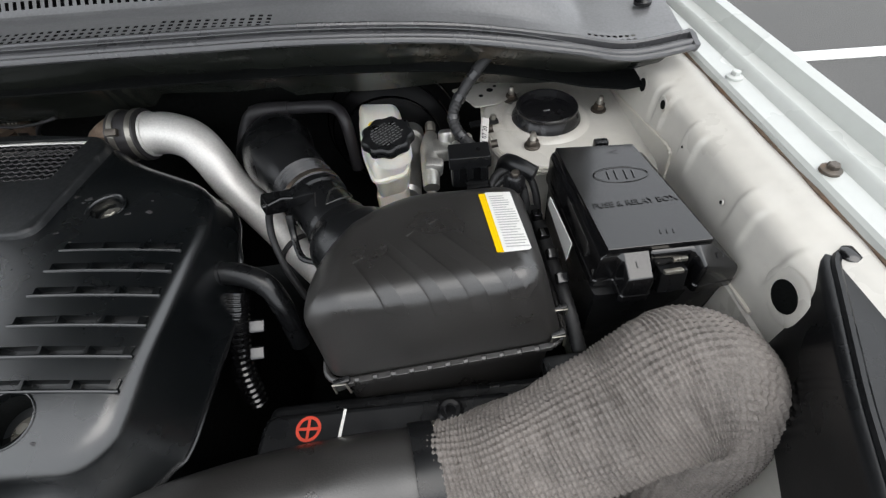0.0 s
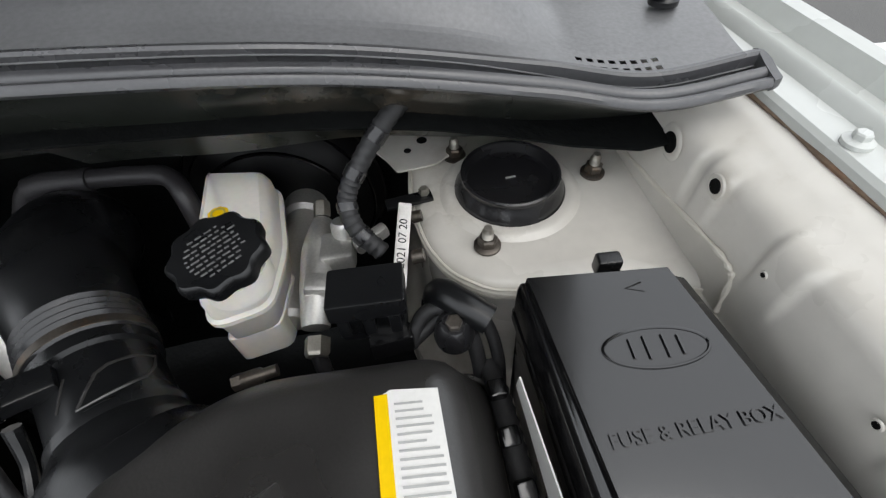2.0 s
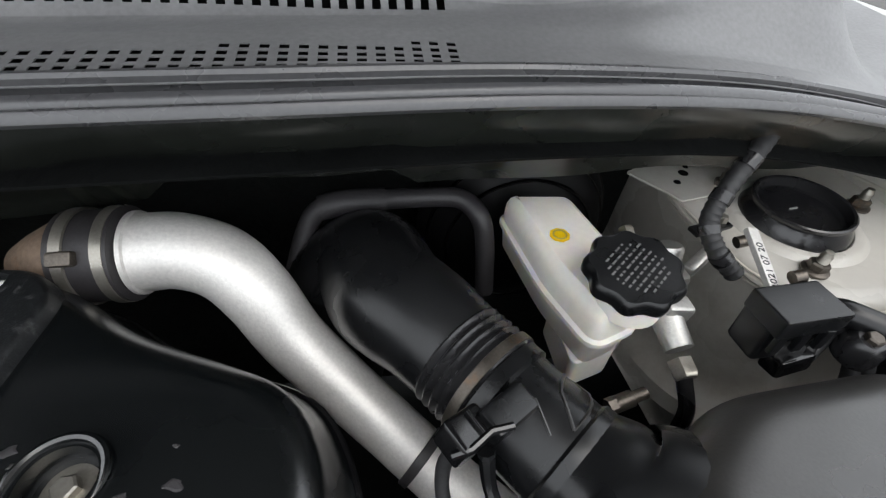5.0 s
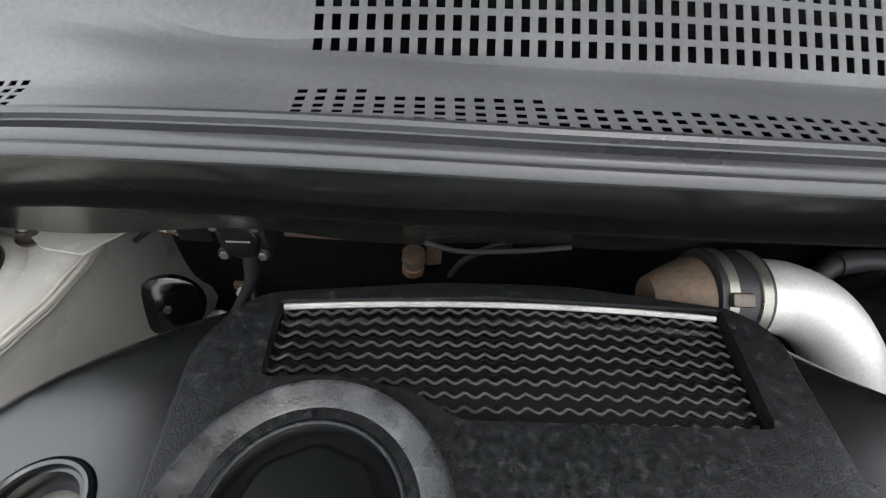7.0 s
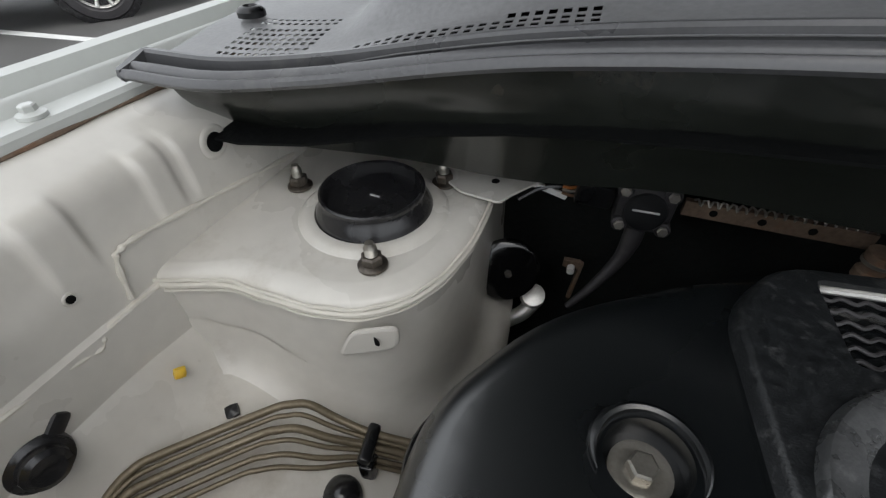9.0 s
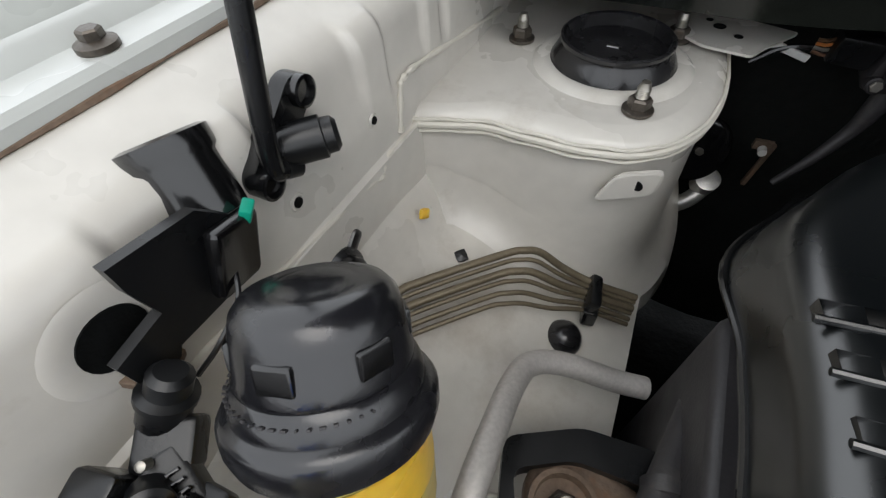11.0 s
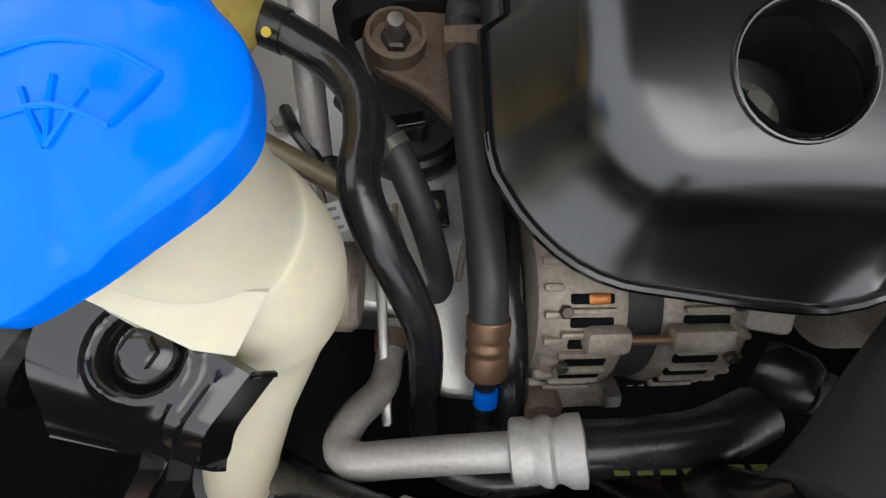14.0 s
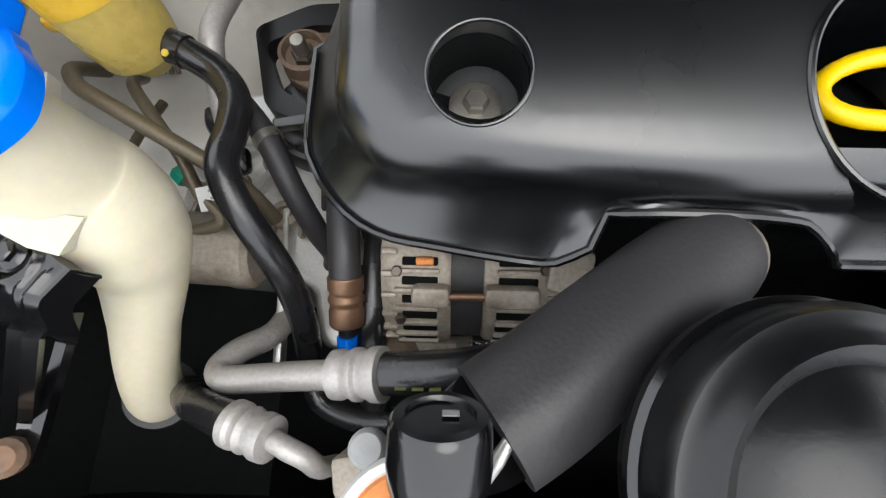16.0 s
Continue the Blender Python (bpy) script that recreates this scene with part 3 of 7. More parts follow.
bm = bmesh.new()
net = [[bm.verts.new(cowl_top(u, v)) for v in vs] for u in us]
for i in range(len(us) - 1):
    for k in range(len(vs) - 1):
        if not is_hole(us[i], us[i + 1], vs[k], vs[k + 1]):
            bm.faces.new((net[i][k], net[i][k + 1], net[i + 1][k + 1], net[i + 1][k]))
bmesh.ops.recalc_face_normals(bm, faces=bm.faces)
bmesh.ops.solidify(bm, geom=bm.faces[:], thickness=0.0005)
bmesh.ops.delete(bm, geom=[v for v in bm.verts if not v.link_faces], context="VERTS")
cowl = thing("cowl_panel", "weathered dark grey plastic cowl panel with slotted air grilles", "cowl panel")
part("skin", bm, COWL, cowl)
# near-black sheet gives the grille openings their shade
part("drain_channel", surface(lambda u, v: cowl_top(u, v) - Vector((0, 0, 0.05)), np.linspace(-0.71, 0.71, 30), np.linspace(0.556, 0.95, 8), 0.002), PAD_AND_SHADE, cowl, "channel under the grilles, coloured near-black for shade")
for s in (1, -1):
    at = cowl_top(s * 0.692, 0.65) + Vector((0, 0, 0.0045))
    part("fixing_clip", lathe([(0.011, -0.002), (0.011, 0.002), (0.009, 0.0045), (0.0055, 0.0055), (0.0045, 0.0035), (0, 0.0035)], at, (0, 0, 1), 24), PLASTIC, cowl, "black plastic fixing clip")
# the rubber seal: a moulded section with two deep grooves, swept along the lip
SECTION = [(0.0235, -0.004), (0.0228, 0.0040), (0.0210, 0.0058), (0.0180, 0.0058), (0.0164, 0.0040), (0.0160, -0.0045), (0.0085, -0.0062),
           (0.0080, -0.0002), (0.0064, 0.0016), (0.0036, 0.0010), (0.0018, -0.0010), (0.0012, -0.0030), (-0.0002, -0.0032), (-0.0016, -0.0008),
           (-0.0044, -0.0004), (-0.0066, -0.0022), (-0.0072, -0.0048), (-0.0056, -0.0072), (0.0020, -0.0085), (0.0160, -0.0085)]
part("seal", loft([[(p.x, p.y + dy - 0.003, p.z + dz + 0.001) for dy, dz in SECTION] for p in spline(LIP, 14)]), SEAL, cowl, "grooved black rubber bonnet seal")
for p, w in ((LIPS[0], -0.005), (LIPS[-1], 0.005)):
    blunt = [(0.0238, -0.0086), (0.0238, 0.0045), (0.0205, 0.0062), (0.0070, 0.0020), (-0.0062, -0.0006), (-0.0076, -0.0050), (-0.0056, -0.0086)]
    part("seal_end", loft([[(p.x + w * f, p.y + dy * g - 0.003, p.z + dz * g + 0.001) for dy, dz in blunt] for f, g in ((-0.2, 1.0), (0.5, 0.92), (1.0, 0.6))]), SEAL, cowl)

# apron under the lip
def apron(u, v):
    y0, z0 = lip_at(u)
    low = 0.982 + 0.010 * smooth(-0.2, 0.2, u) - 0.005 * smooth(0.3, 0.6, abs(u))
    low += 0.016 * smooth(0.035, 0.05, u) * (1 - smooth(0.21, 0.235, u))
    z = z0 - 0.006 + (low - z0 + 0.006) * v + 0.002 * math.sin(u * 17 + 1) * v
    return (u, y0 + 0.010 + (0.635 - y0) * smooth(0, 1.2, v) * 1.0 + 0.004 * math.sin(u * 31) * v, z)


ap = np.linspace(-0.70, 0.70, 70)
# its brownish reflections are partly painted as patches
tagged(part("apron", surface(apron, ap, np.linspace(0, 1, 10), 0.003), APRON), "dark apron panel under the cowl's edge with brown reflections painted in", "apron panel", kind="structure")

from mathutils.bvhtree import BVHTree
from mathutils.geometry import delaunay_2d_cdt

# ---- engine cover ----
def circle(c, r, n=28):
    return [(c[0] + r * math.cos(2 * math.pi * k / n), c[1] + r * math.sin(2 * math.pi * k / n)) for k in range(n)]


def inside(p, ring):
    """Whether the point lies within the ring."""
    hit = False
    for k in range(len(ring)):
        a, b = ring[k - 1], ring[k]
        if (a.y > p.y) != (b.y > p.y) and p.x < a.x + (b.x - a.x) * (p.y - a.y) / (b.y - a.y):
            hit = not hit
    return hit


def plate(rings, holes, z_of=None):
    """A skin: rings of (xy ring, height) from the rim up to the top's edge, the top filled round the holes.
    holes: (ring, depth, floor); their walls go down by depth."""
    bm = bmesh.new()
    levels = []
    for ring, z in rings:
        zs = z if isinstance(z, list) else [z] * len(ring)
        levels.append([bm.verts.new((x, y, h + (z_of(x, y) if z_of else 0))) for (x, y), h in zip(ring, zs)])
    n = len(levels[0])
    for a, b in zip(levels, levels[1:]):
        for k in range(n):
            bm.faces.new((a[k], a[(k + 1) % n], b[(k + 1) % n], b[k]))
    top = levels[-1]
    z = rings[-1][1]
    z = z[0] if isinstance(z, list) else z
    walls = []
    loops = [top]
    for ring, depth, floor in holes:
        vs = [bm.verts.new((x, y, z + (z_of(x, y) if z_of else 0))) for x, y in ring]
        walls.append((vs, depth, floor))
        loops.append(vs)
    flat = [v for loop in loops for v in loop]
    edges, i = [], 0
    for loop in loops:
        edges += [(i + k, i + (k + 1) % len(loop)) for k in range(len(loop))]
        i += len(loop)
    # a net of points lets a domed top bend
    lo = [min(v.co[k] for v in top) for k in (0, 1)]
    hi = [max(v.co[k] for v in top) for k in (0, 1)]
    net = [Vector((x, y)) for x in np.arange(lo[0], hi[0], 0.012) for y in np.arange(lo[1], hi[1], 0.012)] if z_of else []
    rims = [[v.co for v in loop] for loop in loops]
    net = [p for p in net if inside(p, rims[0]) and not any(inside(p, r) for r in rims[1:]) and min((p - v.co.xy).length for v in flat) > 0.003]
    pts, _, tris, origin, _, _ = delaunay_2d_cdt([v.co.xy for v in flat] + net, edges, [], 1, 1e-6)
    at = [flat[o[0]] if o and o[0] < len(flat) else bm.verts.new((p.x, p.y, z + (z_of(p.x, p.y) if z_of else 0))) for p, o in zip(pts, origin)]
    for t in tris:
        c = (pts[t[0]] + pts[t[1]] + pts[t[2]]) / 3
        if not any(inside(c, [v.co for v in vs]) for vs, _, _ in walls):
            bm.faces.new([at[k] for k in t])
    for vs, depth, floor in walls:
        low = [bm.verts.new(v.co - Vector((0, 0, depth))) for v in vs]
        m = len(vs)
        for k in range(m):
            bm.faces.new((vs[k], vs[(k + 1) % m], low[(k + 1) % m], low[k]))
        if floor:
            bm.faces.new(low)
    return bm


CX = -0.158


def crown(x, y):
    """The cover's gentle dome: it falls towards the front and both ends."""
    return 0.007 - 0.25 * max(0.0, 0.335 - y) ** 2 - 1.2 * max(0.0, 0.27 - y) ** 2 - 0.003 * smooth(0.36, 0.46, y) - 0.55 * max(0.0, abs(x - CX) - 0.17) ** 2 - 0.25 * max(0.0, y - 0.48) ** 2


cover = thing("engine_cover", "large black plastic engine cover with louvres and a mesh insert", "engine cover")
OUT = dense(rounded([(-0.462, 0.200), (-0.440, 0.174), (-0.30, 0.163), (-0.02, 0.163), (0.135, 0.170), (0.163, 0.20), (0.168, 0.44), (0.146, 0.488), (0.05, 0.530), (0.0, 0.572),
                     (-0.06, 0.588), (-0.16, 0.596), (-0.28, 0.590), (-0.345, 0.572), (-0.43, 0.520), (-0.470, 0.458), (-0.470, 0.41), (-0.467, 0.36), (-0.469, 0.32), (-0.462, 0.275)], 0.035, 5), 0.006)


def bump_at(t, c, w):
    return math.exp(-((t - c) / w) ** 2)


def flare(x, y):
    """How far the skirt's rim stands out: tucked in behind the hose, thrown forward at the front."""
    f = 0.012
    if x < -0.44 and y > 0.26:
        f = -0.012 * smooth(0.27, 0.33, y) * (1 - smooth(0.40, 0.46, y)) + 0.010
    if x < -0.44 and y <= 0.27:
        f = 0.021
    if x > 0.13 and 0.20 <= y < 0.45:
        f = 0.022 - 0.010 * smooth(0.38, 0.44, y)
    if y < 0.20:
        f = 0.020 + 0.005 * smooth(-0.45, -0.36, x) * (1 - smooth(-0.352, -0.34, x)) if x < -0.34 else 0.004 + 0.014 * smooth(-0.25, -0.22, x)
    return f


def rim_height(x, y):
    arch = 0.028 * max(0.0, 1 - ((x + 0.288) / 0.066) ** 2) ** 0.6 if y < 0.24 else 0.0
    return 0.922 + arch - 0.030 * smooth(0.10, 0.16, x) * (1 - smooth(0.36, 0.44, y))


def skirt(ring, z_top, edge):
    """Rings from the flared rim up over a rounded shoulder."""
    out = []
    for f, g in ((1.0, 0.0), (0.93, 0.03), (0.60, 0.32), (0.25, 0.72)):
        q = offset_ring(ring, lambda x, y: flare(x, y) * f)
        out.append([(a[0], a[1], rim_height(*b) + (z_top - edge - rim_height(*b)) * g - crown(*a) * (1 - g)) for a, b in zip(q, ring)])
    for k in range(6):
        a = k / 5 * math.pi / 2
        out.append([(x, y, z_top - edge * (1 - math.sin(a))) for x, y in inset_ring(ring, edge * (1 - math.cos(a)))])
    return out


ROWS_L = [0.401, 0.379, 0.355, 0.328, 0.303, 0.278]
ROWS_R = [0.389, 0.362, 0.333, 0.301, 0.271, 0.241]
holes = []
louvres = []
for i in range(6):
    for x0, x1, y in ((-0.466 + 0.003 * i, -0.340 + 0.001 * i, ROWS_L[i]), (0.036, 0.155, ROWS_R[i])):
        w = (x1 - x0) / 3
        for k in range(3):
            a, b = x0 + k * w + 0.0012, x0 + (k + 1) * w - 0.0012
            holes.append(([(a + 0.001, y - 0.0085), (b - 0.001, y - 0.0085), (b, y), (a, y)], 0.009, True))
        louvres.append((x0, x1, y))
BOLTS = [(-0.378, 0.452), (0.052, 0.441), (-0.396, 0.210), (0.075, 0.210)]
for i, (x, y) in enumerate(BOLTS):
    holes.append((circle((x, y), 0.0212 if i > 1 else 0.0165), 0.027 if i > 1 else 0.013, True))
holes.append((circle((-0.214, 0.208), 0.048, 40), 0.06, False))
part("shell", plate([([(x, y) for x, y, z in r], [z for x, y, z in r]) for r in skirt(OUT, 0.979, 0.018)], holes, crown), COVER, cover)
# rolled rim round the lower edge, arched over the hose at the front
rim = [(a[0], a[1], rim_height(*b)) for a, b in zip(offset_ring(OUT, lambda x, y: flare(x, y) + 0.0005), OUT)]
part("rim", sweep(bmesh.new(), rim + rim[:2], 0.0024, 8), GLOSS, cover, "rolled glossy rim")
for x0, x1, y in louvres:
    bm = sweep(bmesh.new(), [(x, y - 0.0098, 0.9790 + crown(x, y)) for x in np.linspace(x0 - 0.001, x1 + 0.001, 9)], 0.0017, 8)
    part("louvre", bm, COVER, cover)
for i, (x, y) in enumerate(BOLTS):
    z = (0.953 if i > 1 else 0.9665) + crown(x, y)
    lift = crown(x, y)
    b = part("cover_bolt", lathe([(0, 0), (0.0125, 0), (0.0125, 0.0015), (0.0105, 0.0022), (0.0075, 0.0025), (0, 0.0025)], (x, y, z), seg=28), STEEL, cover, "zinc-plated flanged bolt")
    part("bolt_head", hexnut((x, y, z + 0.0025), 0.0062, 0.005), STEEL, b)
    if i < 2:
        ring = [(x + 0.0205 * math.cos(a), y + 0.0205 * math.sin(a), 0.980 + lift) for a in np.linspace(-0.5, math.pi + 0.5, 30)]
        part("raised_ring", sweep(bmesh.new(), ring, [0.0024 * min(1, 0.15 + k / 6, 0.15 + (29 - k) / 6) for k in range(30)], 8), COVER, cover)
    else:
        ring = [(x + 0.0222 * math.cos(a), y + 0.0222 * math.sin(a), 0.9793 + crown(x + 0.0222 * math.cos(a), y + 0.0222 * math.sin(a))) for a in np.linspace(0, 2 * math.pi, 41)]
        part("well_edge", sweep(bmesh.new(), ring, 0.0009, 8), COVER, cover)
        # matt near-black lining added to darken the deep well
        part("well_shade", lathe([(0.0209, -0.0015), (0.0207, -0.026), (0.0, -0.0262)], (x, y, 0.978 + lift), seg=28), PAD_AND_SHADE, cover, "added near-black lining for the shade in the bolt well")
ring = [(-0.214 + 0.0485 * math.cos(a), 0.208 + 0.0485 * math.sin(a), 0.9793 + crown(-0.214 + 0.0485 * math.cos(a), 0.208 + 0.0485 * math.sin(a))) for a in np.linspace(0, 2 * math.pi, 61)]
part("opening_edge", sweep(bmesh.new(), ring, 0.0016, 8), COVER, cover)
# raised grained centre panel with an oil cap well and the mesh opening
PANEL = rounded([(-0.322, 0.40), (-0.334, 0.44), (-0.342, 0.535), (-0.318, 0.572), (-0.20, 0.586), (-0.12, 0.586), (-0.01, 0.570), (0.008, 0.548), (-0.004, 0.44), (-0.006, 0.40)], 0.018, 4)
MESH = rounded([(-0.303, 0.5645), (-0.17, 0.5725), (-0.022, 0.5670), (-0.032, 0.487), (-0.196, 0.490), (-0.222, 0.506), (-0.262, 0.514), (-0.300, 0.512)], 0.005, 2)
OIL = (-0.264, 0.446)
part("centre_panel", plate([(inset_ring(PANEL, -0.003), 0.9785), (inset_ring(PANEL, -0.0005), 0.9885), (inset_ring(PANEL, 0.001), 0.9905), (inset_ring(PANEL, 0.003), 0.992)],
                           [(MESH, 0.012, True), (circle(OIL, 0.044, 40), 0.0135, True)]), COVER_ROUGH, cover, "speckled grained plastic panel")
sections = []
for k in range(61):
    # a half ring whose inner face slopes down into the well, fading at both ends
    a = -0.2 + (math.pi + 0.4) * k / 60
    h = min(1.0, k / 4, (60 - k) / 4)
    sections.append([(OIL[0] + r * math.cos(a), OIL[1] + r * math.sin(a), 0.9918 + z * h) for r, z in ((0.0650, -0.001), (0.0640, 0.0030), (0.0622, 0.0046), (0.0600, 0.0046), (0.0485, -0.0002), (0.0475, -0.003))])
# the ridge's pale colour holds both dust and reflected sky
part("oil_cap_ridge", loft(sections), DUST_SHEEN, cover, "raised ridge sloping into the cap's well, paler for dust and sky sheen")
ring = [(OIL[0] + 0.0425 * math.cos(a), OIL[1] + 0.0425 * math.sin(a), 0.9910) for a in np.linspace(-0.15, math.pi + 0.15, 50)]
part("oil_cap_ridge", sweep(bmesh.new(), ring, 0.0016, 10), COVER_ROUGH, cover)
part("oil_filler_cap", lathe([(0.034, 0), (0.034, 0.006), (0.031, 0.0085), (0.012, 0.009), (0, 0.009)], (OIL[0], OIL[1], 0.9785), seg=40, lobes=8, lobe=0.03, lobe_range=(0, 2)), COVER, cover)
# silver trim bar and the wires of the mesh
bar = [(x, 0.5625 + 0.0085 * (1 - ((x + 0.162) / 0.14) ** 2) * 0.8, 0.9875) for x in np.linspace(-0.300, -0.026, 30)]
part("trim_bar", sweep(bmesh.new(), bar, 0.0021, 8), ALU, cover, "thin silver trim bar")
for k in range(10):
    y = 0.5600 - 0.0077 * k
    x0 = -0.300 + (0.0 if y > 0.514 else (0.045 if y > 0.503 else 0.082) + 0.012 * (y < 0.496))
    x1 = -0.024 - 0.0011 * k
    line = []
    for x in np.arange(x0, x1, 0.0014):
        ph = 2 * math.pi * (x / 0.0112 + 0.06 * k)
        line.append((x, y + 0.0014 * math.sin(ph) + 0.006 * (1 - ((x + 0.162) / 0.14) ** 2) * (1 - k / 10), 0.984))
    part("mesh_wire", sweep(bmesh.new(), line, 0.0011, 6), RUBBER_MATT, cover)
bm = bmesh.new()
for k in range(24):
    x = -0.296 + 0.0112 * k
    y1 = 0.508 if x < -0.25 else 0.498 if x < -0.22 else 0.489
    sweep(bm, [(x, 0.562, 0.9795), (x - 0.004, y1, 0.9795)], 0.0006, 5)
part("mesh_backing", bm, GLOSS, cover)
for k in range(14):
    c = (random.uniform(-0.29, -0.04), random.uniform(0.50, 0.56), 0.9775)
    part("duct_below_mesh", box(c, (random.uniform(0.012, 0.035), random.uniform(0.004, 0.010), 0.002), turned(0, 0, random.uniform(-30, 30)), 0.0008), RUST if k % 4 == 0 else RUBBER_MATT, cover, "dirty brown metal seen through the mesh")

# dried water marks
for x, y, r in ((0.025, 0.458, 0.0042), (0.081, 0.432, 0.0032), (0.102, 0.435, 0.0042), (0.021, 0.452, 0.0022), (0.098, 0.453, 0.0016), (0.007, 0.463, 0.0030), (0.016, 0.405, 0.003), (0.039, 0.391, 0.002), (0.104, 0.193, 0.0022), (0.030, 0.451, 0.0026), (-0.36, 0.30, 0.0018), (-0.29, 0.25, 0.0022)):
    w = [(x + r * (1 + 0.35 * math.sin(3 * a + x * 900)) * math.cos(a), y + r * 0.7 * (1 + 0.3 * math.sin(2 * a + y * 700)) * math.sin(a)) for a in np.linspace(0, 2 * math.pi, 15)[:-1]]
    part("water_mark", loft([[(u, v, 0.9791 + crown(u, v)) for u, v in w], [(u, v, 0.9794 + crown(u, v)) for u, v in inset_ring(w, r * 0.25)]]), RUBBER_MATT, cover, "dried grey water mark")

# dipstick in the front opening
dip = thing("oil_dipstick", "bright yellow oil dipstick loop handle", "dipstick")
loop = [(-0.226 + 0.026 * math.cos(a) * 1.0, 0.207 + 0.015 * math.sin(a), 0.974 + 0.006 * math.cos(a)) for a in np.linspace(0, 2 * math.pi, 25)[:-1]]
part("loop", sweep(bmesh.new(), loop + loop[:2], 0.0042, 10), YELLOW, dip)
part("stem", tube([(-0.252, 0.205, 0.966), (-0.252, 0.197, 0.95), (-0.246, 0.19, 0.92), (-0.24, 0.19, 0.86)], [0.005, 0.006, 0.005, 0.004], 10), YELLOW, dip)
# engine block bulk under the cover, the shade there painted in as near-black
blk = thing("engine_block", "engine block under the plastic cover, coloured near-black for shade", "engine")
part("block", slab(rounded([(-0.43, 0.24), (0.12, 0.22), (0.13, 0.50), (-0.05, 0.56), (-0.30, 0.56), (-0.43, 0.46)], 0.03), 0.45, 0.915, 0.01), PAD_AND_SHADE, blk)
part("timing_case", slab(rounded([(-0.475, 0.22), (-0.43, 0.21), (-0.42, 0.46), (-0.47, 0.44)], 0.01), 0.45, 0.90, 0.006), RUBBER_MATT, blk)

# ---- right-hand side of the bay: air box, fuse box, brake parts ----
def ring_xy(poly, r, n=4):
    return rounded(poly, r, n)


# air filter box
airbox = thing("air_filter_box", "black plastic air filter box with moulded ribs", "air filter box")
TOPZ = lambda x, y: 0.16 * (0.38 - y) - 0.35 * max(0, 0.335 - x) - 0.9 * max(0, 0.286 - y)
A0 = ring_xy([(0.306, 0.262), (0.540, 0.292), (0.532, 0.462), (0.400, 0.452), (0.345, 0.418), (0.318, 0.385), (0.308, 0.330)], 0.020, 5)
A1 = ring_xy([(0.298, 0.276), (0.522, 0.300), (0.516, 0.458), (0.388, 0.452), (0.338, 0.420), (0.304, 0.378), (0.292, 0.330)], 0.031, 5)
A0, A1 = evenly(A0, 180), evenly(A1, 180)
rings = [[(x, y, 0.905) for x, y in A0]]
for f, z in ((0.25, 0.922), (0.55, 0.940), (0.85, 0.957)):
    rings.append([(a[0] * (1 - f) + b[0] * f, a[1] * (1 - f) + b[1] * f, z + TOPZ(*b) * f) for a, b in zip(A0, A1)])
for k in range(1, 13):
    a = k / 12 * math.pi / 2
    q = inset_ring(A1, 0.028 * (1 - math.cos(a)))
    rings.append([(x, y, 0.962 + 0.027 * math.sin(a) + TOPZ(x, y)) for x, y in q])
mid = Vector((0.41, 0.375))
for f in np.linspace(0.965, 0.02, 28):
    rings.append([(p.x, p.y, 0.989 + TOPZ(*p) + 0.0002 * math.sin(p.x * 131) * math.sin(p.y * 117 + 1)) for p in (mid.lerp(Vector(c), f) for c in q)])


lid_shape = loft(rings)
lid_tree = BVHTree.FromBMesh(lid_shape)


def lid_z(x, y):
    """Height of the air box lid at x, y."""
    hit = lid_tree.ray_cast(Vector((x, y, 1.2)), Vector((0, 0, -1)))[0]
    return hit.z if hit else 0.95


def carved(shape, cutters):
    """A shape with the cutters taken out of it."""
    obs = []
    for bm in [shape] + cutters:
        me = bpy.data.meshes.new("carving")
        bmesh.ops.recalc_face_normals(bm, faces=bm.faces)
        bm.to_mesh(me)
        bm.free()
        obs.append(bpy.data.objects.new("carving", me))
        scene.collection.objects.link(obs[-1])
    for c in obs[1:]:
        md = obs[0].modifiers.new("cut", "BOOLEAN")
        md.operation, md.solver, md.object = "DIFFERENCE", "MANIFOLD", c
    me = bpy.data.meshes.new_from_object(obs[0].evaluated_get(bpy.context.evaluated_depsgraph_get()))
    out = bmesh.new()
    out.from_mesh(me)
    bmesh.ops.triangulate(out, faces=[f for f in out.faces if len(f.verts) > 4])
    for ob in obs:
        bpy.data.objects.remove(ob)
    return out


# four tapering recesses sunk across the lid, deep on one side
RECESS = [((0.3436, 0.3316), (0.3533, 0.3385), (0.3750, 0.2850), (0.3950, 0.2850)), ((0.3672, 0.3495), (0.3757, 0.3554), (0.4165, 0.2870), (0.4320, 0.2880)),
          ((0.3907, 0.3658), (0.4002, 0.3734), (0.4505, 0.2900), (0.4680, 0.2910)), ((0.4120, 0.3822), (0.4234, 0.3890), (0.4850, 0.2930), (0.5010, 0.2950))]
cutters = []
for lt, rt, lb, rb in RECESS:
    sections = []
    for j in range(19):
        f = j / 18
        l, r = Vector(lt).lerp(Vector(lb), f), Vector(rt).lerp(Vector(rb), f)
        m = l.lerp(r, 0.5)
        sections.append([(l.x, l.y, lid_z(*l) - 0.0034), (m.x, m.y, lid_z(*m) - 0.0016), (r.x, r.y, lid_z(*r) - 0.0003 * (1 - f)), (r.x, r.y, lid_z(*r) + 0.02), (l.x, l.y, lid_z(*l) + 0.02)])
    cutters.append(loft(sections))
part("lid", carved(lid_shape, cutters), AIRBOX, airbox)
part("base", slab(ring_xy([(0.312, 0.268), (0.534, 0.296), (0.526, 0.460), (0.400, 0.450), (0.326, 0.392)], 0.02), 0.80, 0.899, 0.003), AIRBOX, airbox)
fl = [(x, y, 0.902) for x, y in inset_ring(A0, -0.004)]
part("flange", sweep(bmesh.new(), fl + fl[:2], 0.0035, 8), AIRBOX, airbox)
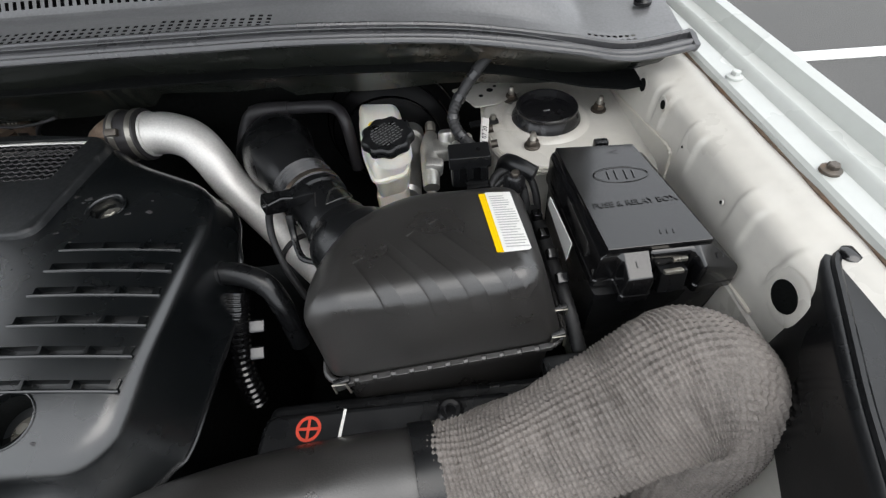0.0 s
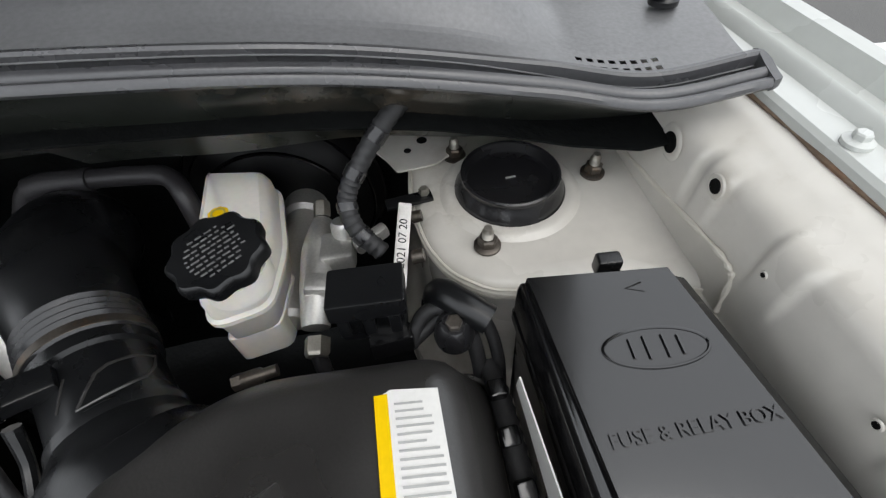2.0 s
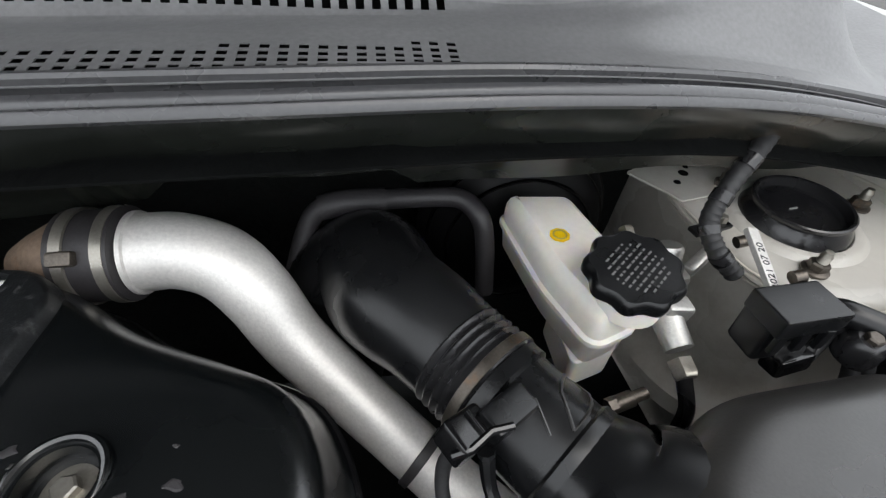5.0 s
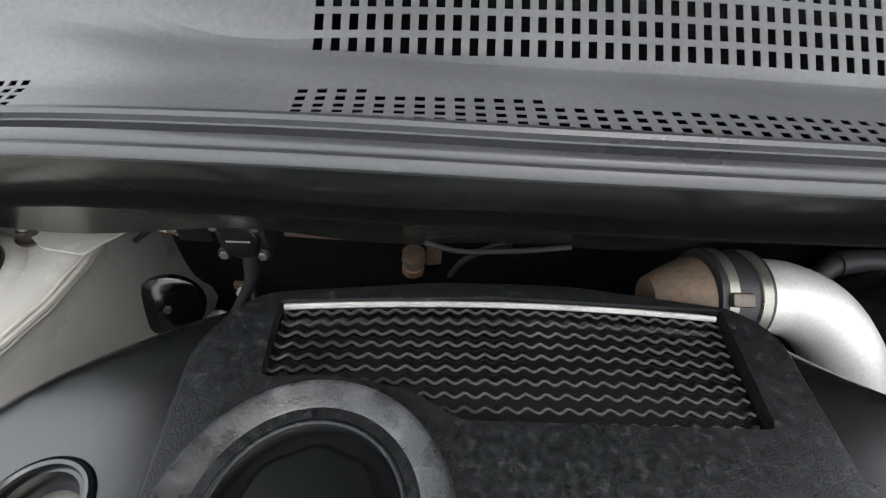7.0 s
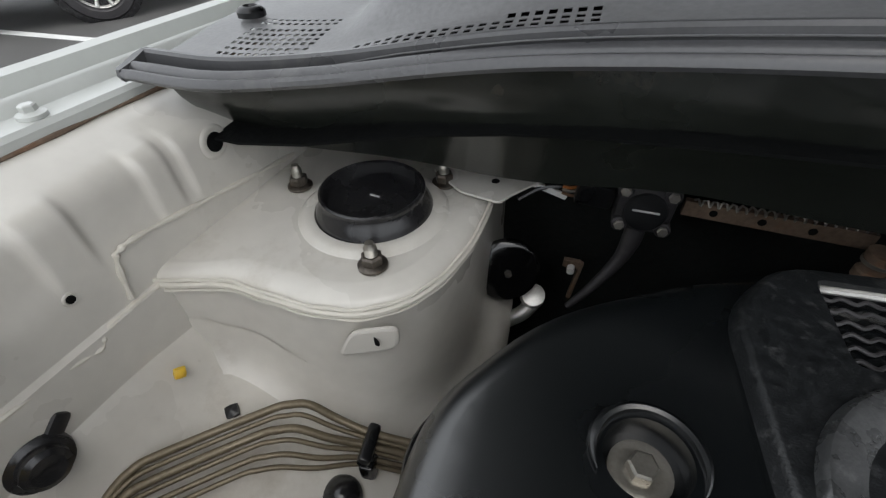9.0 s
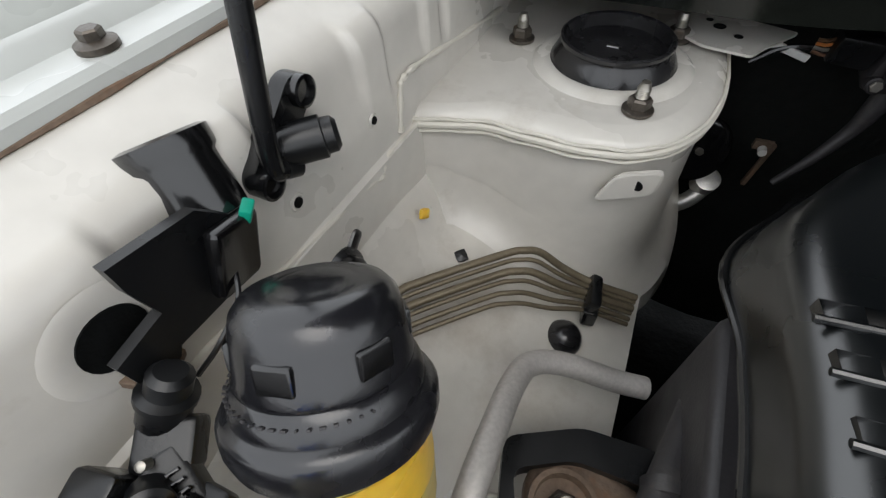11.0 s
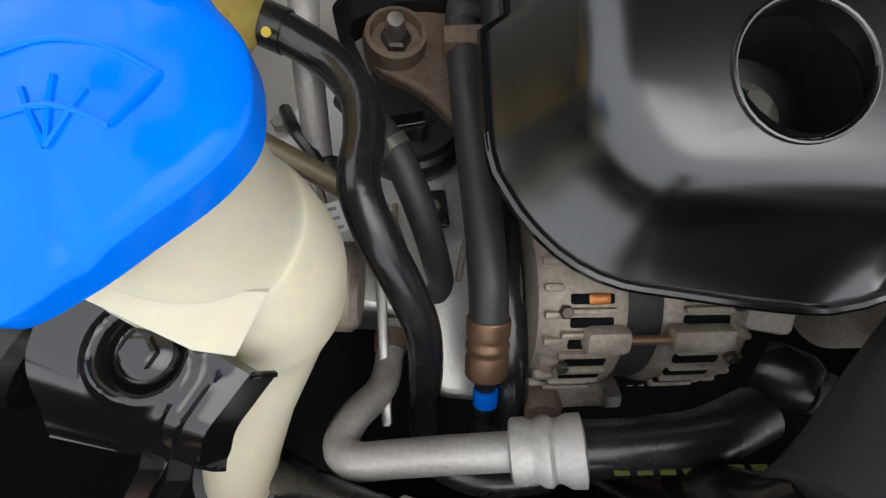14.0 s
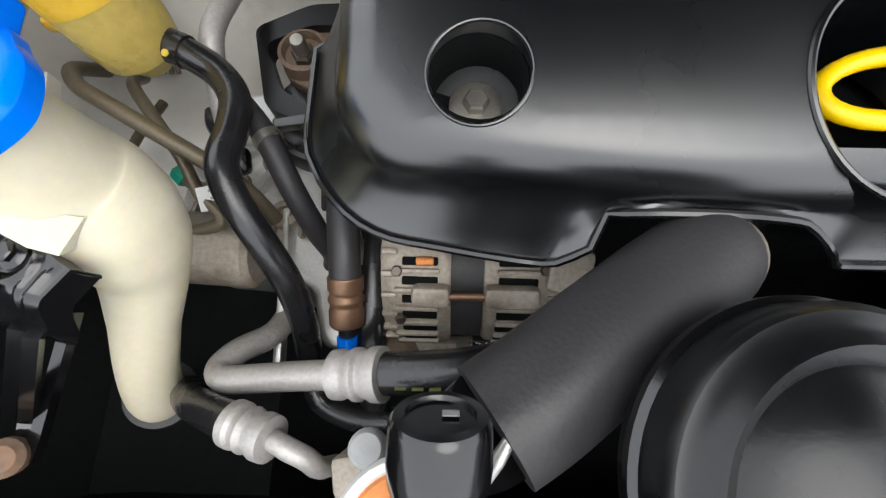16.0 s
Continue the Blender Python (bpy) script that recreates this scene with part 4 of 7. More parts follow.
for k in range(12):
    t = (k + 0.5) / 12
    x, y = 0.318 + (0.530 - 0.318) * t, 0.257 + (0.286 - 0.257) * t
    part("flange_rib", box((x, y, 0.9035), (0.0135, 0.006, 0.007), turned(0, 0, 7.5), 0.001), AIRBOX, airbox)
for x, y in ((0.322, 0.262), (0.534, 0.300), (0.542, 0.33)):
    c = part("clip", box((x, y - 0.004, 0.903), (0.016, 0.007, 0.020), turned(8, 0, 20), 0.002), PLASTIC, airbox)
    part("wire", sweep(bmesh.new(), [(x - 0.007, y - 0.010, 0.895), (x - 0.006, y - 0.011, 0.915), (x + 0.006, y - 0.010, 0.916), (x + 0.007, y - 0.010, 0.895)], 0.0012, 6), STEEL, c)
# information label: white field, yellow band, rows of unreadable print
lz = lambda x, y: 0.9892 + TOPZ(x, y) + 0.0006
def on_lid(pts, lift=0.0):
    return [(x, y, lz(x, y) + lift) for x, y in pts]
def sheet(pts, t=0.0005):
    return loft([[(x, y, z - t) for x, y, z in pts], pts])
lab = part("label", sheet(on_lid([(0.470, 0.426), (0.474, 0.4285), (0.499, 0.427), (0.507, 0.337), (0.505, 0.335), (0.479, 0.333)])), WHITE, airbox, "white information label")
part("yellow_band", sheet(on_lid([(0.4655, 0.4255), (0.4725, 0.426), (0.4818, 0.333), (0.4755, 0.333)], 0.0004)), YELLOW, lab)
for k in range(21):
    y = 0.4205 - 0.0040 * k
    x0 = 0.4762 + 0.0088 * k / 21
    wd = random.uniform(0.013, 0.0215)
    bm = sheet(on_lid([(x0, y), (x0 + wd, y), (x0 + wd, y - 0.0012), (x0 + 0.0002, y - 0.0012)], 0.0006), 0.0002)
    part("print_bar", bm, INKW, lab)
# fuse box
fuse = thing("fuse_box", "glossy black plastic fuse and relay box with a raised lid", "fuse box")
FC = Vector((0.612, 0.41))
FB = ring_xy([(0.550, 0.494), (0.664, 0.490), (0.706, 0.322), (0.566, 0.314)], 0.010)
F1 = ring_xy([(0.553, 0.490), (0.660, 0.486), (0.700, 0.322), (0.661, 0.3160), (0.6575, 0.3325), (0.6165, 0.3305), (0.6175, 0.3105), (0.5905, 0.3085), (0.5895, 0.3300), (0.569, 0.3285)], 0.004)
F0 = inset_ring(F1, -0.0012)
F2 = ring_xy([(0.557, 0.486), (0.6425, 0.484), (0.6735, 0.3392), (0.6620, 0.3385), (0.6560, 0.3381), (0.6180, 0.3358), (0.6140, 0.3356), (0.5930, 0.3343), (0.5880, 0.3340), (0.576, 0.3333)], 0.001)
part("body", loft([[(x, y, 0.80) for x, y in inset_ring(FB, 0.012)], [(x, y, 0.925) for x, y in inset_ring(FB, 0.006)], [(x, y, 0.940) for x, y in inset_ring(FB, 0.004)]]), PLASTIC, fuse)
def lid_fall(x, y):
    """How far the lid's border lies below its field: it slopes away beside the field."""
    return 0.55 * max(0.0, x - (0.6465 + (0.484 - y) * 0.196)) + 0.38 * max(0.0, 0.334 - y)


lid = part("lid", loft([[(x, y, 0.942) for x, y in F0], [(x, y, 0.950) for x, y in F0], [(x, y, 0.9512) for x, y in inset_ring(F0, 0.0010)], [(x, y, 0.975 - lid_fall(x, y)) for x, y in F1],
                        [(x, y, 0.9805 - lid_fall(x, y)) for x, y in inset_ring(F1, 0.0015)], [(x, y, 0.9825 - lid_fall(x, y)) for x, y in inset_ring(F1, 0.0032)],
                        [(x, y, 0.9836) for x, y in F2]] + [[(FC.x + (x - FC.x) * f, FC.y + (y - FC.y) * f, z) for x, y in F2] for f, z in ((0.996, 0.9885), (0.991, 0.9900), (0.982, 0.9905), (0.6, 0.9905), (0.1, 0.9905))]), GLOSS, fuse, "glossy lid with a raised field")
# embossed oval with plain bars, and the lettering
el = [(0.615 + 0.028 * math.cos(a), 0.4335 + 0.0115 * math.sin(a), 0.9907) for a in np.linspace(0, 2 * math.pi, 49)]
part("emblem_outline", sweep(bmesh.new(), el, 0.0009, 6), GLOSS, lid)
for x0, y0, x1, y1 in ((0.602, 0.428, 0.602, 0.439), (0.610, 0.427, 0.610, 0.440), (0.620, 0.427, 0.620, 0.440), (0.628, 0.428, 0.628, 0.439)):
    part("emblem_stroke", sweep(bmesh.new(), [(x0, y0, 0.9906), (x1, y1, 0.9906)], 0.0010, 6), GLOSS, lid)


def lettering(text, size, m, material, parent, depth=0.0006, name="lettering"):
    """Words as raised geometry, in Blender's own font."""
    cu = bpy.data.curves.new(name, "FONT")
    cu.body, cu.size, cu.extrude, cu.align_x, cu.align_y, cu.resolution_u = text, size, depth, "CENTER", "CENTER", 3
    tmp = bpy.data.objects.new(name, cu)
    scene.collection.objects.link(tmp)
    me = bpy.data.meshes.new_from_object(tmp.evaluated_get(bpy.context.evaluated_depsgraph_get()))
    bpy.data.objects.remove(tmp)
    me.transform(m)
    me.materials.clear()
    me.materials.append(material)
    ob = new(name, me)
    ob.parent = parent
    return ob


lettering("FUSE & RELAY BOX", 0.0098, pose(0.6175, 0.3920, 0.9907, 0, 0, 4), GLOSS, lid, 0.0008)
for k in range(3):
    part("moulded_tick", box((0.629 + 0.006 * k, 0.352, 0.9908), (0.0016, 0.005, 0.001), turned(0, 0, -10), 0.0002), GLOSS, lid)
part("arrow_mark", sweep(bmesh.new(), [(0.622, 0.468, 0.9904), (0.612, 0.471, 0.9904), (0.622, 0.474, 0.9904)], 0.0007, 6), GLOSS, lid)
part("rear_clip", box((0.612, 0.4965, 0.981), (0.016, 0.010, 0.014), None, 0.002), PLASTIC, fuse)
t = part("latch", box((0.6385, 0.3235, 0.956), (0.026, 0.012, 0.026), turned(-14, 0, 5), 0.002), PLASTIC, fuse)
part("latch_window", box((0.6365, 0.3205, 0.9705), (0.018, 0.0055, 0.004), turned(-18, 0, 5), 0.001), STEEL, t, "bright steel-coloured latch edge")
part("latch_window", box((0.6450, 0.3315, 0.9740), (0.014, 0.0045, 0.004), turned(-10, 0, 5), 0.001), STEEL, t)
part("latch_bridge", box((0.6300, 0.3330, 0.9700), (0.010, 0.0035, 0.004), turned(0, 0, 5), 0.001), STEEL, t)
for x0 in (0.602, 0.681):
    part("moulded_tick", box((x0, 0.3235 if x0 < 0.65 else 0.3300, 0.9835 - lid_fall(x0, 0.3235 if x0 < 0.65 else 0.3300)), (0.0012, 0.006, 0.001), turned(18, 12 if x0 > 0.65 else 0, 8), 0.0002), GLOSS, lid)
st = [(0.5515, 0.437, 0.961), (0.5605, 0.368, 0.961), (0.559, 0.368, 0.936), (0.5505, 0.437, 0.949)]
part("side_label", loft([[(x - 0.0055, y, z) for x, y, z in st], [(x - 0.0045, y, z) for x, y, z in st]]), WHITE, fuse, "white side label")
part("mounting_arm", tube([(0.535, 0.475, 0.962), (0.518, 0.487, 0.966), (0.505, 0.500, 0.962), (0.500, 0.508, 0.93)], 0.010, 10), PLASTIC, fuse)

# mass air flow tube, ribbed hose and elbow
maf = thing("intake_duct", "black intake duct with an air flow sensor and ribbed hose", "intake duct")
AX = Vector((-0.58, 0.80, 0.05)).normalized()
P0 = Vector((0.323, 0.409, 0.930))
part("transition", tube([(0.395, 0.365, 0.930), (0.352, 0.393, 0.930), P0, P0 + AX * 0.018, P0 + AX * 0.033], [0.055, 0.0535, 0.0490, 0.0435, 0.0375], 32), PLASTIC, maf)
body = part("sensor_body", lathe([(0.0, 0), (0.037, 0), (0.0385, 0.004), (0.0385, 0.010), (0.036, 0.012), (0.036, 0.055), (0.039, 0.057), (0.039, 0.066), (0.0, 0.066)], P0 + AX * 0.028, AX, 40), PLASTIC, maf)
UX = AX.cross(Vector((0, 0, 1))).normalized()
UZ = UX.cross(AX)


def on_duct(s, deg, r=0.0362):
    """A point on the sensor body, s along it and deg round it from the top."""
    return P0 + AX * s + (UX * math.sin(radians(deg)) + UZ * math.cos(radians(deg))) * r


fl = [on_duct(*q) for q in ((0.0427, -5), (0.052, 6), (0.0608, 17), (0.0642, 28), (0.067, 50), (0.068, 75), (0.058, 68), (0.0493, 55), (0.0450, 36), (0.0429, 18))]
part("moulded_outline", sweep(bmesh.new(), fl + fl[:2], 0.0011, 6), AIRBOX, body)
for k in range(3):
    part("moulded_mark", sweep(bmesh.new(), [on_duct(0.050 + 0.006 * k, -22 + 5 * k), on_duct(0.056 + 0.006 * k, -17 + 5 * k)], 0.0008, 6), AIRBOX, body)
part("connector", box((0.262, 0.453, 0.972), (0.034, 0.018, 0.014), turned(8, 12, 34), 0.003), PLASTIC, body)
plug = part("connector_plug", box((0.238, 0.444, 0.972), (0.026, 0.020, 0.018), turned(8, 20, 34), 0.003), GLOSS, body)
for k in range(3):
    part("plug_rib", box((0.231 + 0.006 * k, 0.4375 + 0.004 * k, 0.980), (0.0022, 0.015, 0.004), turned(8, 20, 34), 0.0008), GLOSS, plug)
part("plug_latch", sweep(bmesh.new(), [(0.229, 0.432, 0.978), (0.239, 0.433, 0.981), (0.250, 0.440, 0.982), (0.262, 0.442, 0.980)], 0.0022, 8), GLOSS, plug)
P1 = P0 + AX * 0.094
prof = [(0.0, 0)]
for k in range(6):
    prof += [(0.0375, 0.0062 * k), (0.0400, 0.0062 * k + 0.0022), (0.0395, 0.0062 * k + 0.0035), (0.0365, 0.0062 * k + 0.0050)]
part("ribbed_hose", lathe(prof + [(0.0375, 0.038), (0, 0.038)], P1, AX, 40), RUBBER, maf)
part("hose_clamp", lathe([(0.0395, 0), (0.0405, 0.0005), (0.0405, 0.007), (0.0395, 0.0075)], P1 + AX * 0.002, AX, 40), DARKSTEEL, maf)
P2 = P1 + AX * 0.036
part("elbow", tube([P2 - AX * 0.002, P2 + AX * 0.03, P2 + AX * 0.07 + Vector((-0.003, 0.002, -0.006)), P2 + Vector((-0.058, 0.104, -0.016)), P2 + Vector((-0.088, 0.112, -0.05)), P2 + Vector((-0.100, 0.105, -0.10)), P2 + Vector((-0.102, 0.100, -0.17))],
     [0.0385, 0.0420, 0.0465, 0.048, 0.048, 0.047, 0.046], 30), PLASTIC, maf)
part("elbow_rib", sweep(bmesh.new(), spline([P2 + Vector((-0.026, -0.014, 0.012)), P2 + Vector((-0.050, 0.020, 0.018)), P2 + Vector((-0.074, 0.054, 0.016)), P2 + Vector((-0.098, 0.076, -0.01)), P2 + Vector((-0.118, 0.082, -0.06))], 6), 0.004, 8), PLASTIC, maf)
part("harness", tube([(0.232, 0.440, 0.968), (0.226, 0.436, 0.950), (0.226, 0.425, 0.93), (0.236, 0.405, 0.90), (0.25, 0.39, 0.86)], 0.0042, 10), CLOTH, maf)
part("bracket", tube([(0.250, 0.440, 0.955), (0.252, 0.425, 0.935), (0.262, 0.402, 0.925), (0.280, 0.392, 0.925)], [0.005, 0.004, 0.004, 0.003], 8), PLASTIC, maf)

# aluminium boost pipe with its rubber coupling
pipe = thing("boost_pipe", "bare cast aluminium boost pipe, dull and stained", "pipe")
PIPE = [(0.030, 0.604, 0.967), (0.055, 0.604, 0.966), (0.084, 0.597, 0.957), (0.107, 0.580, 0.938), (0.128, 0.559, 0.908), (0.162, 0.531, 0.880), (0.198, 0.499, 0.860), (0.236, 0.463, 0.845), (0.271, 0.430, 0.838)]
part("pipe", tube(PIPE, [0.0285, 0.0280, 0.0275, 0.0262, 0.0248, 0.0235, 0.0225, 0.0222, 0.0222], 28), ALU_PIPE, pipe)
part("bead", lathe([(0.0285, 0), (0.0305, 0.001), (0.0305, 0.004), (0.0285, 0.005)], (0.027, 0.604, 0.967), (1, 0, 0), 32), ALU_PIPE, pipe)
cp = part("coupling", lathe([(0, 0), (0.034, 0), (0.0345, 0.003), (0.0330, 0.008), (0.0330, 0.030), (0.0345, 0.034), (0.0345, 0.038), (0.029, 0.040), (0, 0.040)], (-0.013, 0.604, 0.967), (1, 0, 0), 36), RUBBER_MATT, pipe, "grey rubber coupling")
for x in (-0.009, 0.015):
    part("clamp_band", lathe([(0.0335, 0), (0.0350, 0.0005), (0.0350, 0.0075), (0.0335, 0.008)], (x, 0.604, 0.967), (1, 0, 0), 36), STEEL, cp)
part("clamp_screw", box((-0.001, 0.578, 0.990), (0.016, 0.010, 0.008), turned(40, 0, 0), 0.002), DARKSTEEL, cp)
part("heat_shield", lathe([(0, 0), (0.016, 0.0), (0.024, 0.014), (0.031, 0.030), (0.031, 0.036), (0, 0.036)], (-0.049, 0.602, 0.963), (1, 0, 0.05), 28), RUST, pipe, "brown stained metal cone")
part("strap", lathe([(0.0228, 0), (0.0245, 0.0005), (0.0245, 0.007), (0.0228, 0.0075)], (0.2165, 0.4815, 0.8525), (0.70, -0.66, -0.25), 30), RUBBER_MATT, pipe)
part("strap_tail", box((0.226, 0.466, 0.832), (0.004, 0.010, 0.036), turned(10, 20, 40), 0.001), RUBBER_MATT, pipe)

# brake fluid reservoir on the master cylinder
res = thing("brake_fluid_reservoir", "milky white brake fluid reservoir with a black scalloped cap", "brake reservoir")
rings = []
R0 = ring_xy([(0.308, 0.652), (0.368, 0.646), (0.384, 0.572), (0.381, 0.519), (0.341, 0.506), (0.322, 0.562)], 0.012, 4)
for z, d in ((0.900, 0.010), (0.906, 0.004), (0.930, 0.001), (0.934, -0.0025), (0.938, -0.0025), (0.940, 0.0005), (0.955, 0.001), (0.962, 0.004), (0.966, 0.009)):
    rings.append([(x, y, z + 0.02 * max(0, 0.60 - y) * 0.2) for x, y in inset_ring(R0, d)])
part("tank", loft(rings), RESERVOIR, res)
part("lower_tank", slab(ring_xy([(0.3365, 0.511), (0.378, 0.522), (0.382, 0.575), (0.336, 0.570)], 0.008), 0.872, 0.906, 0.002), RESERVOIR, res)
part("filler_neck", lathe([(0.024, 0), (0.024, 0.018), (0, 0.018)], (0.367, 0.527, 0.960), seg=28), RESERVOIR, res)
cap = part("cap", lathe([(0.027, 0), (0.0312, 0.002), (0.0316, 0.008), (0.0308, 0.0115), (0.0288, 0.0135), (0.0270, 0.0132), (0.0, 0.0132)], (0.364, 0.529, 0.982), (-0.04, -0.10, 1), 72, lobes=9, lobe=0.055, lobe_range=(0, 4)), PLASTIC, res, "black scalloped cap with worn print")
for k in range(9):
    # rows of worn print, slanting across the cap
    w = 0.040 * math.sqrt(max(0.1, 1 - ((k - 4) / 5.0) ** 2))
    x = -w / 2
    while x < w / 2 - 0.003:
        lw = random.uniform(0.0018, 0.0055)
        q = turned(0, 0, 38) @ Vector((x + lw / 2, 0.0168 - 0.0042 * k, 0))
        part("print_bar", box((0.3645 + q.x, 0.5275 + q.y, 0.9955 + 0.04 * q.x + 0.10 * q.y), (lw, 0.0014, 0.0004), turned(6, -2, 38), 0.0001), INKD, cap)
        x += lw + random.uniform(0.0010, 0.0022)
part("warning_mark", lathe([(0, 0), (0.0082, 0), (0.0082, 0.0006), (0, 0.0006)], (0.339, 0.590, 0.9668), (0, 0.03, 1), 8), YELLOW, res, "yellow warning mark")
part("warning_mark_ring", lathe([(0.0045, 0), (0.0058, 0), (0.0058, 0.0004), (0.0045, 0.0004)], (0.339, 0.590, 0.9676), (0, 0.03, 1), 24), AMBER_DIM, res)
# brake servo, a broad black drum behind
servo = thing("brake_servo", "glossy black brake servo drum against the firewall", "brake servo")
part("drum", lathe([(0, 0), (0.095, 0.0), (0.105, 0.006), (0.108, 0.016), (0.104, 0.026), (0.090, 0.045), (0.060, 0.055), (0.035, 0.060), (0, 0.060)], (0.345, 0.735, 0.868), (0, -1, 0.05), 48), DRUM, servo)
for r0, y0 in ((0.098, 0.700), (0.080, 0.683)):
    part("pressed_ring", lathe([(r0 - 0.002, -0.001), (r0 - 0.001, 0.0015), (r0 + 0.001, 0.0015), (r0 + 0.002, -0.001)], (0.345, y0, 0.868), (0, -1, 0.05), 64), GLOSS, servo)
part("rolled_seam", lathe([(0.106, 0), (0.1105, 0.002), (0.1105, 0.008), (0.106, 0.010)], (0.345, 0.728, 0.868), (0, -1, 0.05), 48), GLOSS, servo)
part("master_cylinder", lathe([(0, 0), (0.022, 0), (0.022, 0.03), (0.017, 0.034), (0.017, 0.15), (0.012, 0.155), (0, 0.155)], (0.375, 0.69, 0.885), (0.02, -1, 0), 24), ALU, servo, "aluminium master cylinder")

# silver hydraulic valve with a black sensor box and a printed strip
valve = thing("hydraulic_valve", "cast aluminium hydraulic valve with a black sensor box", "valve")
part("body", tube([(0.412, 0.600, 0.935), (0.410, 0.570, 0.935), (0.411, 0.535, 0.932), (0.412, 0.505, 0.924)], [0.0095, 0.0125, 0.0120, 0.0105], 18), ALU, valve)
part("boss", box((0.426, 0.566, 0.936), (0.030, 0.030, 0.020), turned(0, 0, 4), 0.005), ALU, valve)
part("boss", lathe([(0, 0), (0.011, 0), (0.011, 0.012), (0.009, 0.015), (0, 0.015)], (0.434, 0.578, 0.940), (0, 0.35, 1), 20), ALU, valve)
part("boss", box((0.416, 0.532, 0.936), (0.024, 0.018, 0.020), turned(0, 10, 0), 0.004), ALU, valve)
part("fork", box((0.455, 0.570, 0.944), (0.030, 0.010, 0.012), turned(0, -10, 30), 0.003), ALU, valve)
for y, z, r in ((0.603, 0.944, 0.0072), (0.500, 0.921, 0.0095)):
    part("fitting", hexnut((0.412, y, z - 0.004), r, 0.014, (0, 1 if y > 0.55 else -1, 0.5 if y > 0.55 else -0.2)), STEEL, valve)
part("sensor_box", box((0.460, 0.494, 0.964), (0.044, 0.026, 0.042), turned(-4, 0, 2), 0.004), PLASTIC, valve, "black sensor box")
part("sensor_lid", box((0.460, 0.492, 0.9820), (0.048, 0.031, 0.016), turned(-4, 0, 2), 0.002), PLASTIC, valve)
for dx in (-0.016, 0.0, 0.016):
    part("snap_tab", box((0.460 + dx, 0.4775, 0.968), (0.007, 0.004, 0.018), turned(-4, 0, 2), 0.001), PLASTIC, valve)
part("plug", box((0.470, 0.480, 0.940), (0.030, 0.016, 0.016), turned(-10, 0, 8), 0.003), GLOSS, valve)
strip = part("strip", box((0.4815, 0.541, 0.9665), (0.0100, 0.066, 0.005), turned(17, 12, -4), 0.001), ALU_PIPE, valve, "white printed metal strip")
lettering("2021 07 20", 0.0085, Matrix.Translation((0.4815, 0.541, 0.9665)) @ turned(17, 12, -4) @ turned(0, 0, 90) @ Matrix.Translation((0, 0, 0.0026)), PLASTIC, strip, 0.0002, "print")
for y in (0.578, 0.525):
    part("strip_screw", lathe([(0, 0), (0.005, 0), (0.005, 0.008), (0, 0.008)], (0.489, y, 0.955 + 0.3 * (0.578 - y)), (1, 0, 0.2), 12), DARKSTEEL, valve)
part("outlet_hose", tube([(0.412, 0.497, 0.919), (0.413, 0.487, 0.908), (0.418, 0.475, 0.885), (0.42, 0.47, 0.85)], 0.006, 10), RUBBER, valve)

# wiring loom rising under the cowl, wrapped and ribbed
loom = thing("wiring_loom", "black ribbed wiring loom wrapped in tape", "wiring loom")
LO = [(0.500, 0.615, 1.045), (0.478, 0.598, 1.030), (0.458, 0.585, 1.008), (0.445, 0.572, 0.988), (0.449, 0.556, 0.972), (0.466, 0.545, 0.955)]
line = spline(LO, 14)
part("conduit", sweep(bmesh.new(), line, [0.0068 + 0.0007 * (k % 3 == 0) for k in range(len(line))], 14), CLOTH, loom)
for k in (16, 30, 44, 58):
    part("tape_band", sweep(bmesh.new(), line[k:k + 5], 0.0080, 14), RUBBER, loom)
br = thing("loom_bracket", "black bracket with a bright nut on the tower's edge", "bracket")
part("plate", box((0.487, 0.606, 0.947), (0.040, 0.012, 0.004), turned(0, 0, 12), 0.001), PLASTIC, br)
part("nut", hexnut((0.500, 0.611, 0.949), 0.0045, 0.006), STEEL, br)
# heater hose along the firewall
hh = thing("heater_hose", "dark grey heater hose looped along the firewall", "hose")
part("hose", tube([(0.12, 0.63, 0.90), (0.135, 0.650, 0.935), (0.15, 0.658, 0.953), (0.18, 0.66, 0.957), (0.25, 0.66, 0.957), (0.275, 0.655, 0.955), (0.288, 0.640, 0.945), (0.292, 0.63, 0.92), (0.294, 0.62, 0.87)], 0.009, 14), RUBBER_MATT, hh)
part("sleeve", tube([(0.150, 0.6585, 0.9535), (0.17, 0.660, 0.957), (0.206, 0.660, 0.957)], 0.0112, 14), RUBBER_MATT, hh)

# battery box with the red cross symbol, snorkel and braided sleeve
bat = thing("battery_box", "black battery box with a red cross symbol", "battery")
part("case", slab(ring_xy([(0.215, 0.02), (0.56, 0.02), (0.575, 0.285), (0.23, 0.262)], 0.012), 0.62, 0.846, 0.008), PLASTIC, bat)
part("lid_rim", slab(ring_xy([(0.222, 0.03), (0.55, 0.03), (0.562, 0.262), (0.236, 0.243)], 0.012), 0.845, 0.868, 0.006), PLASTIC, bat)
bm = lathe([(0.0095, 0), (0.0125, 0), (0.0125, 0.0007), (0.0095, 0.0007)], (0.283, 0.228, 0.8682), seg=32)
box((0.283, 0.228, 0.8686), (0.021, 0.0028, 0.0006), None, 0.0001, bm)
box((0.283, 0.228, 0.8688), (0.0028, 0.021, 0.0006), None, 0.0001, bm)
part("cross_symbol", bm, RED, bat, "red circled cross symbol")
part("label_edge", box((0.316, 0.230, 0.8684), (0.003, 0.032, 0.0006), turned(0, 0, -6), 0.0001), WHITE, bat)
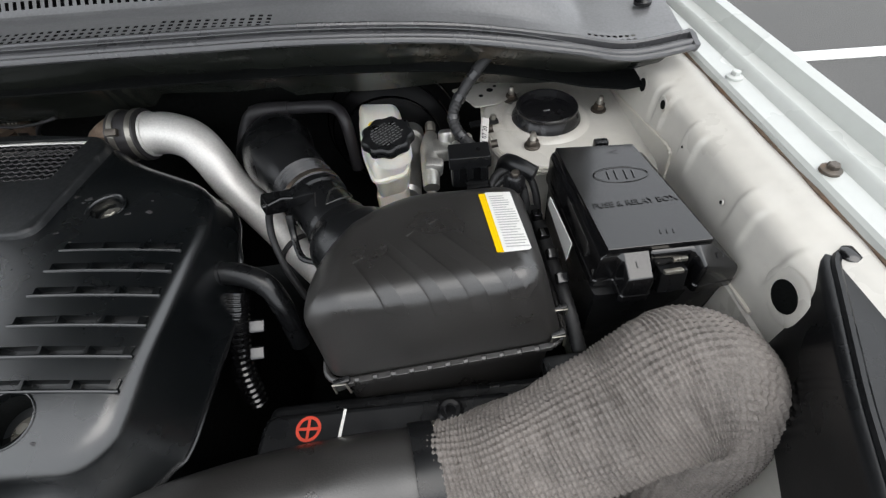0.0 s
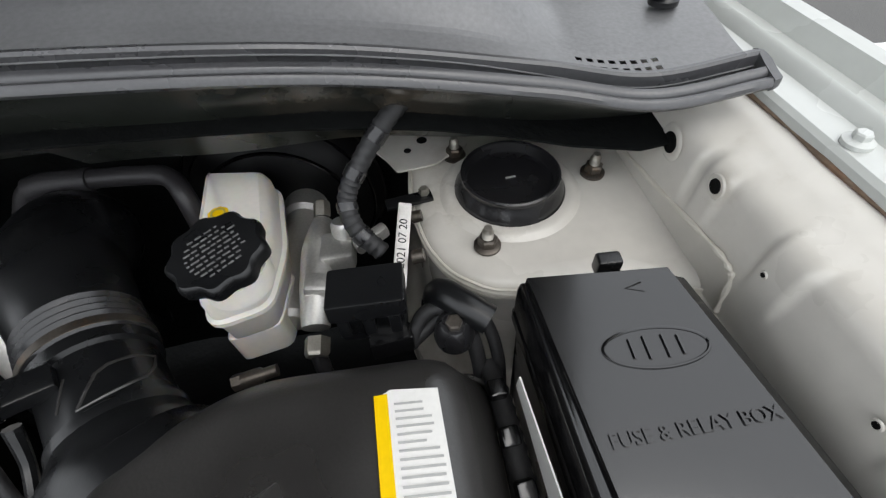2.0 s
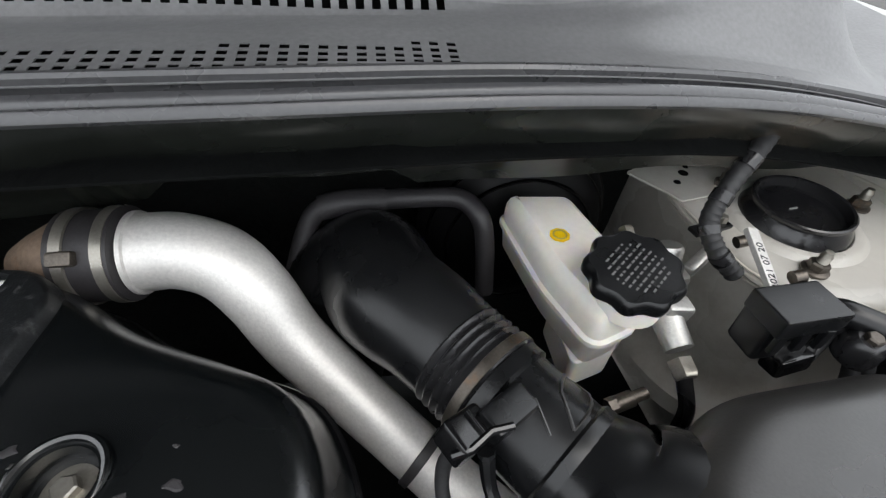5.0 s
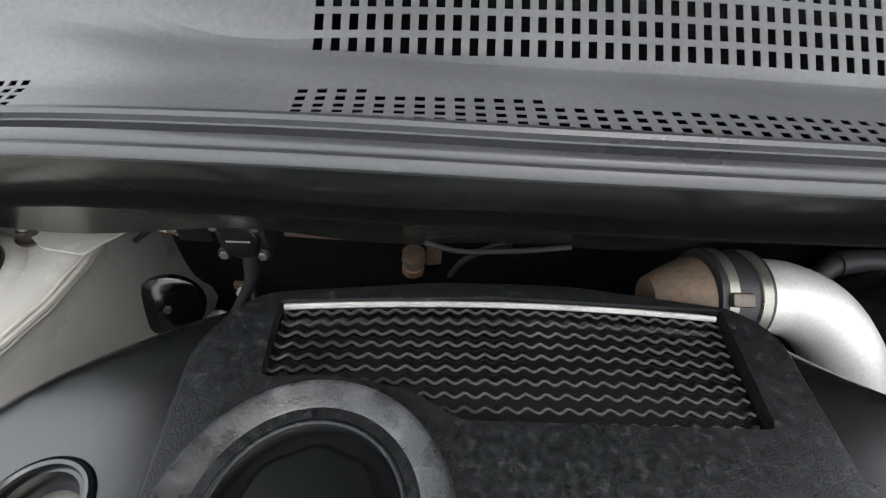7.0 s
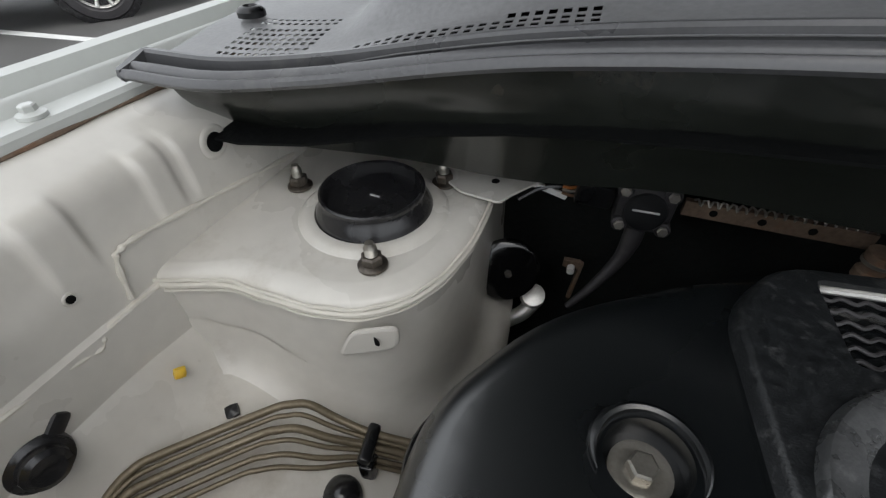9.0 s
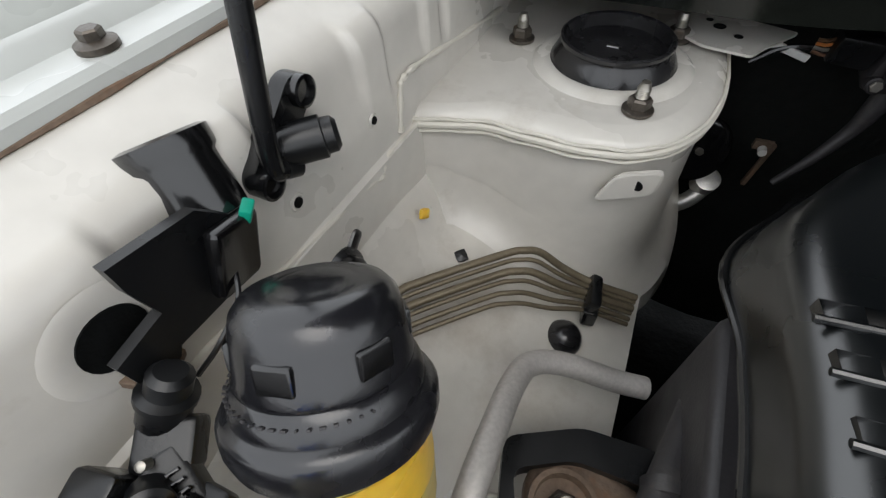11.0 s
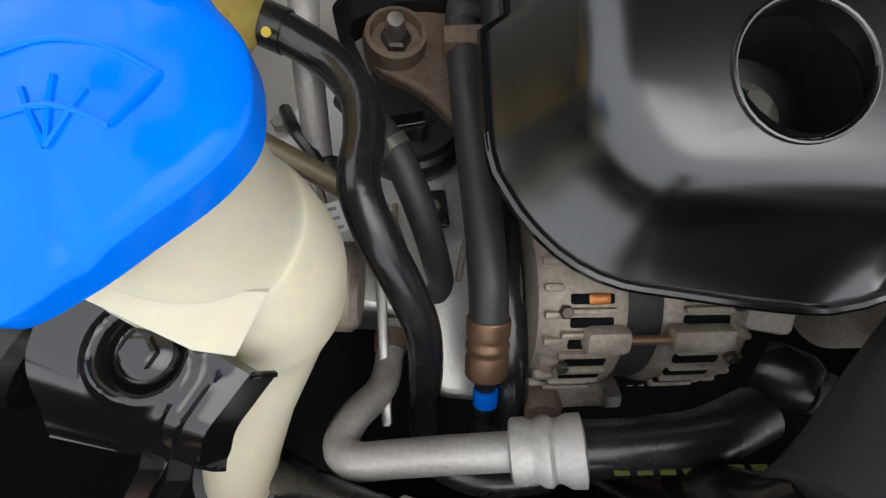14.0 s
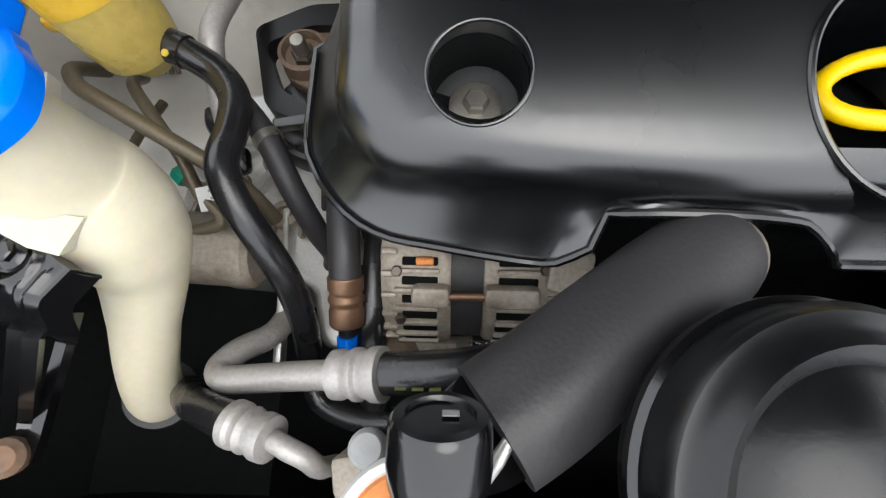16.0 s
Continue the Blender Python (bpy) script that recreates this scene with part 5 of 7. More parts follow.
part("knob", lathe([(0, 0), (0.013, 0), (0.013, 0.010), (0.010, 0.013), (0.006, 0.0135), (0.005, 0.011), (0, 0.011)], (0.424, 0.236, 0.868), seg=24), GLOSS, bat)
part("terminal_post", lathe([(0, 0), (0.009, 0), (0.0085, 0.014), (0, 0.014)], (0.542, 0.247, 0.868), seg=24), STEEL, bat, "lead terminal post")
part("terminal_clamp", lathe([(0.0088, 0), (0.014, 0), (0.0145, 0.002), (0.0145, 0.010), (0.013, 0.012), (0.0088, 0.012)], (0.542, 0.247, 0.869), seg=28), ALU, bat, "pale lead clamp")
part("clamp_ears", box((0.522, 0.240, 0.876), (0.018, 0.014, 0.011), turned(0, 0, 20), 0.002), ALU, bat)
part("terminal_bolt", hexnut((0.519, 0.232, 0.876), 0.005, 0.010, (-0.3, -1, 0)), STEEL, bat)
part("terminal_cover", box((0.545, 0.272, 0.880), (0.052, 0.026, 0.020), turned(0, 0, 6), 0.004), PLASTIC, bat)
part("charge_indicator", lathe([(0, 0), (0.0075, 0), (0.0075, 0.0012), (0.005, 0.0014), (0, 0.0008)], (0.501, 0.244, 0.868), seg=24), GREEN, bat, "small green charge indicator")
for k in range(3):
    part("moulded_bar", box((0.470 + 0.016 * k, 0.262, 0.8685), (0.010, 0.002, 0.0008), turned(0, 0, 4), 0.0002), PLASTIC, bat)


sn = thing("intake_snorkel", "smooth black plastic air intake snorkel", "intake snorkel")
part("duct", tube([(0.02, 0.03, 0.865), (0.12, 0.105, 0.872), (0.22, 0.145, 0.866), (0.32, 0.170, 0.855), (0.405, 0.183, 0.844)], [0.054, 0.054, 0.053, 0.051, 0.050], 28), AIRBOX, sn)
part("collar", tube([(0.386, 0.180, 0.847), (0.408, 0.184, 0.844)], 0.0540, 36, 2), PLASTIC, sn)
part("clamp_lug", box((0.398, 0.222, 0.876), (0.020, 0.010, 0.006), turned(-45, 0, 8), 0.001), STEEL, sn, "bright clamp lug")

sleeve = thing("braided_hose", "grey-brown braided intake hose with a woven texture", "hose")
SL = [(0.402, 0.183, 0.845), (0.460, 0.191, 0.857), (0.520, 0.203, 0.881), (0.575, 0.217, 0.911), (0.612, 0.229, 0.932), (0.636, 0.231, 0.932), (0.648, 0.223, 0.904), (0.645, 0.210, 0.84), (0.635, 0.195, 0.77)]
wide = [0.0495, 0.0505, 0.0530, 0.0570, 0.0605, 0.0620, 0.0600, 0.0560, 0.0540]
axis = spline(SL, 56)
seg = 216
bm = bmesh.new()
up, prev = None, None
for i, q in enumerate(axis):
    d = (axis[min(i + 1, len(axis) - 1)] - axis[max(i - 1, 0)]).normalized()
    up = d.orthogonal().normalized() if up is None else (up - d * up.dot(d)).normalized()
    side = d.cross(up)
    ring = []
    for k in range(seg):
        a = 2 * math.pi * k / seg
        # woven cells: diamond knots a few millimetres across
        u, v = k / seg * 54 + 0.35 * math.sin(i * 0.045 + 3 * math.sin(a)), i / 4.3 + 0.5 * math.sin(2 * a + i * 0.02)
        knot = math.sin(math.pi * (u + v)) * math.sin(math.pi * (u - v))
        ring.append(bm.verts.new(q + (up * math.cos(a) + side * math.sin(a)) * (float(np.interp(i / 56, range(9), wide)) + (0.0017 + 0.0005 * math.sin(i * 0.31) * math.sin(5 * a)) * knot + 0.0010 * math.sin(3 * a + i * 0.06) + 0.0007 * math.sin(7 * a - i * 0.11))))
    if prev:
        for k in range(seg):
            bm.faces.new((prev[k], prev[(k + 1) % seg], ring[(k + 1) % seg], ring[k]))
    prev = ring
part("sleeve", bm, BRAID, sleeve)
part("cuff", tube([(0.399, 0.1825, 0.8445), (0.411, 0.1847, 0.8465)], 0.0520, 40, 2), PLASTIC, sleeve, "black cuff over the hose end")

# front corner: black headlamp garnish with its bracket
gar = thing("headlamp_garnish", "black plastic garnish over the headlamp corner", "garnish")
G = ring_xy([(0.900, 0.318), (0.752, 0.312), (0.722, 0.296), (0.706, 0.255), (0.676, 0.180), (0.650, 0.10), (0.640, 0.00), (0.90, 0.00)], 0.018)
part("panel", slab(G, 0.93, 1.022, 0.006), PLASTIC, gar)
gl = [(x, y, 1.022) for x, y in inset_ring(G, 0.010)]
part("bead", sweep(bmesh.new(), gl + gl[:2], 0.0035, 8), PLASTIC, gar)
part("clip", lathe([(0, 0), (0.009, 0), (0.009, 0.004), (0.006, 0.006), (0, 0.006)], (0.742, 0.288, 1.022), seg=20), GLOSS, gar)
part("tab", box((0.775, 0.262, 1.026), (0.05, 0.018, 0.006), turned(0, 0, -30), 0.001), WHITE, gar)
part("bulb_cover", lathe([(0, 0), (0.04, 0), (0.04, 0.01), (0.03, 0.02), (0, 0.022)], (0.745, 0.165, 1.02), seg=30), GLOSS, gar)
part("bracket", box((0.755, 0.215, 1.026), (0.045, 0.022, 0.008), turned(0, 0, -24), 0.003), STEEL, gar)


# grey pipe and ribbed conduit between the engine cover and the air box
gp = thing("coolant_pipe", "shiny grey coolant pipe beside the engine cover", "pipe")
part("tube", tube([(0.10, 0.385, 0.905), (0.15, 0.386, 0.922), (0.190, 0.384, 0.924), (0.222, 0.374, 0.914), (0.238, 0.358, 0.885), (0.242, 0.345, 0.83)], [0.013, 0.013, 0.0128, 0.0125, 0.012, 0.012], 20), PLASTIC, gp)
part("end_bead", lathe([(0.0132, 0), (0.0150, 0.001), (0.0150, 0.005), (0.0132, 0.006)], (0.172, 0.385, 0.923), (1, 0, 0.04), 24), PLASTIC, gp)
cv = thing("ribbed_conduit", "glossy black ribbed wiring conduit", "conduit")
line = spline([(0.188, 0.372, 0.905), (0.186, 0.355, 0.890), (0.180, 0.335, 0.860), (0.176, 0.315, 0.82), (0.175, 0.30, 0.77)], 22)
part("conduit", sweep(bmesh.new(), line, [0.0115 + 0.0022 * (k % 4 < 2) for k in range(len(line))], 18), GLOSS, cv)
for x, y, z in ((0.205, 0.345, 0.872), (0.200, 0.325, 0.846)):
    part("connector", box((x, y, z), (0.018, 0.016, 0.022), turned(25, 10, 10), 0.003), GLOSS, cv)
# bolt and connector beside the fuse box
sb = thing("spring_bolt", "dark bolt in a rubber sleeve beside the air box", "bolt")
part("sleeve", lathe([(0, 0), (0.013, 0), (0.0135, 0.004), (0.012, 0.016), (0.008, 0.020), (0, 0.020)], (0.512, 0.476, 0.945), (0, -0.1, 1), 24), RUBBER, sb)
part("head", hexnut((0.512, 0.474, 0.964), 0.0055, 0.005, (0, -0.1, 1)), DARKSTEEL, sb)
for dx, r in ((0.0, 0.0055), (0.014, 0.0045)):
    eh = thing("electrical_cable", "black cable looping behind the air box", "cable", "cables behind the air box")
    part("tube", tube([(0.482, 0.478, 0.935), (0.492 + dx, 0.490, 0.950), (0.505 + dx, 0.492, 0.955), (0.520 + dx, 0.484, 0.945), (0.528 + dx, 0.470, 0.915), (0.53 + dx, 0.455, 0.86)], r, 10), CLOTH, eh)
bf = thing("brake_union", "rusty brake union below the reservoir", "union")
part("union", lathe([(0, 0), (0.006, 0), (0.006, 0.014), (0.0045, 0.016), (0.0045, 0.026), (0, 0.026)], (0.356, 0.478, 0.905), (0.9, 0.2, 0.05), 18), DARKSTEEL, bf)
part("nut", hexnut((0.350, 0.4768, 0.905), 0.0062, 0.008, (0.9, 0.2, 0.05)), DARKSTEEL, bf)
for k, (x, y) in enumerate(((0.542, 0.445), (0.545, 0.415), (0.549, 0.385), (0.553, 0.352))):
    fc = thing("loom_clip", "small black loom clip between the boxes", "clip", "loom clips")
    part("clip", box((x - 0.006, y, 0.925), (0.012, 0.012, 0.010), turned(10 * k, 5, 8), 0.002), GLOSS, fc)
lm = thing("side_loom", "taped black loom between the air box and fuse box", "wiring loom")
line = spline([(0.535, 0.47, 0.91), (0.540, 0.43, 0.915), (0.545, 0.38, 0.912), (0.552, 0.33, 0.905), (0.56, 0.29, 0.88)], 12)
part("conduit", sweep(bmesh.new(), line, [0.007 + 0.0010 * (k % 2) for k in range(len(line))], 12), CLOTH, lm)

# ---- left-hand side: brake lines, reservoirs, hoses, alternator ----
# bundle of bent brake lines with a clip
for k in range(6):
    bl = thing("brake_line", "olive-brown steel brake line bent round the tower", "brake line", "brake lines")
    o = (0.0, 0.0070, 0.0155, 0.0225, 0.0310, 0.0385)[k]
    j = o / 0.0095
    pts = [(-0.50, 0.497 - 0.004 * j, 0.815 - 0.004 * j), (-0.535, 0.490 - o * 0.5, 0.826 - 0.003 * j), (-0.560, 0.488 - o * 0.9, 0.836 - 0.002 * j), (-0.580, 0.486 - o * 1.1, 0.849 - 0.003 * j), (-0.592, 0.480 - o * 1.15, 0.853 - 0.003 * j),
           (-0.605, 0.470 - o * 1.15, 0.854 - 0.003 * j), (-0.652 + 0.001 * j, 0.422 - o * 1.1, 0.856 - 0.003 * j), (-0.664 + 0.003 * j, 0.406 - o, 0.856 - 0.003 * j), (-0.668 + 0.006 * j, 0.385 - o * 0.6, 0.852), (-0.662 + 0.007 * j, 0.350, 0.844), (-0.650 + 0.007 * j, 0.310, 0.835)]
    part("tube", tube(pts, (0.0031, 0.0019, 0.0031, 0.0019, 0.0021, 0.0019)[k], 10, 6), LINE, bl)
clip = thing("line_clip", "black plastic clip holding the brake lines", "clip")
part("body", box((-0.533, 0.482, 0.824), (0.010, 0.030, 0.014), turned(0, 20, 8), 0.003), PLASTIC, clip)
part("foot", box((-0.531, 0.474, 0.808), (0.012, 0.016, 0.020), turned(0, 0, 8), 0.003), PLASTIC, clip)
gm = thing("rubber_grommet", "black domed rubber grommet in the panel", "grommet")
part("dome", lathe([(0, 0), (0.015, 0), (0.0155, 0.004), (0.013, 0.010), (0.006, 0.014), (0, 0.015)], (-0.545, 0.452, 0.792), (0.2, -0.5, 1), 24), RUBBER, gm)
for at, ax, r, m, lb in (((-0.671, 0.467, 0.877), (1, -0.4, 0.3), 0.0048, AMBER, "yellow plastic plug in the wing panel"), ((-0.640, 0.467, 0.838), (0.2, -0.3, 1), 0.0060, PLASTIC, "black cross-shaped clip in the tray")):
    pl = thing("panel_plug", lb, "plug")
    part("head", lathe([(0, 0), (r, 0), (r * 0.9, 0.003), (r * 0.4, 0.004), (0, 0.005)], at, ax, 8, lobes=4, lobe=0.12), m, pl)

# holes pressed in the wing panels, dark behind
for s, y, z, r in ((1, 0.586, 1.000, 0.0075), (1, 0.531, 1.006, 0.0048), (-1, 0.585, 1.000, 0.0070), (1, 0.385, 0.990, 0.0017), (-1, 0.452, 0.9655, 0.0024), (-1, 0.378, 0.963, 0.0028), (1, 0.278, 0.985, 0.0138), (-1, 0.281, 0.982, 0.0126), (1, 0.470, 0.992, 0.0014)):
    x = wall_x(s, y) - s * 0.0035
    bm = lathe([(r * 1.9, -0.0036), (r * 1.7, -0.0026), (r * 1.35, -0.0024), (r, -0.0030)], (x, y, z), (-s, 0, 0), 28)
    tagged(part("trim_pressing", bm, PAINT), "pressed dish round a hole in the wing panel", "pressed hole", "pressed holes", "structure")
    bm = lathe([(0, -0.0036), (r * 1.06, -0.0036), (r * 1.06, -0.0020), (0, -0.0020)], (x, y, z), (-s, 0, 0), 24)
    tagged(part("trim_hole", bm, PAD_AND_SHADE), "dark round hole through the wing panel", "hole", "holes in the wing panels", "structure")

# bonnet prop rod on its pivot
prop = thing("bonnet_prop", "black steel bonnet prop rod in a bolted pivot", "prop rod")
pv = (-0.6890, 0.376, 0.993)
part("rod", tube([(-0.6840, 0.378, 0.998), (-0.6850, 0.370, 1.003), (-0.6850, 0.3665, 1.014), (-0.6815, 0.384, 1.10), (-0.677, 0.41, 1.25), (-0.690, 0.52, 1.55), (-0.70, 0.60, 1.72)], 0.0047, 12), PLASTIC, prop)
part("pivot_barrel", lathe([(0, 0), (0.0095, 0), (0.0100, 0.003), (0.0100, 0.026), (0.0085, 0.0265), (0.0082, 0.031), (0.006, 0.033), (0, 0.033)], (-0.6950, 0.374, 1.007), (0.75, 0.66, 0.05), 24), PLASTIC, prop)
pl = part("base_plate", loft([[(-0.6975, y, z) for y, z in rounded([(0.356, 0.993), (0.367, 0.991), (0.405, 1.018), (0.406, 1.030), (0.395, 1.033), (0.355, 1.005)], 0.005)],
                             [(-0.6890, y, z) for y, z in rounded([(0.356, 0.993), (0.367, 0.991), (0.405, 1.018), (0.406, 1.030), (0.395, 1.033), (0.355, 1.005)], 0.005)]]), PLASTIC, prop)
for y, z in ((0.3625, 0.999), (0.3985, 1.0245)):
    part("bolt_cup", lathe([(0, 0), (0.0075, 0), (0.0075, 0.004), (0.0060, 0.0045), (0.0052, 0.002), (0, 0.002)], (-0.6890, y, z), (1, 0, 0), 20), GLOSS, pl)
prop.location = (0.0, 0.0, -0.008)
gr = thing("wing_grommet", "black rubber grommet on the wing panel", "grommet")
part("flange", lathe([(0, 0), (0.018, 0), (0.017, 0.004), (0.013, 0.006), (0.0125, 0.012), (0.009, 0.014), (0.004, 0.013), (0, 0.011)], (-0.690, 0.386, 0.894), (1, -0.15, 0.2), 28), RUBBER, gr)
part("mounting_ear", box((-0.690, 0.402, 0.904), (0.008, 0.022, 0.012), turned(35, 0, 0), 0.004), RUBBER, gr)

# sensor on a black bracket
sen = thing("horn_bracket", "black bracket and round sensor on the wing panel", "sensor bracket")
part("barrel", lathe([(0, 0), (0.017, 0), (0.017, 0.024), (0.0185, 0.026), (0.0185, 0.034), (0.015, 0.035), (0.013, 0.030), (0, 0.030)], (-0.7010, 0.338, 0.990), (-0.5, 0.25, 1), 28), GLOSS, sen)
zb = [(0.291, 1.018), (0.291, 1.006), (0.294, 0.989), (0.272, 0.986), (0.273, 0.963), (0.288, 0.966), (0.291, 0.970), (0.325, 0.967), (0.338, 0.969), (0.337, 0.998), (0.325, 1.012)]
part("plate", loft([[(-0.6885, y, z) for y, z in zb], [(-0.6835, y, z) for y, z in zb]]), PLASTIC, sen, "flat black angled plate")
part("tag_plate", box((-0.6810, 0.328, 0.986), (0.008, 0.026, 0.032), turned(-20, 6, 8), 0.003), GLOSS, sen)
part("green_tag", box((-0.6798, 0.341, 0.998), (0.0050, 0.0085, 0.007), turned(0, 25, 30), 0.001), GREEN, sen, "small green tag")
part("foot", box((-0.6970, 0.280, 0.961), (0.022, 0.018, 0.006), turned(0, 20, 20), 0.001), RUST, sen)
part("foot_bolt", hexnut((-0.6970, 0.281, 0.964), 0.005, 0.005, (0.3, 0, 1)), DARKSTEEL, sen)
part("wire", tube([(-0.6790, 0.324, 0.984), (-0.6730, 0.314, 0.975), (-0.6740, 0.298, 0.965), (-0.6800, 0.286, 0.955)], 0.0012, 6), RUBBER, sen)

# connectors below
con = thing("wiring_connector", "cluster of black wiring connectors on a bracket", "connector")
for c, sz, r in (((-0.6720, 0.262, 0.952), (0.022, 0.020, 0.018), (20, 10, 30)), ((-0.6600, 0.252, 0.948), (0.030, 0.016, 0.016), (0, 20, -25)), ((-0.6760, 0.236, 0.955), (0.018, 0.024, 0.024), (10, 0, 10)),
                 ((-0.6540, 0.238, 0.945), (0.026, 0.024, 0.020), (15, 0, 40)), ((-0.6460, 0.252, 0.946), (0.014, 0.012, 0.012), (0, 0, 0))):
    part("housing", box(c, sz, turned(*r), 0.003), PLASTIC, con)
for c, ax, r, h in (((-0.678, 0.268, 0.958), (0.2, 0.5, 0.8), 0.0095, 0.024), ((-0.664, 0.246, 0.956), (0.7, -0.3, 0.5), 0.0075, 0.020), ((-0.652, 0.231, 0.950), (0.4, -0.8, 0.2), 0.0085, 0.018)):
    part("plug_barrel", lathe([(0, 0), (r, 0), (r, h * 0.4), (r * 1.15, h * 0.45), (r * 1.15, h * 0.55), (r * 0.85, h * 0.62), (r * 0.85, h * 0.9), (r * 0.6, h), (0, h)], c, ax, 20), PLASTIC, con)
for k in range(5):
    part("latch_rib", box((-0.662 + 0.004 * k, 0.2515 - 0.0015 * k, 0.9572), (0.0016, 0.012, 0.003), turned(0, 20, -25), 0.0006), GLOSS, con)
part("taped_cable", tube([(-0.652, 0.236, 0.935), (-0.640, 0.224, 0.922), (-0.622, 0.208, 0.905), (-0.600, 0.195, 0.88)], 0.010, 12), CLOTH, con)
part("loop_cable", tube([(-0.660, 0.235, 0.950), (-0.650, 0.222, 0.946), (-0.655, 0.210, 0.942), (-0.672, 0.206, 0.940), (-0.685, 0.212, 0.938)], 0.003, 8), RUBBER, con)
part("terminal_tip", lathe([(0, 0), (0.002, 0), (0.002, 0.005), (0, 0.006)], (-0.6690, 0.2535, 0.9600), (0.3, -0.4, 1), 8), STEEL, con, "bright metal tip")
part("cable", tube([(-0.6670, 0.228, 0.948), (-0.6720, 0.212, 0.945), (-0.6870, 0.204, 0.94), (-0.70, 0.20, 0.93)], 0.0035, 8), CLOTH, con)
part("barrel", lathe([(0, 0), (0.007, 0), (0.007, 0.012), (0.005, 0.014), (0, 0.014)], (-0.6480, 0.246, 0.955), (0.5, -0.2, 1), 16), GLOSS, con)

# body rail ahead of the wing: cream strut with the lamp housing below
tagged(part("trim_strut", loft([[(-0.700, 0.232, 0.930), (-0.640, 0.250, 0.915), (-0.640, 0.250, 0.905), (-0.700, 0.232, 0.920)], [(-0.668, 0.207, 0.928), (-0.632, 0.215, 0.915), (-0.632, 0.215, 0.905), (-0.668, 0.207, 0.918)], [(-0.634, 0.190, 0.925), (-0.598, 0.190, 0.910), (-0.598, 0.190, 0.90), (-0.634, 0.190, 0.915)]]), PAINT),
       "cream-painted front strut of the bay", "body strut", kind="structure")
lamp = thing("headlamp_housing", "dull grey-green rear housing of a headlamp", "headlamp housing")
part("shell", tube([(-0.80, 0.175, 0.885), (-0.74, 0.160, 0.888), (-0.690, 0.147, 0.888), (-0.665, 0.14, 0.885)], [0.038, 0.034, 0.029, 0.024], 24), RUBBER, lamp)
part("cap", lathe([(0, 0), (0.03, 0), (0.03, 0.008), (0.026, 0.012), (0, 0.012)], (-0.666, 0.141, 0.885), (0.8, -0.4, -0.2), 28), PLASTIC, lamp)

# power steering reservoir
ps = thing("steering_reservoir", "amber fluid reservoir with a large black screw cap", "fluid reservoir")
PA = Vector((-0.25, 0.48, 0.84)).normalized()
pb = Vector((-0.5965, 0.2590, 0.9115))
BOWL = [(-0.602, 0.281, 0.886), (-0.602, 0.281, 0.893), (-0.603, 0.282, 0.900), (-0.604, 0.2835, 0.915), (-0.607, 0.287, 0.938), (-0.6105, 0.2905, 0.955), (-0.6135, 0.2935, 0.968)]
part("bowl", tube(BOWL, [0.012, 0.016, 0.0250, 0.0268, 0.0282, 0.0294, 0.0305], 36, 5), AMBER_DIM, ps)
part("upper_band", tube(BOWL[4:], [0.0286, 0.0298, 0.0309], 36, 6, False), AMBER, ps, "brighter amber band")
part("rim", lathe([(0.029, 0.066), (0.0345, 0.068), (0.0362, 0.0735), (0.0362, 0.0790), (0.0346, 0.0815), (0.0322, 0.0825), (0.0320, 0.0860), (0.0304, 0.0900), (0.0290, 0.0915), (0, 0.0915)], pb, PA, 48), CAPGREY, ps)
cap = part("cap", lathe([(0.0285, 0.0905), (0.0292, 0.0935), (0.0282, 0.0970), (0.0272, 0.1075), (0.0258, 0.1130), (0.0228, 0.1166), (0.0180, 0.1184), (0.0140, 0.1180), (0.0120, 0.1188), (0, 0.1192)], pb, PA, 60), CAPGREY, ps, "greyed black screw cap")
q = Vector((0, 0, 1)).rotation_difference(PA).to_matrix().to_4x4()
for k in range(6):
    a = 2 * math.pi * k / 6 + 0.75
    part("grip_recess", box(pb + PA * 0.1010 + (q @ Vector((math.cos(a), math.sin(a), 0))) * 0.0268, (0.0034, 0.0125, 0.0100), q @ turned(0, 0, math.degrees(a)), 0.0014), GLOSS, cap, "glossy grip recess")
for k in range(22):
    a = math.pi * (1.1 + 0.75 * k / 21)
    part("print_bar", box(pb + PA * 0.0885 + (q @ Vector((math.cos(a), math.sin(a), 0))) * 0.0313, (0.0008, random.uniform(0.0006, 0.0020), random.uniform(0.0008, 0.0024)), q @ turned(0, 62, math.degrees(a)), 0.0002), RUBBER_MATT, cap)
part("outlet", tube([(-0.600, 0.281, 0.905), (-0.590, 0.279, 0.905), (-0.574, 0.274, 0.905)], [0.0095, 0.0088, 0.008], 16), AMBER, ps, "amber outlet spout")
part("lug", box(Vector((-0.632, 0.276, 0.925)), (0.014, 0.010, 0.010), None, 0.003), AMBER, ps)

# hoses
def hose(name, label, pts, r, material, n=8, seg=16):
    h = thing(name, label, "hose")
    part("tube", tube(pts, r, seg, n), material, h)
    return h


ha = hose("return_hose", "glossy black rubber return hose snaking down", [(-0.580, 0.277, 0.905), (-0.568, 0.273, 0.903), (-0.550, 0.262, 0.900), (-0.537, 0.244, 0.901), (-0.534, 0.222, 0.904), (-0.536, 0.200, 0.905), (-0.529, 0.180, 0.898), (-0.517, 0.160, 0.880),
          (-0.508, 0.142, 0.858), (-0.505, 0.122, 0.830), (-0.505, 0.100, 0.805), (-0.500, 0.07, 0.79), (-0.47, 0.055, 0.79), (-0.43, 0.055, 0.79)], 0.0094, RUBBER)
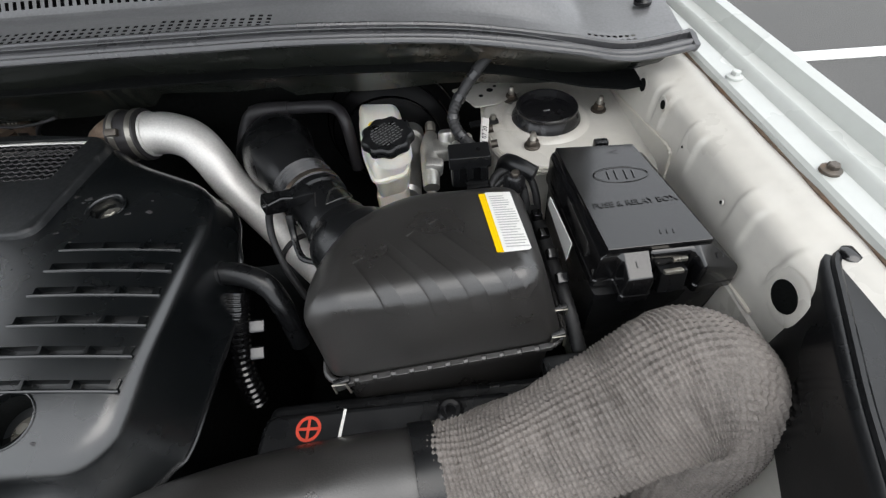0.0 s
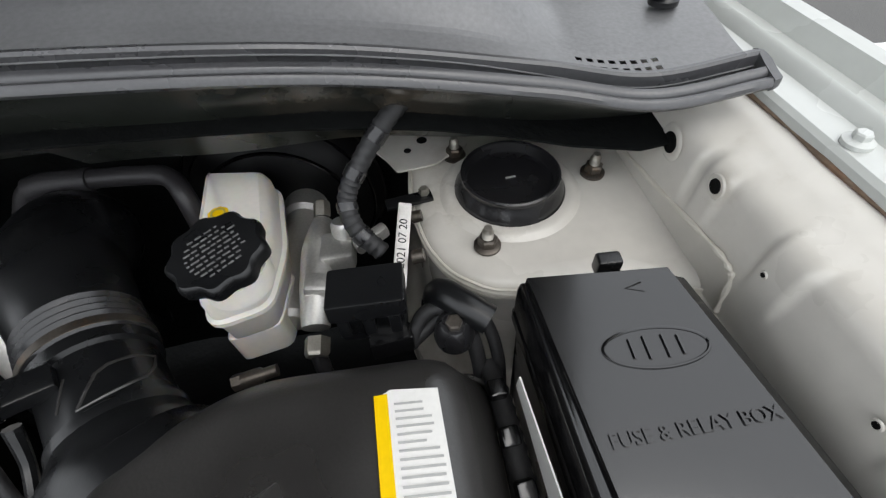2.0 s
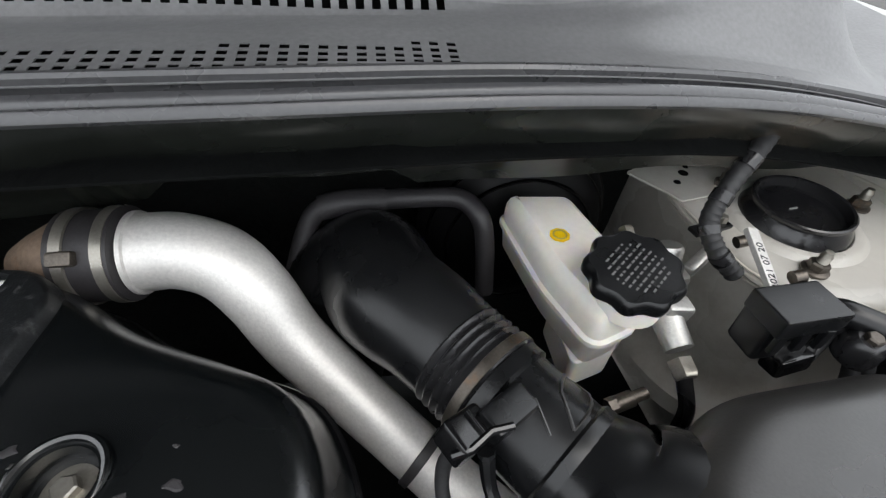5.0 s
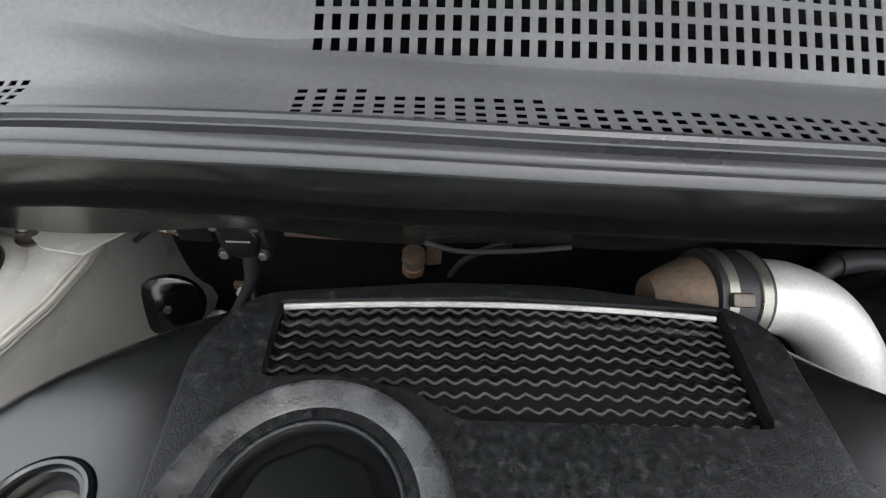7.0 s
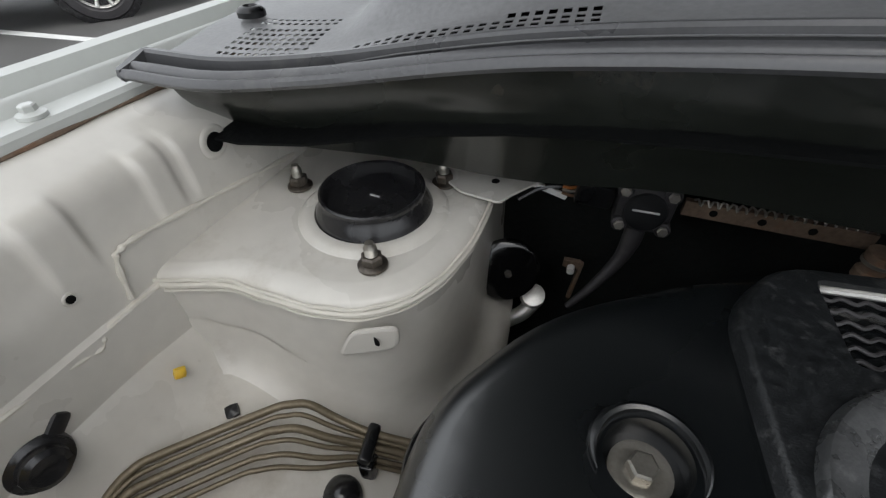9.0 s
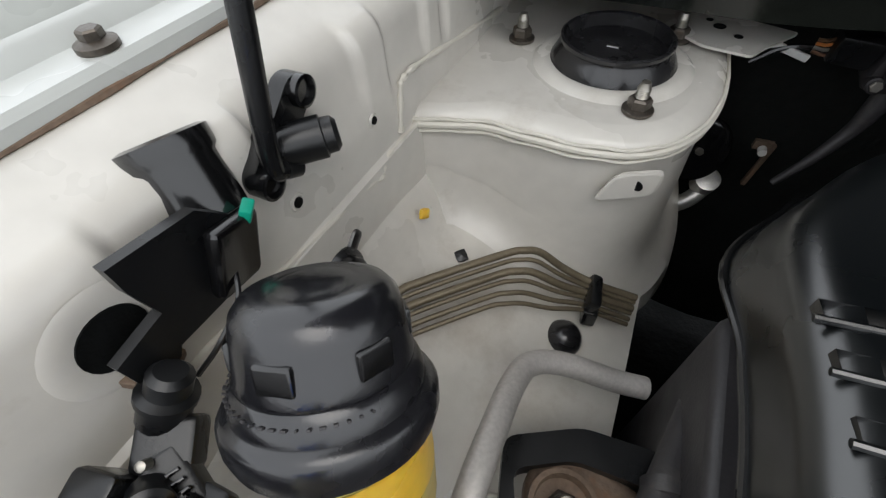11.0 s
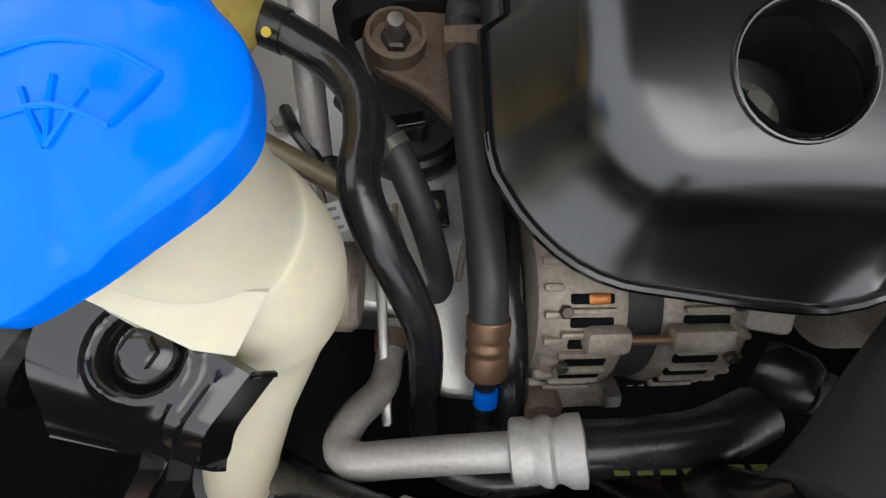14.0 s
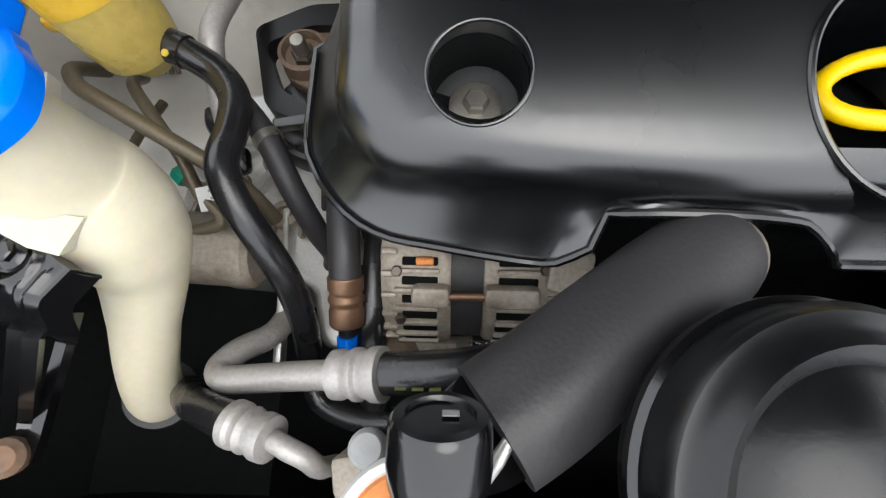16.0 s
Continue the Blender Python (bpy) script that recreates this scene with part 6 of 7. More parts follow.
part("paint_dot", lathe([(0, 0), (0.0022, 0), (0.0022, 0.0008), (0, 0.0008)], (-0.5755, 0.2655, 0.9135), (-0.1, -0.35, 1), 12), AMBER, ha, "small yellow dot")
part("end_ferrule", tube([(-0.583, 0.279, 0.905), (-0.570, 0.274, 0.9035)], 0.0104, 18, 3), RUBBER, ha)
hk = hose("coolant_hose", "matt black rubber hose behind the return hose", [(-0.545, 0.255, 0.885), (-0.530, 0.238, 0.885), (-0.519, 0.222, 0.882), (-0.508, 0.200, 0.868), (-0.499, 0.182, 0.838), (-0.494, 0.172, 0.805), (-0.505, 0.160, 0.78)], 0.0080, RUBBER_MATT)
part("clamp", lathe([(0.0080, 0), (0.0092, 0.0006), (0.0092, 0.0060), (0.0080, 0.0065)], (-0.524, 0.230, 0.8838), (0.6, -0.8, -0.1), 24), STEEL, hk, "steel hose clamp")
hc = hose("pressure_hose", "grey rubber pressure hose beside the engine cover", [(-0.455, 0.430, 0.845), (-0.463, 0.395, 0.850), (-0.474, 0.355, 0.858), (-0.481, 0.326, 0.862), (-0.482, 0.29, 0.868), (-0.480, 0.24, 0.872), (-0.476, 0.195, 0.866), (-0.474, 0.165, 0.860), (-0.473, 0.146, 0.852)], 0.0105, RUBBER_MATT)
for t, (y, z) in enumerate(((0.352, 0.8585), (0.322, 0.863))):
    part("clamp", lathe([(0.0105, 0), (0.0128, 0.0008), (0.0128, 0.009), (0.0105, 0.010)], (-0.4755 - 0.004 * t, y, z), (0.1, -1, 0.1), 24), RUBBER_MATT, hc)
part("brass_ferrule", lathe([(0, 0), (0.0112, 0), (0.0118, 0.001), (0.0118, 0.009), (0.0106, 0.011), (0.0106, 0.013), (0.0118, 0.015), (0.0118, 0.017), (0.0106, 0.019), (0.0106, 0.021), (0.0116, 0.023), (0.0116, 0.033), (0.010, 0.035), (0, 0.035)], (-0.473, 0.148, 0.853), (0, -0.87, -0.5), 20), BRASS, hc, "brown crimped ferrule")
part("blue_ring", lathe([(0, 0), (0.0068, 0), (0.0068, 0.009), (0, 0.009)], (-0.473, 0.1105, 0.833), (0, -0.87, -0.5), 18), BLUE, hc, "blue plastic ring")
part("end_pipe", lathe([(0, 0), (0.006, 0), (0.006, 0.05), (0, 0.05)], (-0.473, 0.119, 0.837), (0, -0.8, -0.6), 16), RUBBER, hc)
hose("belt_cover_edge", "black rubber strip beside the alternator", [(-0.460, 0.24, 0.83), (-0.459, 0.19, 0.835), (-0.458, 0.13, 0.83), (-0.458, 0.09, 0.81), (-0.458, 0.06, 0.78)], 0.011, RUBBER)
bt = thing("blue_connector", "bright blue plastic connector under the cover's edge", "connector")
part("body", lathe([(0, 0), (0.008, 0), (0.0085, 0.004), (0.0085, 0.020), (0.006, 0.024), (0, 0.024)], (-0.458, 0.405, 0.850), (0.1, 0.5, 1), 18), BLUE, bt)
# pale pipe behind the steering reservoir
hose("pale_pipe", "pale grey aluminium pipe bent behind the reservoir", [(-0.485, 0.418, 0.825), (-0.505, 0.413, 0.830), (-0.540, 0.404, 0.845), (-0.560, 0.390, 0.857), (-0.566, 0.370, 0.866), (-0.567, 0.335, 0.880), (-0.567, 0.300, 0.888), (-0.566, 0.27, 0.87), (-0.565, 0.24, 0.84)], 0.0078, ALU_DULL)
for line, r in (([(-0.665, 0.300, 0.850), (-0.652, 0.272, 0.888), (-0.632, 0.250, 0.903), (-0.610, 0.2365, 0.905), (-0.5435, 0.2000, 0.902), (-0.527, 0.190, 0.890), (-0.52, 0.183, 0.86)], 0.0050),
                ([(-0.640, 0.298, 0.845), (-0.628, 0.276, 0.868), (-0.606, 0.250, 0.876), (-0.585, 0.222, 0.868), (-0.5720, 0.1985, 0.861), (-0.5600, 0.1885, 0.860), (-0.5560, 0.1825, 0.858), (-0.5620, 0.1785, 0.855), (-0.590, 0.1760, 0.845)], 0.0042)):
    lp = thing("steel_pipe", "olive-brown steel pipe looping behind the washer neck", "pipe", "steel pipes")
    part("tube", tube(line, r, 12), LINE, lp)
lp = thing("steel_pipe", "thin olive-brown steel pipe behind the washer neck", "pipe", "steel pipes")
part("tube", tube([(-0.625, 0.28, 0.84), (-0.632, 0.24, 0.85), (-0.636, 0.20, 0.85), (-0.63, 0.17, 0.83)], 0.0036, 10), LINE, lp)

# engine mount: rusty bracket on a black rubber drum
mnt = thing("engine_mount", "rusty engine mount bracket on a black drum", "engine mount")
part("drum", lathe([(0, 0), (0.040, 0), (0.042, 0.006), (0.042, 0.034), (0.038, 0.040), (0.034, 0.041), (0.034, 0.052), (0, 0.054)], (-0.512, 0.285, 0.775), (0, 0, 1), 40), RUBBER, mnt)
part("arm", slab(rounded([(-0.545, 0.335), (-0.530, 0.352), (-0.495, 0.352), (-0.455, 0.340), (-0.455, 0.262), (-0.478, 0.262), (-0.505, 0.290), (-0.538, 0.308)], 0.012), 0.822, 0.838, 0.004), RUST, mnt, "rusty cast arm")
part("frame", loft([[(x, y, 0.828) for x, y in rounded([(-0.562, 0.345), (-0.520, 0.368), (-0.46, 0.372), (-0.46, 0.350), (-0.520, 0.348), (-0.552, 0.330), (-0.535, 0.290), (-0.500, 0.268), (-0.505, 0.258), (-0.545, 0.275)], 0.008)],
                    [(x, y, 0.846) for x, y in rounded([(-0.562, 0.345), (-0.520, 0.368), (-0.46, 0.372), (-0.46, 0.350), (-0.520, 0.348), (-0.552, 0.330), (-0.535, 0.290), (-0.500, 0.268), (-0.505, 0.258), (-0.545, 0.275)], 0.008)]]), PLASTIC, mnt)
part("socket", lathe([(0.016, 0), (0.019, 0.001), (0.019, 0.016), (0.016, 0.017), (0.015, 0.010), (0, 0.010)], (-0.521, 0.322, 0.834), seg=30), RUST, mnt)
part("nut", hexnut((-0.521, 0.321, 0.842), 0.0095, 0.008), DARKSTEEL, mnt)
part("stud", lathe([(0, 0), (0.0055, 0), (0.0060, 0.002), (0.0055, 0.004), (0.0060, 0.006), (0.0055, 0.008), (0.0060, 0.010), (0.0048, 0.014), (0, 0.0145)], (-0.521, 0.321, 0.850), (0, -0.12, 1), 16), STEEL, mnt, "bright stud")
part("stop", box((-0.520, 0.262, 0.846), (0.032, 0.008, 0.008), turned(0, 0, 12), 0.001), GLOSS, mnt)
part("cross_strap", box((-0.470, 0.300, 0.872), (0.050, 0.012, 0.014), turned(0, 0, 4), 0.002), RUST, mnt)
lug = thing("mount_lug", "black lug with a bright nut", "lug")
part("plate", box((-0.498, 0.222, 0.808), (0.020, 0.026, 0.006), turned(0, 0, 6), 0.002), RUBBER, lug)
part("nut", hexnut((-0.498, 0.222, 0.811), 0.0052, 0.005), STEEL, lug)

# pale castings of the front of the engine and gearbox side
cast = thing("engine_casting", "pale dusty aluminium engine casting with ribs", "engine casting")
part("plate", slab(rounded([(-0.625, 0.164), (-0.535, 0.158), (-0.510, 0.150), (-0.500, 0.105), (-0.46, 0.10), (-0.46, 0.27), (-0.53, 0.33), (-0.62, 0.31)], 0.010), 0.60, 0.80, 0.006), ALU, cast)
part("rib", box((-0.565, 0.215, 0.803), (0.006, 0.11, 0.014), turned(0, 0, -30), 0.002), ALU, cast)
part("rib", box((-0.590, 0.26, 0.803), (0.05, 0.006, 0.014), turned(0, 0, 15), 0.002), ALU, cast)
part("rib", box((-0.53, 0.15, 0.803), (0.006, 0.12, 0.014), turned(0, 0, 3), 0.002), ALU, cast)
for x, y in ((-0.58, 0.235), (-0.55, 0.19), (-0.60, 0.285), (-0.545, 0.285)):
    part("casting_bolt", hexnut((x, y, 0.80), 0.006, 0.007), STEEL, cast)
for k in range(7):
    part("rib", box((-0.61 + 0.022 * k, 0.195 + 0.012 * (k % 3), 0.802), (0.004, 0.040, 0.012), turned(0, 0, 14 * (k % 3) - 12), 0.0014), ALT, cast)
for x, y, r in ((-0.595, 0.220, 0.013), (-0.548, 0.250, 0.011), (-0.575, 0.185, 0.010), (-0.535, 0.205, 0.012)):
    part("boss", lathe([(0, 0), (r, 0), (r * 0.92, 0.010), (r * 0.5, 0.011), (r * 0.45, 0.006), (0, 0.006)], (x, y, 0.799), seg=22), ALT, cast)
part("union_nut", hexnut((-0.588, 0.212, 0.852), 0.0065, 0.010, (-0.6, 0.6, 0.2)), GREEN, cast, "green-tinged union nut")
part("union_pipe", tube([(-0.590, 0.214, 0.853), (-0.575, 0.205, 0.855), (-0.550, 0.200, 0.852)], 0.0045, 10), LINE, cast)
part("cylinder", lathe([(0, 0), (0.024, 0), (0.026, 0.004), (0.026, 0.06), (0.022, 0.064), (0, 0.064)], (-0.605, 0.172, 0.826), (1, -0.05, 0), 30), ALT, cast, "dull grey motor cylinder")
part("paper_tag", box((-0.558, 0.197, 0.8625), (0.026, 0.016, 0.0008), turned(15, 10, 20), 0.0002), WHITE, cast, "white paper tag")
for k in range(3):
    part("print_bar", box((-0.558 + 0.002 * k, 0.2015 - 0.0045 * k, 0.8640 - 0.0012 * k), (0.014, 0.0018, 0.0003), turned(15, 10, 20), 0.0001), INK, cast)
part("black_clip", box((-0.558, 0.232, 0.842), (0.014, 0.020, 0.014), turned(10, 0, 8), 0.005), RUBBER, cast)
part("curved_lever", tube([(-0.585, 0.27, 0.845), (-0.578, 0.255, 0.852), (-0.567, 0.240, 0.850), (-0.560, 0.228, 0.842)], 0.004, 8), RUBBER, cast)

# washer bottle neck with its blue cap
was = thing("washer_bottle", "cream washer bottle neck with a bright blue cap", "washer bottle")
W = [(-0.570, 0.169, 1.003), (-0.572, 0.168, 0.985), (-0.574, 0.165, 0.962), (-0.571, 0.162, 0.948), (-0.567, 0.157, 0.936), (-0.567, 0.150, 0.920), (-0.571, 0.139, 0.900),
     (-0.583, 0.113, 0.872), (-0.594, 0.088, 0.845), (-0.601, 0.072, 0.822), (-0.604, 0.066, 0.810), (-0.606, 0.062, 0.803), (-0.607, 0.061, 0.801)]
WR = [0.021, 0.0240, 0.0290, 0.0312, 0.0312, 0.0285, 0.0222, 0.0182, 0.0174, 0.0176, 0.0160, 0.0100, 0.002]
line = spline(W, 8)
wr = [float(np.interp(k / (len(line) - 1) * 12, range(13), WR)) for k in range(len(line))]
part("neck", sweep(bmesh.new(), line, wr, 32), TANK, was)
part("gusset", loft([[(-0.586, 0.1440, 0.990), (-0.5515, 0.1450, 0.967), (-0.5585, 0.1295, 0.966), (-0.566, 0.1310, 0.972)], [(-0.588, 0.1500, 0.978), (-0.5540, 0.1520, 0.955), (-0.5600, 0.1360, 0.955), (-0.570, 0.1370, 0.960)]]), TANK, was)
part("lower_pipe", tube([(-0.604, 0.066, 0.812), (-0.622, 0.062, 0.78), (-0.650, 0.058, 0.72)], 0.013, 16), RUBBER, was, "black rubber pipe below the neck")
part("collar", lathe([(0.0165, 0), (0.0235, 0.001), (0.0235, 0.006), (0.0165, 0.007)], (-0.607, 0.070, 0.806), (-0.30, -0.15, -0.9), 28), RUBBER_MATT, was)
# the cap: a domed lid with a hinge tab and pressed symbol
CAPC = Vector((-0.571, 0.166))
CAP = [(-0.5795, 0.198), (-0.586, 0.1915), (-0.593, 0.1845), (-0.5975, 0.175), (-0.5990, 0.165), (-0.5970, 0.156), (-0.5925, 0.147), (-0.587, 0.1385), (-0.579, 0.1340),
       (-0.5690, 0.1395), (-0.560, 0.1470), (-0.550, 0.156), (-0.5440, 0.165), (-0.5435, 0.175), (-0.5460, 0.184), (-0.5515, 0.1910), (-0.5570, 0.198), (-0.568, 0.1985)]


def cap_z(x, y):
    """The cap's domed top, pressed in along two shallow folds towards its free edge."""
    d = Vector((x, y)) - CAPC
    z = 1.0160 - 4.2 * d.length_squared - 0.04 * max(0.0, -d.y)
    z -= 0.0012 * smooth(0.004, 0.018, -d.y) * (bump_at(d.x + 0.4 * d.y, -0.004, 0.0022) + bump_at(d.x - 0.25 * d.y, -0.011, 0.0025))
    return z + 0.0006 * math.sin(d.x * 330 + 1) * math.sin(d.y * 260) * smooth(0.026, 0.012, d.length)


edge = [(p.x, p.y) for p in spline([(x, y, 0) for x, y in CAP], 6, True)]
rings = [[(CAPC.x + (x - CAPC.x) * 0.93, CAPC.y + (y - CAPC.y) * 0.93, 1.0020) for x, y in edge], [(x, y, 1.0030) for x, y in edge], [(x, y, cap_z(x, y) - 0.0022) for x, y in edge]]
for f in (0.985, 0.95, 0.88, 0.80, 0.72, 0.64, 0.56, 0.48, 0.40, 0.32, 0.24, 0.16, 0.08):
    q = [(CAPC.x + (x - CAPC.x) * f, CAPC.y + (y - CAPC.y) * f) for x, y in edge]
    rings.append([(x, y, cap_z(x, y) - 0.0022 * max(0.0, (f - 0.88) / 0.12) ** 2) for x, y in q])
cap = part("cap", loft(rings), BLUE, was, "bright blue snap cap")
for x, y, w in ((-0.5768, 0.2000, 0.0066), (-0.5602, 0.2005, 0.0070)):
    part("hinge_lug", box((x, y, 1.0098), (w, 0.0200, 0.0125), turned(0, 0, 4), 0.0024), BLUE, cap)
part("hinge_pin", box((-0.5686, 0.2065, 1.0120), (0.0088, 0.0150, 0.0110), turned(0, 0, 4), 0.0032), TANK, cap, "cream hinge peg")
# moulded symbol: a windscreen with its spray
arc = [(-0.5855 + 0.029 * k / 12, 0.1735 + 0.0055 * math.sin(math.pi * k / 12)) for k in range(13)]
low = [(-0.5800 + 0.018 * k / 8, 0.1635 + 0.0030 * math.sin(math.pi * k / 8)) for k in range(9)]
for line in (arc, low, [arc[0], low[0]], [arc[-1], low[-1]]):
    part("windscreen_symbol", sweep(bmesh.new(), [(x, y, cap_z(x, y) + 0.0001) for x, y in line], 0.0006, 6), BLUE, cap)
for k in range(3):
    line = [(-0.571 + (k - 1) * 0.0048 * t, 0.1600 + 0.0115 * t - 0.0020 * abs(k - 1) * t) for t in (0.0, 0.35, 0.7, 1.0)]
    part("spray_mark", sweep(bmesh.new(), [(x, y, cap_z(x, y) + 0.0001) for x, y in line], 0.0006, 6), BLUE, cap)

# radiator top bracket
rad = thing("radiator_bracket", "black pressed steel radiator bracket with a bolt", "bracket")
QUAD = [Vector((-0.6050, 0.1560)), Vector((-0.5560, 0.1250)), Vector((-0.5735, 0.1005)), Vector((-0.6120, 0.1100))]


def pressed(u, v):
    """The plate's skin: a dished cup round the bolt, folds towards its corner, edges rolled down."""
    a, b = min(1, max(0, u)), min(1, max(0, v))
    q = QUAD[0].lerp(QUAD[1], a).lerp(QUAD[3].lerp(QUAD[2], a), b)
    r = (q - Vector((-0.5815, 0.1310))).length
    z = 0.9590 + 0.0022 * bump_at(r, 0.0118, 0.0018) - 0.0026 * smooth(0.0105, 0.0075, r) - 0.017 * smooth(0.45, 1.05, b) ** 1.2
    for c in (0.80, 0.90):
        z += 0.0012 * bump_at(a, c, 0.022) * smooth(0.05, 0.25, b) * smooth(0.95, 0.75, b)
    over = max(-u, u - 1, -v, v - 1, 0)
    return (q.x + (0.03 * max(0, u - 1) - 0.03 * max(0, -u)), q.y - 0.03 * max(0, v - 1), z - 0.0011 * smooth(0.93, 1.0, max(a, b)) - 0.10 * over)


span = [-0.10, -0.05, -0.01] + list(np.linspace(0, 1, 61)) + [1.01, 1.04, 1.08, 1.12]
part("plate", surface(pressed, span, span, 0.0012), GLOSS, rad)
bolt("bolt", (-0.5815, 0.1310, 0.9568), (0, 0, 1), 0.0045, 0.003, 0.0068, GLOSS, rad)
for line in ([(-0.5835, 0.1040, 0.944), (-0.6205, 0.0640, 0.897)], [(-0.5765, 0.1010, 0.944), (-0.6100, 0.0625, 0.899), (-0.6120, 0.0450, 0.895)], [(-0.5935, 0.1140, 0.907), (-0.6030, 0.0550, 0.898), (-0.6060, 0.0440, 0.896)]):
    part("stay", sweep(bmesh.new(), line, 0.0040, 4), GLOSS, rad, "flat folded stay")
part("orange_bolt", lathe([(0, 0), (0.009, 0), (0.009, 0.007), (0.006, 0.010), (0, 0.010)], (-0.613, 0.046, 0.900), (0.4, 0, 1), 16), RUST, rad)

rad.location = (0.0, 0.0, 0.004)

# air conditioning pipes
ac = thing("suction_pipe", "dull aluminium air-conditioning pipe with a crimped black hose", "pipe")
part("pipe", tube([(-0.525, 0.150, 0.790), (-0.526, 0.128, 0.800), (-0.530, 0.112, 0.815), (-0.543, 0.099, 0.835), (-0.548, 0.088, 0.846), (-0.540, 0.082, 0.853), (-0.520, 0.083, 0.858), (-0.495, 0.085, 0.865), (-0.462, 0.087, 0.874)], 0.0086, 18), ALU_DULL, ac)
part("ferrule", lathe([(0, 0), (0.0125, 0), (0.0140, 0.001), (0.0142, 0.006), (0.0130, 0.009), (0.0130, 0.011), (0.0148, 0.014), (0.0148, 0.017), (0.0132, 0.019), (0.0132, 0.021), (0.0152, 0.025), (0.0152, 0.031), (0.0120, 0.032), (0, 0.032)], (-0.470, 0.0868, 0.872), (0.95, 0.03, 0.30), 28), ALU_DULL, ac, "crimped aluminium ferrule")
part("hose", tube([(-0.441, 0.0880, 0.881), (-0.42, 0.0888, 0.886), (-0.39, 0.092, 0.890), (-0.36, 0.10, 0.885)], 0.0118, 18), RUBBER, ac, "black hose with green print")
for k in range(7):
    part("print_bar", box((-0.430 + 0.009 * k, 0.0815, 0.8935 + 0.0013 * k), (0.006, 0.0035, 0.0006), turned(-35, -9, 1), 0.0001), mat("green_print", (0.12, 0.14, 0.03), 0.5) if k == 0 else bpy.data.materials["green_print"], ac)
part("rubber_boot", lathe([(0, 0), (0.010, 0), (0.0105, 0.012), (0, 0.013)], (-0.5255, 0.133, 0.797), (0.05, 0.85, -0.35), 18), RUST, ac)
dc = thing("discharge_pipe", "black air-conditioning hose with a crimped aluminium end", "pipe")
part("hose", tube([(-0.615, 0.074, 0.735), (-0.600, 0.073, 0.775), (-0.586, 0.072, 0.808), (-0.570, 0.070, 0.836), (-0.550, 0.066, 0.858), (-0.520, 0.060, 0.878)], 0.0105, 16), RUBBER, dc)
part("ferrule", lathe([(0, 0), (0.0120, 0), (0.0128, 0.001), (0.0128, 0.006), (0.0112, 0.008), (0.0112, 0.010), (0.0126, 0.013), (0.0112, 0.016), (0.0112, 0.018), (0.0126, 0.022), (0.0122, 0.028), (0.009, 0.029), (0, 0.029)], (-0.522, 0.0605, 0.877), (0.90, -0.24, 0.30), 24), ALU_DULL, dc)
part("pipe", tube([(-0.497, 0.054, 0.885), (-0.487, 0.050, 0.888), (-0.478, 0.045, 0.884), (-0.474, 0.038, 0.870), (-0.472, 0.034, 0.84)], 0.0058, 12), ALU_DULL, dc)
vc = thing("service_valve", "aluminium service valve with a grey cap", "valve")
part("block", box((-0.452, 0.040, 0.880), (0.018, 0.020, 0.040), turned(0, 0, 10), 0.004), ALT, vc)
part("cap", lathe([(0, 0), (0.0085, 0), (0.0088, 0.004), (0.0082, 0.010), (0.0065, 0.012), (0, 0.012)], (-0.4405, 0.0560, 0.9150), (0, 0.1, 1), 20), INKW, vc, "grey plastic cap")
part("stub", tube([(-0.440, 0.048, 0.900), (-0.428, 0.050, 0.912), (-0.412, 0.055, 0.925)], 0.0042, 12), ALU_DULL, vc)

# alternator
alt = thing("alternator", "dirty aluminium alternator with vents and copper windings", "alternator")
AC = Vector((-0.448, 0.168, 0.815))
for x0, x1, name in ((0.0, 0.044, "drive_end"), (0.062, 0.110, "slip_ring_end")):
    prof = [(0, x0), (0.050, x0), (0.056, x0 + 0.006), (0.0575, x0 + 0.016), (0.0575, x1 - 0.004), (0.056, x1), (0, x1)]
    part(name, lathe(prof, AC, (1, 0, 0.02), 40), ALT, alt, "weathered cast end housing")
part("stator", lathe([(0, 0.042), (0.0535, 0.042), (0.0535, 0.064), (0, 0.064)], AC, (1, 0, 0.02), 40), RUBBER_MATT, alt, "dark laminated stator band")
part("pulley", lathe([(0, -0.022), (0.030, -0.022), (0.030, -0.016), (0.027, -0.014), (0.030, -0.012), (0.027, -0.010), (0.030, -0.008), (0.027, -0.006), (0.030, -0.003), (0, -0.003)], AC, (1, 0, 0.02), 32), STEEL, alt)


def on_alt(x, ang, r=0.0575):
    """A place on the alternator's side; ang in degrees from straight up, to the front."""
    a = radians(ang)
    return AC + Vector((x, -math.sin(a) * r, math.cos(a) * r + 0.02 * x))


for ang in (14, 26, 38, 50, 62, 74):
    part("vent", box(on_alt(0.024, ang, 0.0568), (0.022, 0.0052, 0.004), turned(ang, 0, 0), 0.001), PAD_AND_SHADE, alt)
    part("vent", box(on_alt(0.084, ang, 0.0568), (0.024, 0.0052, 0.004), turned(ang, 0, 0), 0.001), PAD_AND_SHADE, alt)
    part("fin", box(on_alt(0.022, ang + 6, 0.0582), (0.028, 0.0035, 0.0045), turned(ang + 6, 0, 0), 0.0014), ALT, alt)
    part("fin", box(on_alt(0.084, ang + 6, 0.0582), (0.026, 0.0035, 0.004), turned(ang + 6, 0, 0), 0.0014), ALT, alt)
for k in range(9):
    ang = -20 + 14 * k
    part("cast_web", box(on_alt(0.005, ang, 0.0560), (0.010, 0.004, 0.005), turned(ang, 0, 0), 0.0014), ALT, alt)
    part("cast_web", box(on_alt(0.106, ang, 0.0560), (0.008, 0.004, 0.005), turned(ang, 0, 0), 0.0014), ALT, alt)
